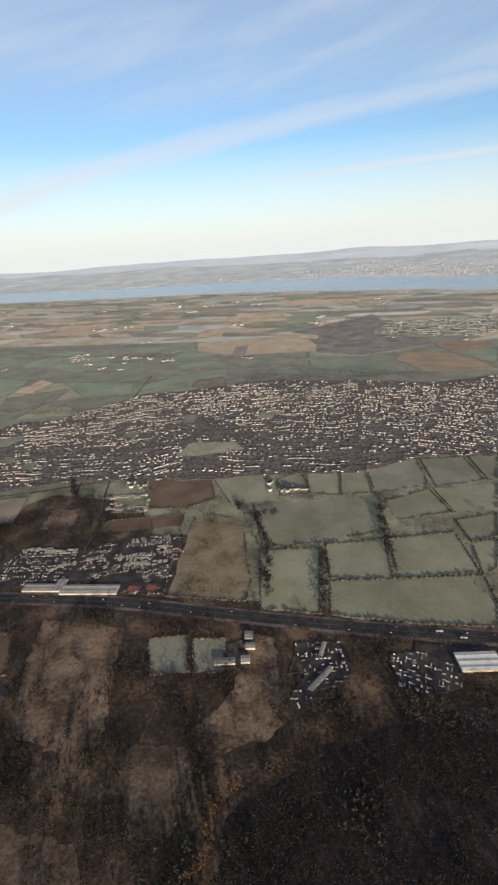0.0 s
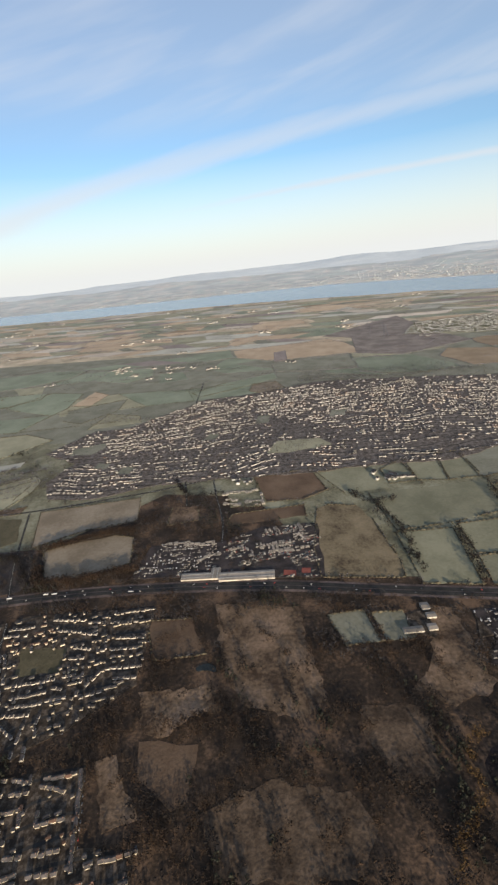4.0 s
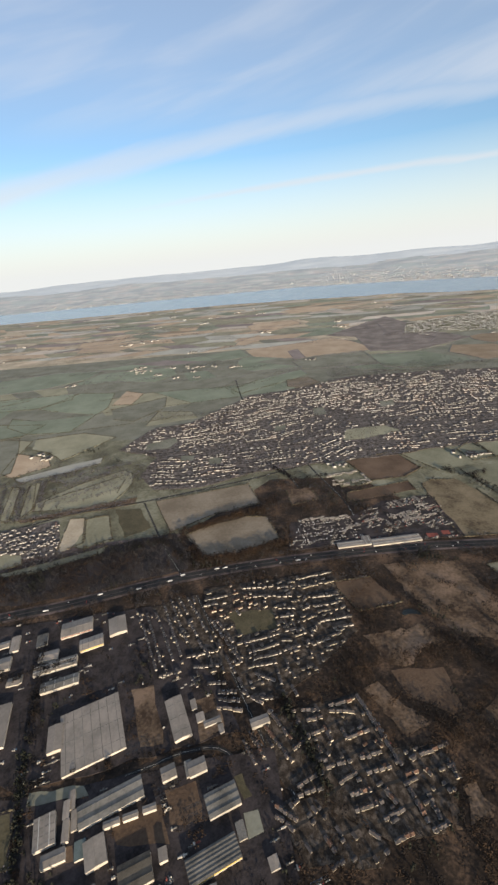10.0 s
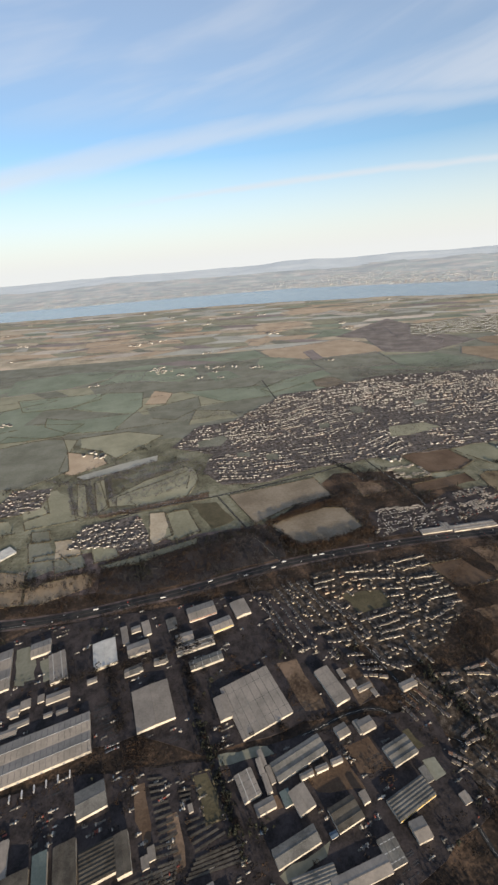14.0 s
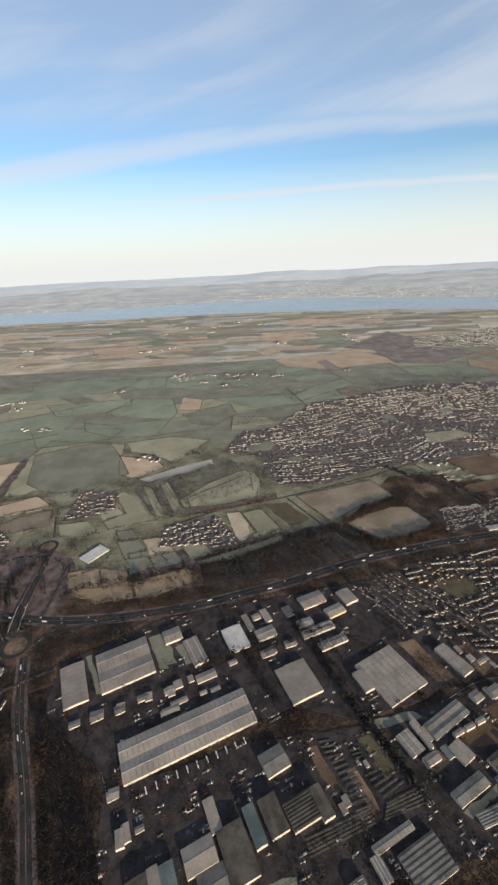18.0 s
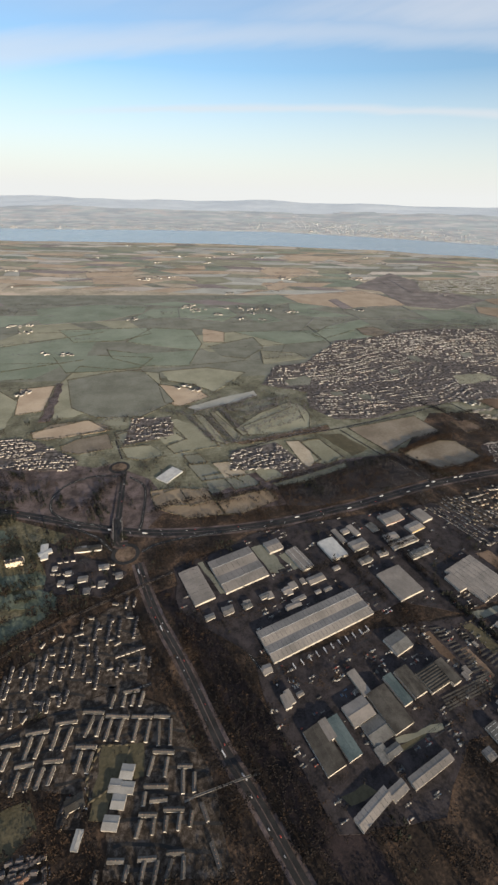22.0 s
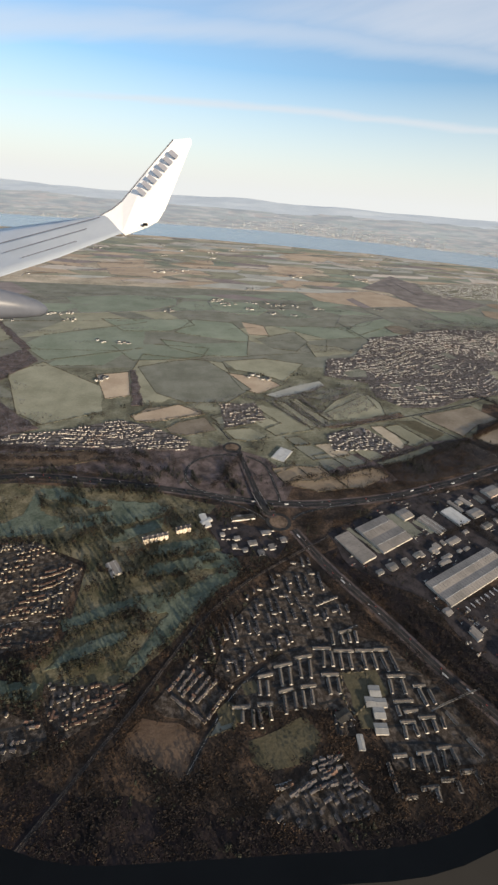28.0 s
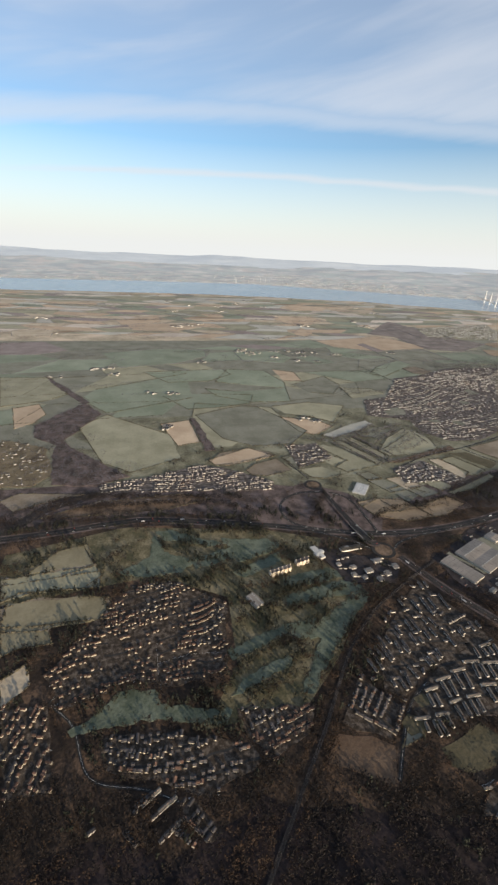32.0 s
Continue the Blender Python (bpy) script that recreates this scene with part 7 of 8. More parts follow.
def lorry_kind():
    t = thing("lorry", "white articulated lorry with a long box trailer", "lorry", pose(0, 0, -40), "traffic on the main roads")
    part("trailer", box_mesh("trailer", 2.4, 0.48, 0.5, "car_white", 0.03, 0.22), t, "white box trailer", pose(-0.4, 0, 0))
    part("cab", box_mesh("cab", 0.42, 0.46, 0.55, "car_white", 0.05, 0.1), t, "", pose(1.15, 0, 0))
    part("windscreen", box_mesh("windscreen", 0.03, 0.38, 0.2, "glass", 0.0, 0.38), t, "", pose(1.37, 0, 0))
    wheel = box_mesh("wheel", 0.2, 0.46, 0.2, "rubber", 0.05, 0.0)
    for a in (-1.3, -1.05, 0.6, 1.2):
        part("axle", wheel, t, "", pose(a, 0, 0))
    return t


car_types = [car_kind("car_white", "white car on asphalt"), car_kind("car_dark", "dark car on asphalt"), car_kind("car_red", "red car on asphalt")]
lorry = lorry_kind()
rng = random.Random(21)
for line, width, top, dual, every in LANES:
    for side in (-1, 1):
        d = rng.uniform(0, every)
        for a, b in zip(line, line[1:]):
            seg = (b - a).length
            while d < seg:
                q = a + (b - a) * (d / seg)
                way = (b - a).normalized()
                off = Vector((-way.y, way.x, 0)) * side * (width * (0.19 + 0.15 * rng.random()) if dual else width * 0.24)
                if -720 < q.x < 110:
                    kind = lorry if rng.random() < 0.18 else rng.choice(car_types + car_types[:1])
                    copy_thing(kind, pose(q.x + off.x, q.y + off.y, q.z + top, 0, 0, math.degrees(math.atan2(way.y, way.x)) + (180 if side > 0 else 0)))
                d += every * rng.uniform(0.35, 1.8)
            d -= seg
# lorries at the loading docks of the long warehouse
for k in range(11):
    copy_thing(lorry, pose(-398 + 4.4 * k * math.cos(radians(20)) + 3.6, -1.2 + 4.4 * k * math.sin(radians(20)) - 1.2, 0.1, 0, 0, -70))
for k in car_types + [lorry]:
    hide_kind(k)


def car_park(x, y, turn, rows, per_row, fill=0.85):
    c, s = math.cos(radians(turn)), math.sin(radians(turn))
    for j in range(rows):
        for i in range(per_row):
            if rng.random() < fill:
                u, v = i * 0.5, j * 1.25 + (0.6 if j % 2 else 0)
                parked.append((x + c * u - s * v, y + s * u + c * v, radians(turn) + math.pi / 2, rng.random()))


car_park(-349, 31, 20, 8, 16)
car_park(-314, 22, 20, 2, 12)
car_park(-192, -11, 20, 3, 12)
car_park(-341, 20, 20, 10, 12)
car_park(-262, 28, 22, 4, 22)
car_park(-395, 38, 20, 3, 30)
car_park(-233, 6, 22, 5, 12)
car_park(-246, 14, 22, 3, 18)
car_park(-405, -8, 20, 4, 16)
car_park(-360, 5, 20, 3, 14)
car_park(-390, 52, 20, 4, 8)
car_park(-345, -38, 20, 4, 16)
car_park(-508, 72, 8, 3, 14)
car_park(-165, 158, 6, 6, 26)
car_park(-120, 155, 6, 4, 30)
car_park(-300, 47, 20, 3, 16)
car_park(-232, -24, 22, 5, 14)


def car_arrays(rows):
    r = np.asarray(rows, float)
    n = len(r)
    cube = np.array([(-1, -1, 0), (1, -1, 0), (1, 1, 0), (-1, 1, 0), (-1, -1, 1), (1, -1, 1), (1, 1, 1), (-1, 1, 1)], float)
    ts = np.array([(0, 1, 5), (0, 5, 4), (1, 2, 6), (1, 6, 5), (2, 3, 7), (2, 7, 6), (3, 0, 4), (3, 4, 7), (4, 5, 6), (4, 6, 7)])
    paint = np.where(r[:, 3] < 0.4, 0, np.where(r[:, 3] < 0.88, 1, 2))
    verts, tris, index = [], [], []
    c, s = np.cos(r[:, 2])[:, None], np.sin(r[:, 2])[:, None]
    for k, (lx, ly, z0, z1, mat) in enumerate(((0.42, 0.18, 0.12, 0.26, None), (0.23, 0.15, 0.26, 0.36, 3))):
        taper = np.where(cube[:, 2] > 0.5, 0.82 if k else 0.97, 1.0)
        x, y = cube[:, 0] * lx * taper, cube[:, 1] * ly * taper
        p = np.stack([r[:, 0:1] + c * x - s * y, r[:, 1:2] + s * x + c * y, np.broadcast_to(np.where(cube[:, 2] > 0.5, z1, z0), (n, 8))], -1)
        verts.append(p.reshape(-1, 3))
        tris.append((ts[None] + (np.arange(n) * 8 + k * n * 8)[:, None, None]).reshape(-1, 3))
        index.append(np.repeat(paint, 10) if mat is None else np.full(n * 10, mat))
    return np.concatenate(verts), np.concatenate(tris), np.concatenate(index)


v, t, i = car_arrays(parked)
tri_object("parked_cars", v, t, ["car_white", "car_dark", "car_red", "glass"], i, "many parked cars on drives and in car parks", "cars")

# containers, skips and stacked goods in the yards
def box_arrays(rows):
    """Plain crates and containers: rows of x, y, turn, length, depth, height, paint."""
    r = np.asarray(rows, float)
    n = len(r)
    cube = np.array([(-1, -1, 0), (1, -1, 0), (1, 1, 0), (-1, 1, 0), (-1, -1, 1), (1, -1, 1), (1, 1, 1), (-1, 1, 1)], float)
    ts = np.array([(0, 1, 5), (0, 5, 4), (1, 2, 6), (1, 6, 5), (2, 3, 7), (2, 7, 6), (3, 0, 4), (3, 4, 7), (4, 5, 6), (4, 6, 7)])
    c, s = np.cos(r[:, 2])[:, None], np.sin(r[:, 2])[:, None]
    x, y = cube[None, :, 0] * r[:, 3:4] / 2, cube[None, :, 1] * r[:, 4:5] / 2
    p = np.stack([r[:, 0:1] + c * x - s * y, r[:, 1:2] + s * x + c * y, cube[None, :, 2] * r[:, 5:6] + 0.05], -1)
    return p.reshape(-1, 3), (ts[None] + (np.arange(n) * 8)[:, None, None]).reshape(-1, 3), np.repeat(r[:, 6], 10)


goods = []
while len(goods) < 1900:
    poly = rng.choice(yards[:3] + yards[1:3])
    xs, ys = [q[0] for q in poly], [q[1] for q in poly]
    x, y = rng.uniform(min(xs), max(xs)), rng.uniform(min(ys), max(ys))
    i, j = int(y - GY), int(x - GX)
    if not yard_map[i, j] or taken[i, j] or noise.noise((x / 9, y / 9, 6.0)) < 0.02:
        continue
    for k in range(rng.randint(1, 5)):
        goods.append((x + k * 0.7 * math.cos(0.36), y + k * 0.7 * math.sin(0.36), 0.36 + rng.choice((0, math.pi / 2)), rng.uniform(0.4, 1.6), rng.uniform(0.4, 0.6), rng.uniform(0.3, 0.6), rng.choice((0, 0, 0, 0, 0, 1, 1, 1, 1, 1, 1, 1, 1, 1, 2, 3))))
v, t, i = box_arrays(goods)
tri_object("yard_goods", v, t, ["clad", "sheetdark", "red", "blue"], i, "containers, skips and stacked goods in factory yards", "containers")

# ---- trees ----
nprng = np.random.default_rng(5)


def crowns(xy, height, conifer=False, clumps=9, z0=None):
    """Trees as arrays: a tapered three-sided trunk and loose clumps of twigs round it."""
    n = len(xy)
    z0 = np.zeros(n) if z0 is None else z0
    f = nprng.random((n, clumps))
    ang = nprng.random((n, clumps)) * 6.283
    if conifer:
        up = 0.12 + 0.86 * f
        rad = (1 - up) * 0.38 * np.sqrt(nprng.random((n, clumps)))
    else:
        up = 0.34 + 0.6 * f
        rad = 0.5 * np.sqrt(np.maximum(0.05, 1 - ((up - 0.62) / 0.40) ** 2)) * np.sqrt(nprng.random((n, clumps)))
    h = height[:, None]
    centre = np.stack([xy[:, 0:1] + rad * h * np.cos(ang), xy[:, 1:2] + rad * h * np.sin(ang), z0[:, None] + up * h], -1)
    size = (0.165 if not conifer else 0.17) * h * nprng.uniform(0.6, 1.3, (n, clumps))
    tet = nprng.normal(size=(n, clumps, 4, 3))
    tet /= np.linalg.norm(tet, axis=-1, keepdims=True)
    tet[..., 2] *= 0.8 if conifer else 0.34
    cv = (centre[:, :, None, :] + tet * size[:, :, None, None]).reshape(-1, 3)
    ct = (np.array([(0, 1, 2), (0, 2, 3), (0, 3, 1), (1, 3, 2)])[None] + (np.arange(n * clumps) * 4)[:, None, None]).reshape(-1, 3)
    k = np.arange(3) * 2.094
    foot = np.stack([xy[:, 0:1] + 0.045 * h * np.cos(k), xy[:, 1:2] + 0.045 * h * np.sin(k), np.broadcast_to(z0[:, None], (n, 3))], -1)
    tip = np.stack([xy[:, 0], xy[:, 1], z0 + 0.85 * height], -1)[:, None]
    tv = np.concatenate([foot, tip], 1).reshape(-1, 3)
    tt = (np.array([(0, 1, 3), (1, 2, 3), (2, 0, 3)])[None] + (np.arange(n) * 4)[:, None, None]).reshape(-1, 3) + len(cv)
    return np.concatenate([cv, tv]), np.concatenate([ct, tt]), np.concatenate([np.zeros(len(ct)), np.ones(len(tt))])


def field_noise(xy, size, z):
    return np.array([noise.noise((x / size, y / size, z)) for x, y in xy])


WOOD_EDGE = [(-960, 190), (-700, 185), (-560, 172), (-505, 150), (-455, 112), (-400, 140), (-330, 152), (-262, 165), (-235, 190), (-200, 238), (-130, 232), (-60, 150), (0, 142), (280, 142)]
step = 1.55
gx, gy = np.meshgrid(np.arange(GX + 4, GX + GW - 4, step), np.arange(-125, 330, step))
xy = np.stack([gx.ravel(), gy.ravel()], -1) + nprng.uniform(-0.9, 0.9, (gx.size, 2))
free = ~taken[(xy[:, 1] - GY).astype(int), (xy[:, 0] - GX).astype(int)]
# thickets stand out into the rough grazing
for pts in ROUGH:
    here = inside(xy[:, 0], xy[:, 1], pts)
    free[here] |= field_noise(xy[here], 7.0, 6.0) > 0.2
free &= xy[:, 1] > np.interp(xy[:, 0], [-560, -370, -180, 0], [-150, -105, -45, 0])
xy = xy[free]
edge = np.interp(xy[:, 0], [p[0] for p in WOOD_EDGE], [p[1] for p in WOOD_EDGE])
thick = field_noise(xy, 16.0, 2.0) + 0.5 * field_noise(xy, 5.0, 4.0)
yard_here = yard_map[(xy[:, 1] - GY).astype(int), (xy[:, 0] - GX).astype(int)]
chance = np.where(xy[:, 1] < edge, np.clip(0.38 + 1.9 * thick, 0.03, 0.9), np.clip(-0.1 + 0.7 * thick, 0.0, 0.4))
golf_here = (xy[:, 0] < -480) & (xy[:, 1] > -20) & (xy[:, 1] < 165)
chance = np.where(golf_here, np.clip(0.3 + 1.2 * thick, 0.03, 0.8), chance)
cross_here = (xy[:, 0] > -700) & (xy[:, 0] < -445) & (xy[:, 1] > 92) & (xy[:, 1] < 185)
chance = np.where(cross_here, np.clip(0.04 + 0.9 * thick, 0.0, 0.5), chance)
deep_here = (xy[:, 1] < -22) & (xy[:, 0] < -395) | (xy[:, 0] < -395) & (xy[:, 0] > -445) & (xy[:, 1] < 50)
chance = np.where(deep_here, np.clip(0.7 + 0.6 * thick, 0.3, 0.95), chance)
valley_here = inside(xy[:, 0], xy[:, 1], VALLEY)
for pts in MOTORWAY_SHADE_WOODS:
    valley_here |= inside(xy[:, 0], xy[:, 1], pts)
chance = np.where(valley_here, np.clip(0.8 + 0.5 * thick, 0.5, 0.97), chance)
chance = np.where(yard_here, np.clip(0.02 + 0.7 * thick, 0.02, 0.4), chance)
keep = nprng.random(len(xy)) < chance
xy, thick = xy[keep], thick[keep]
kindn = field_noise(xy, 24.0, 9.0) + 0.35 * nprng.normal(size=len(xy)) * 0.5
golf = (xy[:, 0] < -480) & (xy[:, 1] > -20) & (xy[:, 1] < 150)
conif = kindn > np.where(golf, 0.02, 0.5)
rus = (kindn < np.where((xy[:, 0] < -395) & (xy[:, 1] < 60), -0.3, -0.08)) & ~conif & ~inside(xy[:, 0], xy[:, 1], VALLEY)
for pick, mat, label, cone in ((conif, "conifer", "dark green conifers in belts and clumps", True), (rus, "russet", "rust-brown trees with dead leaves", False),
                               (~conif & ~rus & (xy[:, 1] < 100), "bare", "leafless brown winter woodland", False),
                               (~conif & ~rus & (xy[:, 1] >= 100), "greywood", "leafless woodland beside the motorway, greyed for haze", False)):
    h = nprng.uniform(1.4, 3.4, pick.sum()) * np.where(golf[pick], 1.15, np.where(xy[pick, 1] < -20, 1.1, 1.0)) * (1.15 if cone else 1.0)
    v, t, i = crowns(xy[pick], h, cone, 12)
    tri_object("woodland", v, t, [mat, "bark"], i, label, "trees")

# belts of trees along fields, lanes and fairways
BELTS = {"ochre": [], "russet": [], "tall": [], "dense": [], "thin": [], "hazy": [], "conifers": []}


def belt(kind, *line):
    per_unit, spread = {"ochre": (2.6, 0.9), "russet": (1.5, 1.2), "tall": (1.7, 1.3), "dense": (5.0, 1.3), "thin": (1.0, 1.3), "hazy": (1.9, 1.5), "conifers": (1.6, 1.3)}[kind]
    for (x0, y0), (x1, y1) in zip(line, line[1:]):
        n = int(math.hypot(x1 - x0, y1 - y0) * per_unit) + 1
        f = nprng.random(n)
        BELTS[kind].append(np.stack([x0 + (x1 - x0) * f + nprng.normal(size=n) * spread, y0 + (y1 - y0) * f + nprng.normal(size=n) * spread], -1))


for x0, y0, x1, y1 in ((-443, 254, -420, 200), (-427, 259, -406, 203), (-411, 262, -392, 214)):
    belt('hazy', (x0, y0), (x1, y1))
for k in range(6):
    belt('thin', (-392 + 11 * k, 216 + 3 * k), (-372 + 10 * k, 246 + 5 * k))
belt('hazy', (-440, 262), (-409, 271), (-369, 291))
belt('hazy', (-410, 264), (-385, 258), (-350, 272))
belt('hazy', (-404, 268), (-375, 275), (-335, 290))
belt('hazy', (-395, 244), (-372, 258), (-345, 278))
belt('hazy', (-410, 198), (-360, 208), (-318, 219))
belt('tall', (-321.5, 82), (-301.5, 33.5))
belt('conifers', (-305, 36), (-296, 14), (-283, -17))
belt('tall', (-350.5, 56.8), (-336, 27))
belt('tall', (-378, 51), (-356, 57.5), (-324, 63.5), (-300, 70))
belt('russet', (-203, 54), (-193, 34), (-185.5, 15), (-183.5, -4))
belt('conifers', (-199, 49), (-191, 31), (-183, 12))
belt('russet', (-564, 53), (-528, 58))
belt('russet', (-567, 38), (-540, 43))
belt('russet', (-567, 17), (-541, 33))
belt('russet', (-575, 6), (-561, 9), (-558, 3))
belt('russet', (-604, 10), (-572, 20))
belt('russet', (-638, 1), (-625, -5))
belt('russet', (-603, -8), (-577, -1))
belt('russet', (-671, 100), (-664, 113), (-644, 120))
belt('russet', (-622, 109), (-613, 111))
belt('ochre', (-25, 74), (-31, 68), (-33, 61), (-31, 55), (-35, 47), (-43, 40), (-45, 32))
belt('russet', (-22, 84), (-4, 88), (20, 97), (44, 101), (70, 106))
belt('russet', (-10, 92), (12, 99), (40, 108), (66, 113))
belt('russet', (-87, 64), (-95, 62), (-105, 54), (-117, 50), (-121, 43), (-123, 36), (-125, 29), (-125, 24))
belt('russet', (-137, 34), (-130, 31), (-122, 25))
belt('russet', (-156, 86), (-161, 102), (-142, 116), (-134, 102), (-120, 80), (-115, 63), (-120, 56))
belt('russet', (-162, 58), (-154, 66), (-142, 65), (-135, 70), (-120, 73))
belt('russet', (-76, 108), (-65, 107), (-47, 104), (-37, 108))
belt('russet', (-87, 62), (-78, 61), (-67, 51), (-64, 42))
belt('russet', (-446, 21), (-442, 8), (-436, -3), (-430, -12), (-425, -21))
belt('russet', (-431, 23), (-413, 29), (-390, 35))
belt('russet', (-402, -4), (-380, 1), (-351, 11))
belt('russet', (-134, 32), (-122, 33), (-113, 30), (-106, 28))
belt('russet', (-128, 14), (-120, 19), (-108, 24))
belt('russet', (-123, 38), (-118, 46), (-100, 62))
belt('russet', (-693, 30), (-680, 43), (-656, 57), (-648, 72))
belt('russet', (-666, -7), (-650, -7), (-625, -13), (-604, -15))
belt('russet', (-576, -12), (-559, -1), (-527, 30), (-501, 39))
belt('russet', (-241, 132), (-208, 145), (-183, 148))
belt('tall', (-295, 161), (-276, 162), (-266, 153), (-255, 140))
belt('tall', (-199, 263), (-187, 245), (-178, 234), (-152, 240))
belt('tall', (-42, 225), (-30, 194), (-26, 156))
belt('tall', (3, 199), (2, 150))
belt('tall', (38, 242), (40, 193))
belt('tall', (-58, 238), (-47, 225), (-28, 228))
belt('dense', (-254, 153), (-245, 139), (-218, 144), (-189, 154))
belt('dense', (-265, 169), (-246, 178), (-220, 191), (-205, 192))
belt('thin', (-236, 451), (-252, 397), (-271, 367))
belt('thin', (-222, 318), (-195, 303), (-155, 316), (-116, 345))
belt('thin', (-218, 295), (-199, 263), (-174, 264))
belt('thin', (-218, 266), (-228, 279), (-232, 304))
belt('thin', (-96, 465), (-108, 377), (-118, 330))
belt('thin', (-62, 359), (-66, 321), (-48, 310))
belt('thin', (-479, 274), (-462, 263), (-441, 257), (-408, 265), (-357, 309))
belt('thin', (-453, 267), (-425, 216), (-414, 195))
belt('thin', (-431, 256), (-406, 206))
belt('thin', (-529, 248), (-497, 259), (-478, 271))
belt('thin', (-363, 142), (-341, 148), (-315, 160))
belt('thin', (-410, 202), (-369, 202), (-313, 214))
belt('conifers', (-563, 54), (-542, 59), (-527, 60))
belt('conifers', (-567, 40), (-542, 44), (-524, 51))
belt('conifers', (-559, 24), (-541, 34))
belt('conifers', (-574, 9), (-562, 12))
belt('conifers', (-603, 10), (-571, 22))
belt('conifers', (-603, -6), (-576, 2))
belt('conifers', (-638, -2), (-624, -2))
belt('conifers', (-610, 76), (-592, 83))
belt('conifers', (-648, 77), (-619, 76))
belt('conifers', (-603, 124), (-582, 126), (-556, 114))
belt('conifers', (-599, 120), (-575, 120), (-558, 111))
belt('conifers', (-635, 119), (-630, 105))
belt('conifers', (-619, 114), (-602, 104))
belt('conifers', (-578, 169), (-564, 160))
belt('conifers', (-552, 143), (-547, 131))
belt('conifers', (-533, 139), (-531, 123))
belt('conifers', (-509, 138), (-503, 115))
belt('conifers', (-616, 91), (-589, 91))
belt('conifers', (-604, 72), (-579, 77))
belt('tall', (-452, 122), (-420, 126), (-380, 130), (-330, 142), (-288, 156))
belt('thin', (-445, 132), (-400, 140), (-340, 152))
belt('tall', (-700, 168), (-640, 164), (-590, 158), (-560, 142))
belt('tall', (-690, 184), (-610, 170), (-566, 160))
belt('thin', (-760, 178), (-690, 174), (-620, 166))
belt('tall', (-470, 112), (-452, 122))
belt('tall', (-520, 118), (-505, 140), (-490, 158))
belt('russet', (-440, 118), (-400, 121), (-350, 132))
belt('russet', (-680, 160), (-620, 152), (-570, 134))
belt('thin', (-424, 264), (-411, 234), (-398, 204))
belt('thin', (-436, 259), (-423, 228), (-410, 197))
belt('thin', (-412, 266), (-400, 236), (-387, 207))
belt('thin', (-385, 226), (-360, 238), (-338, 252))
belt('thin', (-382, 216), (-356, 228), (-334, 240))
# the railway runs between belts of trees
belt('russet', (-456, 64), (-476, 53), (-513, 34.5), (-537, 16.5), (-552, 2), (-571, -21), (-584, -35.5), (-596, -48), (-618, -73))
belt('russet', (-450, 57), (-473, 46), (-510, 27.5), (-532.5, 10.5), (-546.5, -4), (-565.5, -27), (-579, -41.5), (-590, -54), (-612, -79))
belt('tall', (-478, 51), (-513, 34), (-537, 16))
# trees in and round the town
belt('thin', (-350, 316), (-300, 311), (-250, 316), (-226, 312))
belt('thin', (-223, 252), (-240, 290), (-248, 312))
belt('thin', (-176, 272), (-174, 305), (-138, 342))
belt('thin', (-300, 234), (-262, 233), (-216, 253), (-165, 263), (-112, 269), (-80, 273), (-36, 283), (25, 290), (85, 320))
belt('thin', (-106, 275), (-98, 325))
belt('thin', (-352, 332), (-332, 378), (-264, 393), (-240, 440))
belt('thin', (-137, 368), (-150, 405), (-137, 418), (-60, 368), (30, 345))
belt('thin', (-180, 318), (-140, 352))
belt('thin', (-265, 318), (-236, 318), (-186, 318))
for kind, mat, low, high, label in (("ochre", "ochre", 1.2, 2.6, "line of ochre-leaved trees along a stream"), ("russet", "russet", 1.1, 2.2, "belts of rust-brown trees along field edges"), ("tall", "bare", 2.4, 4.2, "tall bare shelter belts beside fields"),
                                    ("dense", "russet", 3.2, 4.8, "dense brown shelter belts round a fawn field"), ("hazy", "farwood", 1.6, 3.0, "bare trees between frosted paddocks, greyed for haze"), ("thin", "farwood", 1.4, 2.6, "thin lines of bare trees along lanes"),
                                    ("conifers", "conifer", 2.6, 3.8, "rows of dark conifers on the golf course")):
    stand = np.concatenate(BELTS[kind])
    v, t, i = crowns(stand, nprng.uniform(low, high, len(stand)), kind == "conifers")
    tri_object("tree_belts", v, t, [mat, "bark"], i, label, "trees")

# single trees along the dual carriageway, the fairways and the estate roads
def tree_kind(seed, mat, label):
    q = random.Random(seed)
    t = thing("tree", label, "tree", pose(0, 0, -60), "single roadside trees")
    bm = bmesh.new()
    bmesh.ops.create_cone(bm, segments=6, radius1=0.11, radius2=0.04, depth=1.3, cap_ends=True, matrix=Matrix.Translation((0, 0, 0.65)))
    me = bpy.data.meshes.new("trunk")
    bm.to_mesh(me)
    bm.free()
    me.materials.append(M["bark"])
    part("trunk", me, t, "tapered brown trunk")
    for k in range(4):
        part("limb", box_mesh("limb", 0.06, 0.06, 0.9, "bark"), t, "", pose(0, 0, 0.9, q.uniform(25, 50), 0, k * 90 + q.uniform(-30, 30)))
    v, tr, i = crowns(np.array([(0.0, 0.0)]), np.array([2.6]), False, 60)
    pick = i < 0.5
    part("crown", mesh_of("crown", v[:240], [tuple(int(c) for c in w) for w in tr[pick]], [mat]), t, "crown of fine twigs")
    return t


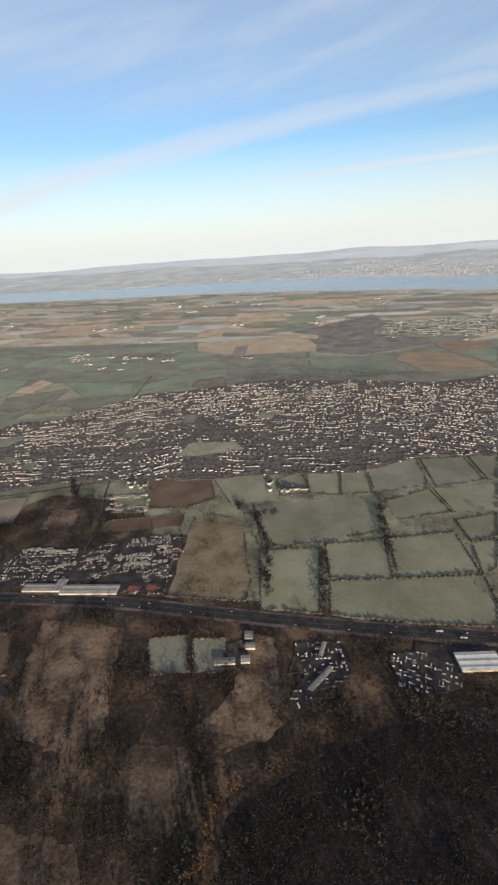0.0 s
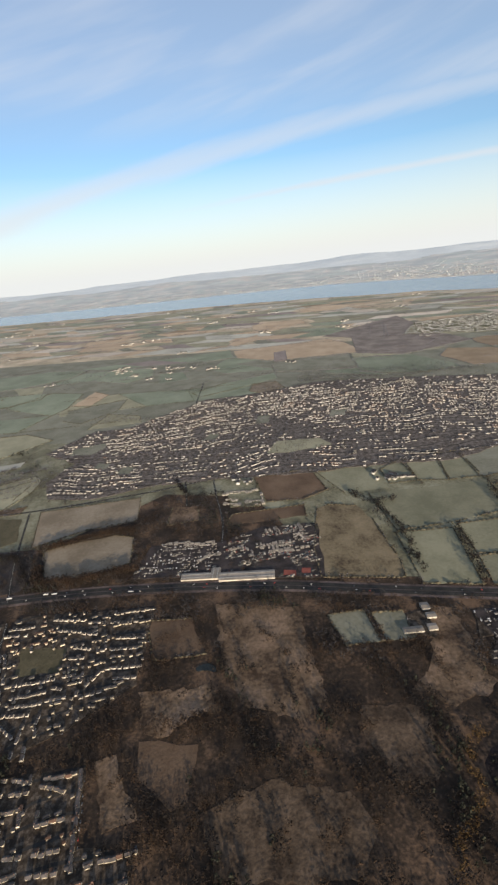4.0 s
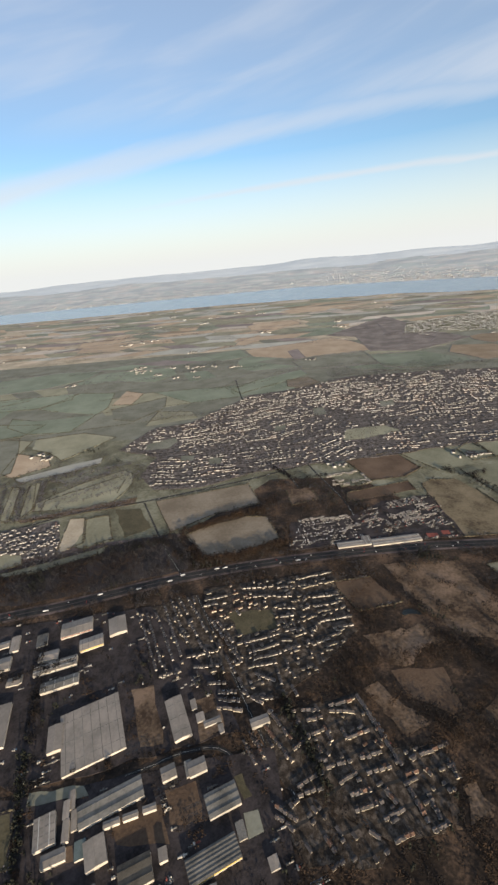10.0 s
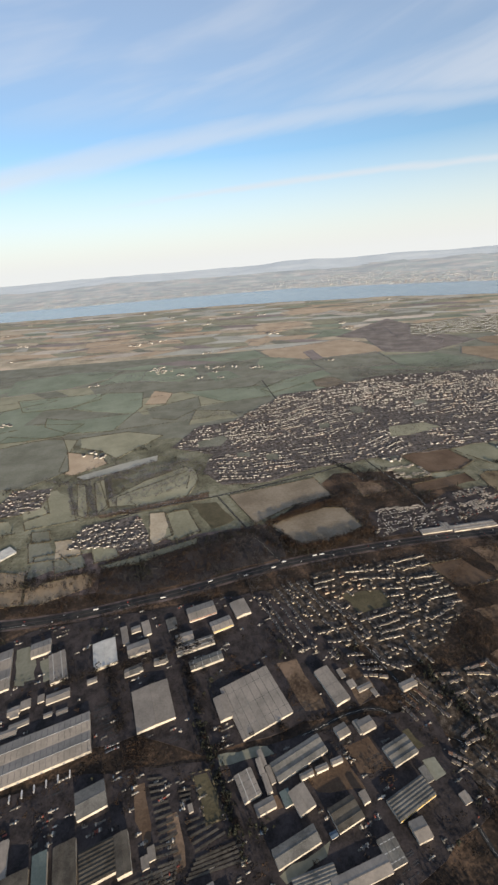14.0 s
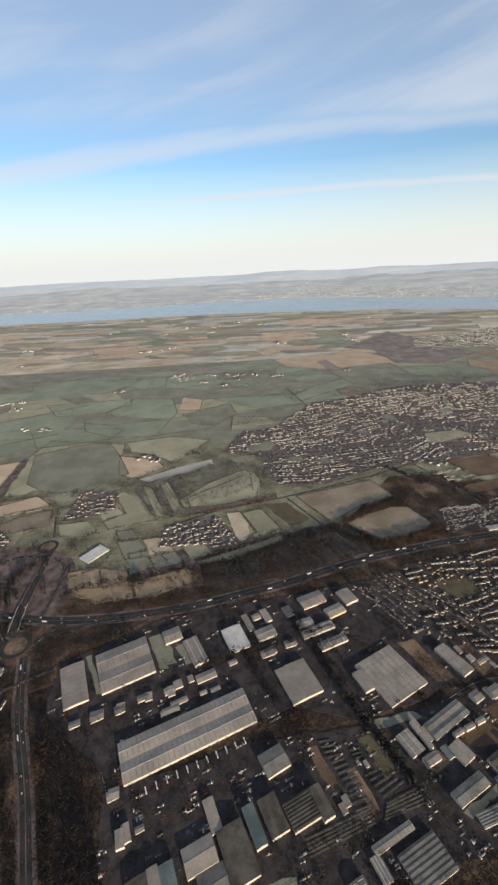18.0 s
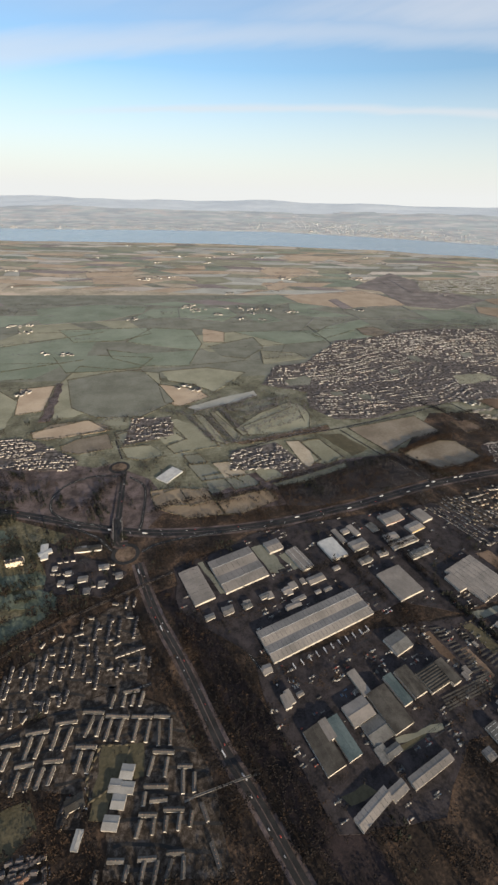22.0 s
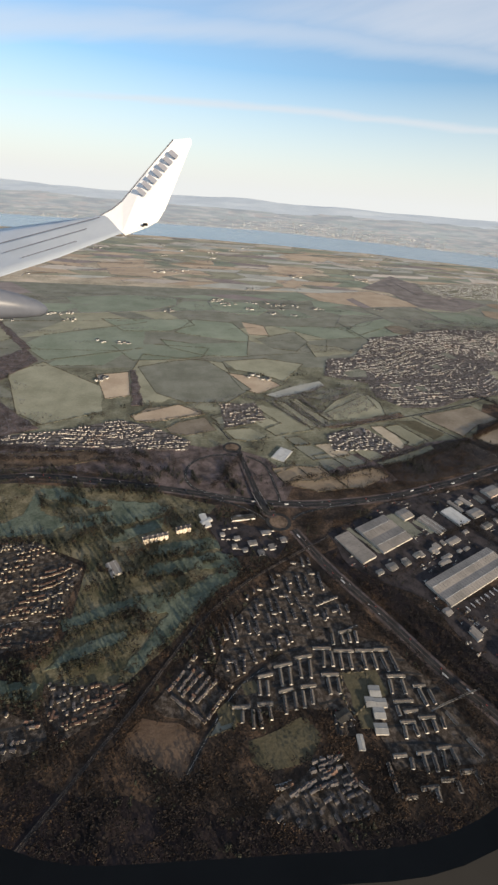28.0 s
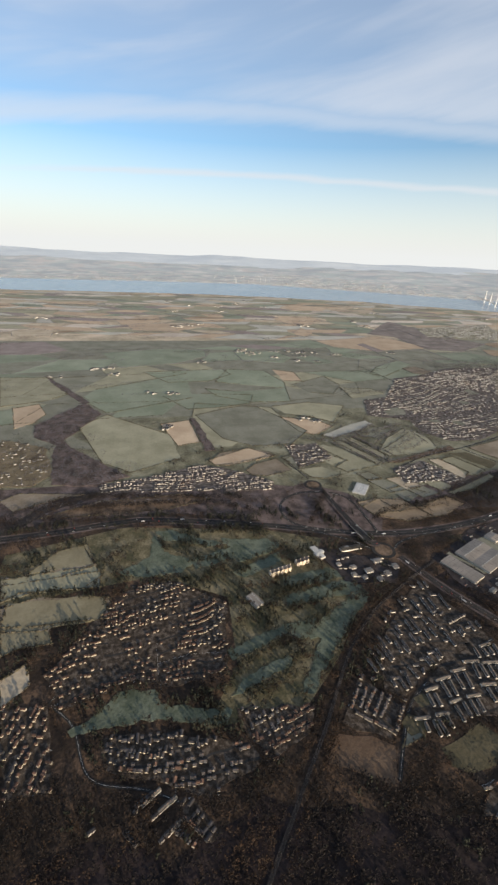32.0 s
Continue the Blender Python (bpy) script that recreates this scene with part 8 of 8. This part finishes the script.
tree_kinds = [tree_kind(1, "bare", "bare brown winter tree beside the road"), tree_kind(2, "russet", "rust-brown tree holding dead leaves"), tree_kind(3, "bare", "bare brown winter tree beside the road")]
tree_rng = random.Random(44)
for line, count in ((((-455, 44), (-428, -20), (-404, -70)), 34), (((-470, 30), (-446, -12), (-424, -60)), 26), (((-600, 52), (-560, 40), (-520, 40)), 18), (((-300, 18), (-260, 26), (-224, 33)), 14), (((-313, 60), (-298, 16), (-286, -8)), 16)):
    for i in range(count):
        u = tree_rng.random() * (len(line) - 1)
        k = int(u)
        f = u - k
        x, y = line[k][0] + (line[k + 1][0] - line[k][0]) * f, line[k][1] + (line[k + 1][1] - line[k][1]) * f
        copy_thing(tree_rng.choice(tree_kinds), pose(x + tree_rng.uniform(-1, 1), y + tree_rng.uniform(-1, 1), 0.0, 0, 0, tree_rng.uniform(0, 360)) @ Matrix.Scale(tree_rng.uniform(0.6, 1.05), 4))
for k in tree_kinds:
    hide_kind(k)

# trees in gardens
gard = []
for name in ESTATES:
    poly = ESTATES[name][3]
    xs, ys = [p[0] for p in poly], [p[1] for p in poly]
    n = int((max(xs) - min(xs)) * (max(ys) - min(ys)) / (16 if name[0] in "GE" else 19))
    p = np.stack([nprng.uniform(min(xs), max(xs), n), nprng.uniform(min(ys), max(ys), n)], -1)
    gard.append(p[inside(p[:, 0], p[:, 1], poly)])
gard = np.concatenate(gard)
v, t, i = crowns(gard, nprng.uniform(0.7, 1.5, len(gard)), False, 7)
tri_object("garden_trees", v, t, ["bare", "bark"], i, "small bare trees and shrubs in gardens", "trees")

# low scrub along the ragged edges of the rough grazing
scrub = []
for pts in ROUGH:
    for (x0, y0), (x1, y1) in zip(pts, pts[1:] + pts[:1]):
        n = int(math.hypot(x1 - x0, y1 - y0) * 3.2) + 1
        f = nprng.random(n)
        scrub.append(np.stack([x0 + (x1 - x0) * f + nprng.normal(size=n) * 1.5, y0 + (y1 - y0) * f + nprng.normal(size=n) * 1.5], -1))
scrub = np.concatenate(scrub)
scrub = scrub[field_noise(scrub, 6.0, 12.0) > -0.25]
v, t, i = crowns(scrub, nprng.uniform(0.35, 1.1, len(scrub)), False, 6)
tri_object("field_scrub", v, t, ["russet", "bark"], i, "low brown scrub along edges of rough grazing", "scrub")

# trees between the quarters of the town
n = 26000
p = np.stack([nprng.uniform(-360, 216, n), nprng.uniform(234, 546, n)], -1)
p = p[inside(p[:, 0], p[:, 1], TOWN)]
for name in ESTATES:
    if name[0] == "T" and name != "Tz":
        p = p[~inside(p[:, 0], p[:, 1], ESTATES[name][3])]
p = p[field_noise(p, 22.0, 8.0) > -0.12]
v, t, i = crowns(p, nprng.uniform(1.2, 2.4, len(p)), False, 5)
tri_object("town_trees", v, t, ["greywood", "bark"], i, "dark bare trees between the quarters of the town", "trees")

# hedges with hedgerow trees along the fields
hedge, lone = [], []
rng = random.Random(31)
for kind, pts in EDGES:
    if kind in ("fairway", "pitch") or kind == "plough" and pts[0][1] < 60:
        continue
    for (x0, y0), (x1, y1) in zip(pts, pts[1:] + pts[:1]):
        L = math.hypot(x1 - x0, y1 - y0)
        if rng.random() < 0.12:
            continue
        a = math.atan2(y1 - y0, x1 - x0)
        s = 0.0
        while s < L:
            k = rng.uniform(2.0, 3.6)
            if rng.random() < 0.93:
                hedge.append((x0 + (x1 - x0) * min(1, (s + k / 2) / L), y0 + (y1 - y0) * min(1, (s + k / 2) / L), a, k * 0.62, rng.uniform(0.4, 0.75), rng.uniform(0.5, 1.2)))
            if rng.random() < (0.16 if y0 < 330 else 0.06):
                lone.append((x0 + (x1 - x0) * s / L, y0 + (y1 - y0) * s / L))
            s += k


def far_ok(cx, cy):
    bank = np.interp(cx, [p[0] for p in NEAR_BANK], [p[1] for p in NEAR_BANK])
    if cy > bank - 45:
        return False
    for name in ESTATES:
        if bool(inside(np.array([cx]), np.array([cy]), ESTATES[name][3])[0]):
            return False
    if cy < 345 and -520 < cx or bool(inside(np.array([cx]), np.array([cy]), TOWN)[0]):
        return False
    return cy > 215 or cx < -760


rng = random.Random(12)
farm_places, copse_places = [], []
for number, quad in enumerate(FAR_FIELDS):
    cx, cy = sum(p[0] for p in quad) / 4, sum(p[1] for p in quad) / 4
    if not far_ok(cx, cy) or any(bool(inside(np.array([cx]), np.array([cy]), pts)[0]) for kind, pts in EDGES):
        continue
    if rng.random() < (0.04 if cy > 900 else 0.07):
        copse_places.append((cx, cy, rng.uniform(14, 34)))
    if rng.random() < 0.08:
        farm_places.append((quad[0][0] + 6, quad[0][1] + 6))
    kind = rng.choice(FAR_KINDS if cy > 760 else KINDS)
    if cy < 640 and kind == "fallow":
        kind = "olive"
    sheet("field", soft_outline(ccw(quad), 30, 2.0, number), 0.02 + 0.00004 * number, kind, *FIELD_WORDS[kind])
    big = cy > 900
    for (x0, y0), (x1, y1) in zip(quad[:3], quad[1:]):
        L = math.hypot(x1 - x0, y1 - y0)
        if rng.random() < (0.62 if cy > 1250 else 0.35 if big else 0.4) or not far_ok((x0 + x1) / 2, (y0 + y1) / 2):
            continue
        a = math.atan2(y1 - y0, x1 - x0)
        n = max(1, int(L / (9 if big else 5)))
        for i in range(n):
            if rng.random() < 0.85:
                f = (i + 0.5) / n
                hedge.append((x0 + (x1 - x0) * f, y0 + (y1 - y0) * f, a, L / n * 0.62, rng.uniform(0.35, 0.7) * (1.5 if big else 1.0), rng.uniform(0.3, 0.7) * (1.4 if big else 1.0)))
            if rng.random() < (0.08 if cy > 1250 else 0.2 if big else 0.12):
                lone.append((x0 + (x1 - x0) * f, y0 + (y1 - y0) * f))
r = np.array(hedge)
octa = np.array([(1, 0, 0.4), (-1, 0, 0.4), (0, 1, 0.3), (0, -1, 0.3), (0.1, 0, 1), (0, 0, -0.1)], float)
ot = np.array([(0, 2, 4), (2, 1, 4), (1, 3, 4), (3, 0, 4), (2, 0, 5), (1, 2, 5), (3, 1, 5), (0, 3, 5)])
o = octa[None] * (1 + nprng.uniform(-0.25, 0.25, (len(r), 6, 3)))
x, y = o[..., 0] * r[:, 3:4], o[..., 1] * r[:, 4:5]
c, s = np.cos(r[:, 2])[:, None], np.sin(r[:, 2])[:, None]
hv = np.stack([r[:, 0:1] + c * x - s * y, r[:, 1:2] + s * x + c * y, o[..., 2] * r[:, 5:6]], -1).reshape(-1, 3)
ht = (ot[None] + (np.arange(len(r)) * 6)[:, None, None]).reshape(-1, 3)
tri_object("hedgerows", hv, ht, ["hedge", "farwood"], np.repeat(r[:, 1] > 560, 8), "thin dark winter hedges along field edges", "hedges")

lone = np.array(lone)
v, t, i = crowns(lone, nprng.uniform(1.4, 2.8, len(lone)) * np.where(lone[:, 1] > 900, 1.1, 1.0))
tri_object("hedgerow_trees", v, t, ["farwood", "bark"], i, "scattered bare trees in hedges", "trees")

# woods with an outline of their own
WOODS = [
    [(-729, 301), (-707, 271), (-657, 212), (-685, 200), (-722, 208), (-731, 275)],
    [(-762, 344), (-716, 415), (-692, 371), (-708, 337), (-730, 288), (-756, 312)],
    [(-787, 547), (-745, 479), (-709, 414), (-717, 409), (-761, 486)],
    [(-589, 344), (-582, 343), (-572, 253), (-583, 252), (-585, 295)],
]
for pts in WOODS:
    LEVEL[0] += 0.0015
    sheet("wood_floor", soft_outline(ccw(pts), 6.0, 1.5, len(pts)), LEVEL[0], "verge", "brown leaf litter under bare trees", "wood floor")
    xs, ys = [p[0] for p in pts], [p[1] for p in pts]
    n = int((max(xs) - min(xs)) * (max(ys) - min(ys)) * 0.3)
    p = np.stack([nprng.uniform(min(xs), max(xs), n), nprng.uniform(min(ys), max(ys), n)], -1)
    p = p[inside(p[:, 0], p[:, 1], pts)]
    p = p[field_noise(p, 9.0, 3.0) > -0.2]
    v, t, i = crowns(p, nprng.uniform(1.6, 3.0, len(p)), False, 6)
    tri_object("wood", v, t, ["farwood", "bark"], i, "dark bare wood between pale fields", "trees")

# copses and the wooded policies north of the motorway
cop = []
for x, y, radius in copse_places + [(-335, 275, 30), (-372, 262, 24), (-720, 235, 40), (-745, 270, 35), (-700, 300, 12), (-160, 395, 16), (-30, 560, 60), (60, 560, 50), (-330, 420, 22), (-420, 300, 16), (-520, 620, 24), (-300, 690, 26)]:
    n = int(radius * radius * 0.32)
    a, q = nprng.random(n) * 6.283, np.sqrt(nprng.random(n)) * radius
    q *= 1 + 0.35 * np.sin(3 * a + x)
    cop.append(np.stack([x + 1.5 * q * np.cos(a), y + 0.8 * q * np.sin(a)], -1))
LONG_COPSES = [(-720, 719, 30), (-661, 716, 22), (-543, 696, 34), (-707, 484, 26), (-652, 495, 20), (-638, 442, 18), (-586, 506, 18), (-492, 578, 22), (-429, 609, 26), (-380, 619, 30),
               (-340, 650, 34), (-330, 590, 30), (-260, 527, 30), (-124, 515, 40), (-285, 416, 24), (-60, 545, 44), (100, 556, 40), (-180, 590, 26), (-230, 640, 30)]
copse_rng = random.Random(61)
for k in range(80):
    x, y = copse_rng.uniform(-1100, 900), copse_rng.uniform(760, 1450)
    if far_ok(x, y):
        LONG_COPSES.append((x, y, copse_rng.uniform(14, 46) * (0.7 + y / 2600)))
for x, y, radius in LONG_COPSES:
    n = int(radius * radius * 0.13)
    a, q = nprng.random(n) * 6.283, np.sqrt(nprng.random(n)) * radius
    q *= 1 + 0.3 * np.sin(2 * a + y)
    cop.append(np.stack([x + 1.5 * q * np.cos(a), y + 0.22 * q * np.sin(a) + 0.05 * q * np.cos(a)], -1))
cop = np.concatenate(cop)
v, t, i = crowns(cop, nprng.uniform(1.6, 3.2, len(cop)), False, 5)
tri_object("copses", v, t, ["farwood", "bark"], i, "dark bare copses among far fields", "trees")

# farmsteads among the far fields
rows = []
rng = random.Random(8)
FARMS = farm_places + [(-715, 576), (-700, 579), (-688, 581), (-446, 691), (-432, 680), (-420, 676), (-380, 688), (-350, 690), (-335, 672), (-318, 676), (-300, 669), (-627, 445), (-552, 974), (-520, 990), (-485, 1005), (-390, 640), (-360, 610), (-320, 600), (-445, 325), (-440, 318), (-615, 320), (-430, 660), (-330, 640), (-255, 660), (-600, 440), (-120, 660), (-140, 255), (-30, 262), (-20, 256)]
for x, y in FARMS:
    a = rng.uniform(0, 3.1)
    for k in range(rng.randint(3, 8)):
        s = 0.9 if y < 900 else 1.4
        rows.append((x + rng.uniform(-11, 11) * s, y + rng.uniform(-7, 7) * s, 0.02, a + rng.choice((0, math.pi / 2)), rng.uniform(2.5, 8) * s, rng.uniform(1.8, 3.5) * s, rng.uniform(1.2, 1.8) * s, 0.7 * s))
v, t, i = gables(rows)
tri_object("farmsteads", v, t, ["townwall", "slate"], i, "small pale farm buildings scattered over fields", "farm buildings")

# towns on the far shore
rows = []
for k in range(1500):
    u = rng.random()
    x = rng.gauss(600, 320) if u < 0.6 else rng.uniform(-1600, 1500)
    b = float(np.interp(x, [p[0] for p in FAR_BANK], [p[1] for p in FAR_BANK]))
    d = 20 + abs(rng.gauss(0, 520)) if u < 0.6 else 15 + abs(rng.gauss(0, 120))
    s = rng.uniform(3, 8) if rng.random() < 0.95 else rng.uniform(14, 26)
    rows.append((x, b + d, far_height(x, b + d, b) - 1.5, rng.uniform(-0.2, 0.2), s, s * 0.5, rng.uniform(2.2, 3.6), 1.0))
v, t, i = gables(rows)
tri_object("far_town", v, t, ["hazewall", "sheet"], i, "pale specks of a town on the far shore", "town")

# road bridge with white pylons across the river
crossing = thing("river_bridge", "distant white cable-stayed bridge across the river", "bridge", pose(960, 1580, 0, 0, 0, 60))
part("deck", box_mesh("deck", 700, 5, 2, "clad", 0.0, 12), crossing, "long thin deck")
for k in (-110, 0, 110):
    bm = bmesh.new()
    bmesh.ops.create_cone(bm, segments=6, radius1=2.6, radius2=1.2, depth=52, cap_ends=True, matrix=Matrix.Translation((0, 0, 26)))
    me = bpy.data.meshes.new("pylon")
    bm.to_mesh(me)
    bm.free()
    me.materials.append(M["white_paint"])
    py = part("pylon", me, crossing, "tall white pylon", pose(k, 0, 0))
    for s in (-1, 1):
        for q in (16, 32, 48):
            L = math.hypot(q, 36)
            part("stay_cable", box_mesh("stay_cable", L, 0.25, 0.25, "clad"), py, "", pose(s * q / 2, 0, 31, 0, s * math.degrees(math.atan2(36, q)), 0))

# ---- the airliner's wing and cabin window, placed and shaped to fit the camera's view at 28 s ----
VIEW_AT_28 = aim(-553.03, -118.52, 185.38, -13.584, -31.323, 4.963)


def solid(name, mat, parent, front, backward, label="", smooth=False):
    """A closed plate between two outlines of the same length, thickened away from the eye."""
    n = len(front)
    off = Vector(backward)
    v = [Vector(p) for p in front] + [Vector(p) + off for p in front]
    f = [tuple(range(n)), tuple(range(2 * n - 1, n - 1, -1))] + [(i, i + n, (i + 1) % n + n, (i + 1) % n) for i in range(n)]
    return part(name, mesh_of(name, v, f, [mat], smooth=False), parent, label)


def lofted(name, mat, parent, one, two, thick, label=""):
    """A cambered surface between a leading and a trailing line, closed below."""
    v, f = [], []
    k = 6
    for a, b in zip(one, two):
        a, b = Vector(a), Vector(b)
        for i in range(k + 1):
            t = i / k
            bulge = math.sin(math.pi * min(1, t * 1.25) ** 0.7) * 0.5 if t < 0.8 else 0.0
            v.append(a.lerp(b, t) + Vector((0, 1, 0)) * thick * bulge)
        for i in range(k + 1):
            t = i / k
            v.append(a.lerp(b, t) - Vector((0, 1, 0)) * thick * math.sin(math.pi * t) - Vector((0, 0.002, 0)))
    m = 2 * (k + 1)
    for j in range(len(one) - 1):
        for i in range(k):
            p = j * m + i
            f += [(p, p + 1, p + m + 1, p + m), (p + k + 1, p + m + k + 1, p + m + k + 2, p + k + 2)]
        p = j * m
        f += [(p, p + m, p + m + k + 1, p + k + 1), (p + k, p + 2 * k + 1, p + m + 2 * k + 1, p + m + k)]
    return part(name, mesh_of(name, v, f, [mat], smooth=True), parent, label)


wing = thing("airliner", "grey airliner wing with white winglet seen past the cabin window", "aircraft", VIEW_AT_28)
LEADING = [(-4.6, 1.721, -3.9), (-3.162, 1.726, -3.6), (-2.024, 1.739, -3.35), (-1.518, 1.745, -3.25), (-1.141, 1.751, -3.18)]
TRAILING = [(-2.89, 0.483, -2.45), (-2.283, 0.798, -2.6), (-1.692, 1.128, -2.8), (-1.36, 1.308, -2.92), (-0.936, 1.554, -3.05)]
lofted("wing_panel", "wing_paint", wing, LEADING, TRAILING, 0.05, "grey painted upper skin")
WINGLET_FRONT = [(-1.141, 1.751, -3.18), (-1.043, 1.788, -3.16), (-0.967, 1.843, -3.15), (-0.765, 2.06, -3.12), (-0.565, 2.276, -3.1)]
WINGLET_BACK = [(-0.936, 1.554, -3.05), (-0.777, 1.613, -3.05), (-0.694, 1.659, -3.05), (-0.639, 1.751, -3.05), (-0.443, 2.274, -3.08)]
winglet = solid("winglet", "white_paint", wing, WINGLET_FRONT + WINGLET_BACK[::-1], (0.012, -0.004, -0.035), "white upturned winglet")
edge = solid("leading_edge", "fairing", wing, [tuple(Vector(p) + Vector((-0.011, 0.004, 0))) for p in WINGLET_FRONT] + WINGLET_FRONT[::-1], (0.0, 0.0, -0.03), "bare metal leading edge")
for name, (a, b) in (("panel_gap", [(-2.435, 1.239, -3.0), (-1.119, 1.66, -3.12)]), ("spoiler_gap", [(-1.753, 1.325, -2.97), (-1.201, 1.553, -3.08)]), ("flap_gap", [(-1.582, 1.258, -2.9), (-1.242, 1.422, -3.0)])):
    a, b = Vector(a), Vector(b)
    up = Vector((0, 0.0035, 0))
    lift = Vector((0, 0.03, 0.03))
    solid(name, "fairing", wing, [a + lift, b + lift, b + lift + up, a + lift + up], (0, -0.002, -0.004), "thin dark gap")
# lettering stands as plain bars
lean = math.degrees(math.atan2(288 - 136, 618 - 487))
for p in [(-0.799, 1.862, -3.06), (-0.759, 1.908, -3.06), (-0.72, 1.954, -3.06), (-0.68, 2.0, -3.06), (-0.641, 2.046, -3.06), (-0.601, 2.092, -3.06), (-0.561, 2.138, -3.06)]:
    part("letter_bar", box_mesh("letter_bar", 0.034, 0.075, 0.004, "navy", 0.0, 0.0), winglet, "dark grey lettering bar", Matrix.Translation(p) @ pose(0, 0, 0, 0, 0, lean))
POD = [((-2.189, 0.687, -1.9), 0.195), ((-1.844, 0.737, -2.1), 0.138), ((-1.39, 0.775, -2.3), 0.082), ((-1.291, 0.779, -2.35), 0.064), ((-1.221, 0.779, -2.39), 0.044), ((-1.192, 0.781, -2.41), 0.023), ((-1.182, 0.782, -2.42), 0.002)]
pv = [Vector(c) + Vector((0, r * math.cos(radians(30 * k)), 1.2 * r * math.sin(radians(30 * k)))) for c, r in POD for k in range(12)]
pf = [(12 * s + k, 12 * s + (k + 1) % 12, 12 * s + 12 + (k + 1) % 12, 12 * s + 12 + k) for s in range(len(POD) - 1) for k in range(12)]
part("flap_fairing", mesh_of("flap_fairing", pv, pf + [tuple(range(12))[::-1], tuple(range(12 * len(POD) - 12, 12 * len(POD)))], ["fairing"], smooth=True), wing, "smooth grey flap track fairing")
part("light_housing", box_mesh("light_housing", 0.035, 0.016, 0.02, "rubber", 0.004), wing, "", Matrix.Translation((-0.76, 1.598, -3.03)))

# oval cabin window: black seal and grey lining round the pane, cabin shade put into the lining's colour
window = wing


def rounded(w, up, down, r, n=10):
    out = []
    for cx, cy, a0 in ((w - r, up - r, 0), (-w + r, up - r, 90), (-w + r, down + r, 180), (w - r, down + r, 270)):
        for i in range(n + 1):
            a = radians(a0 + 90 * i / n)
            out.append((cx + r * math.cos(a), cy + r * math.sin(a)))
    return out


def ring(name, mat, inner, outer, z0, z1, label):
    n = len(inner)
    v = [(x, y, z0) for x, y in inner] + [(x, y, z1) for x, y in outer] + [(x, y, z1 - 0.004) for x, y in outer] + [(x, y, z0 - 0.004) for x, y in inner]
    f = []
    for i in range(n):
        j = (i + 1) % n
        f += [(i, j, n + j, n + i), (n + i, n + j, 2 * n + j, 2 * n + i), (2 * n + i, 2 * n + j, 3 * n + j, 3 * n + i), (3 * n + i, 3 * n + j, j, i)]
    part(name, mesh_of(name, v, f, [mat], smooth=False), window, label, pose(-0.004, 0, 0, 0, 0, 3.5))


ring("window_seal", "rubber", rounded(0.047, 0.078, -0.0545, 0.029), rounded(0.053, 0.084, -0.0605, 0.033), -0.050, -0.049, "soft black rubber seal")
ring("window_lining", "trim", rounded(0.0532, 0.0842, -0.0607, 0.033), rounded(0.068, 0.098, -0.076, 0.042), -0.049, -0.045, "moulded plastic lining, grey darkened for cabin shade")
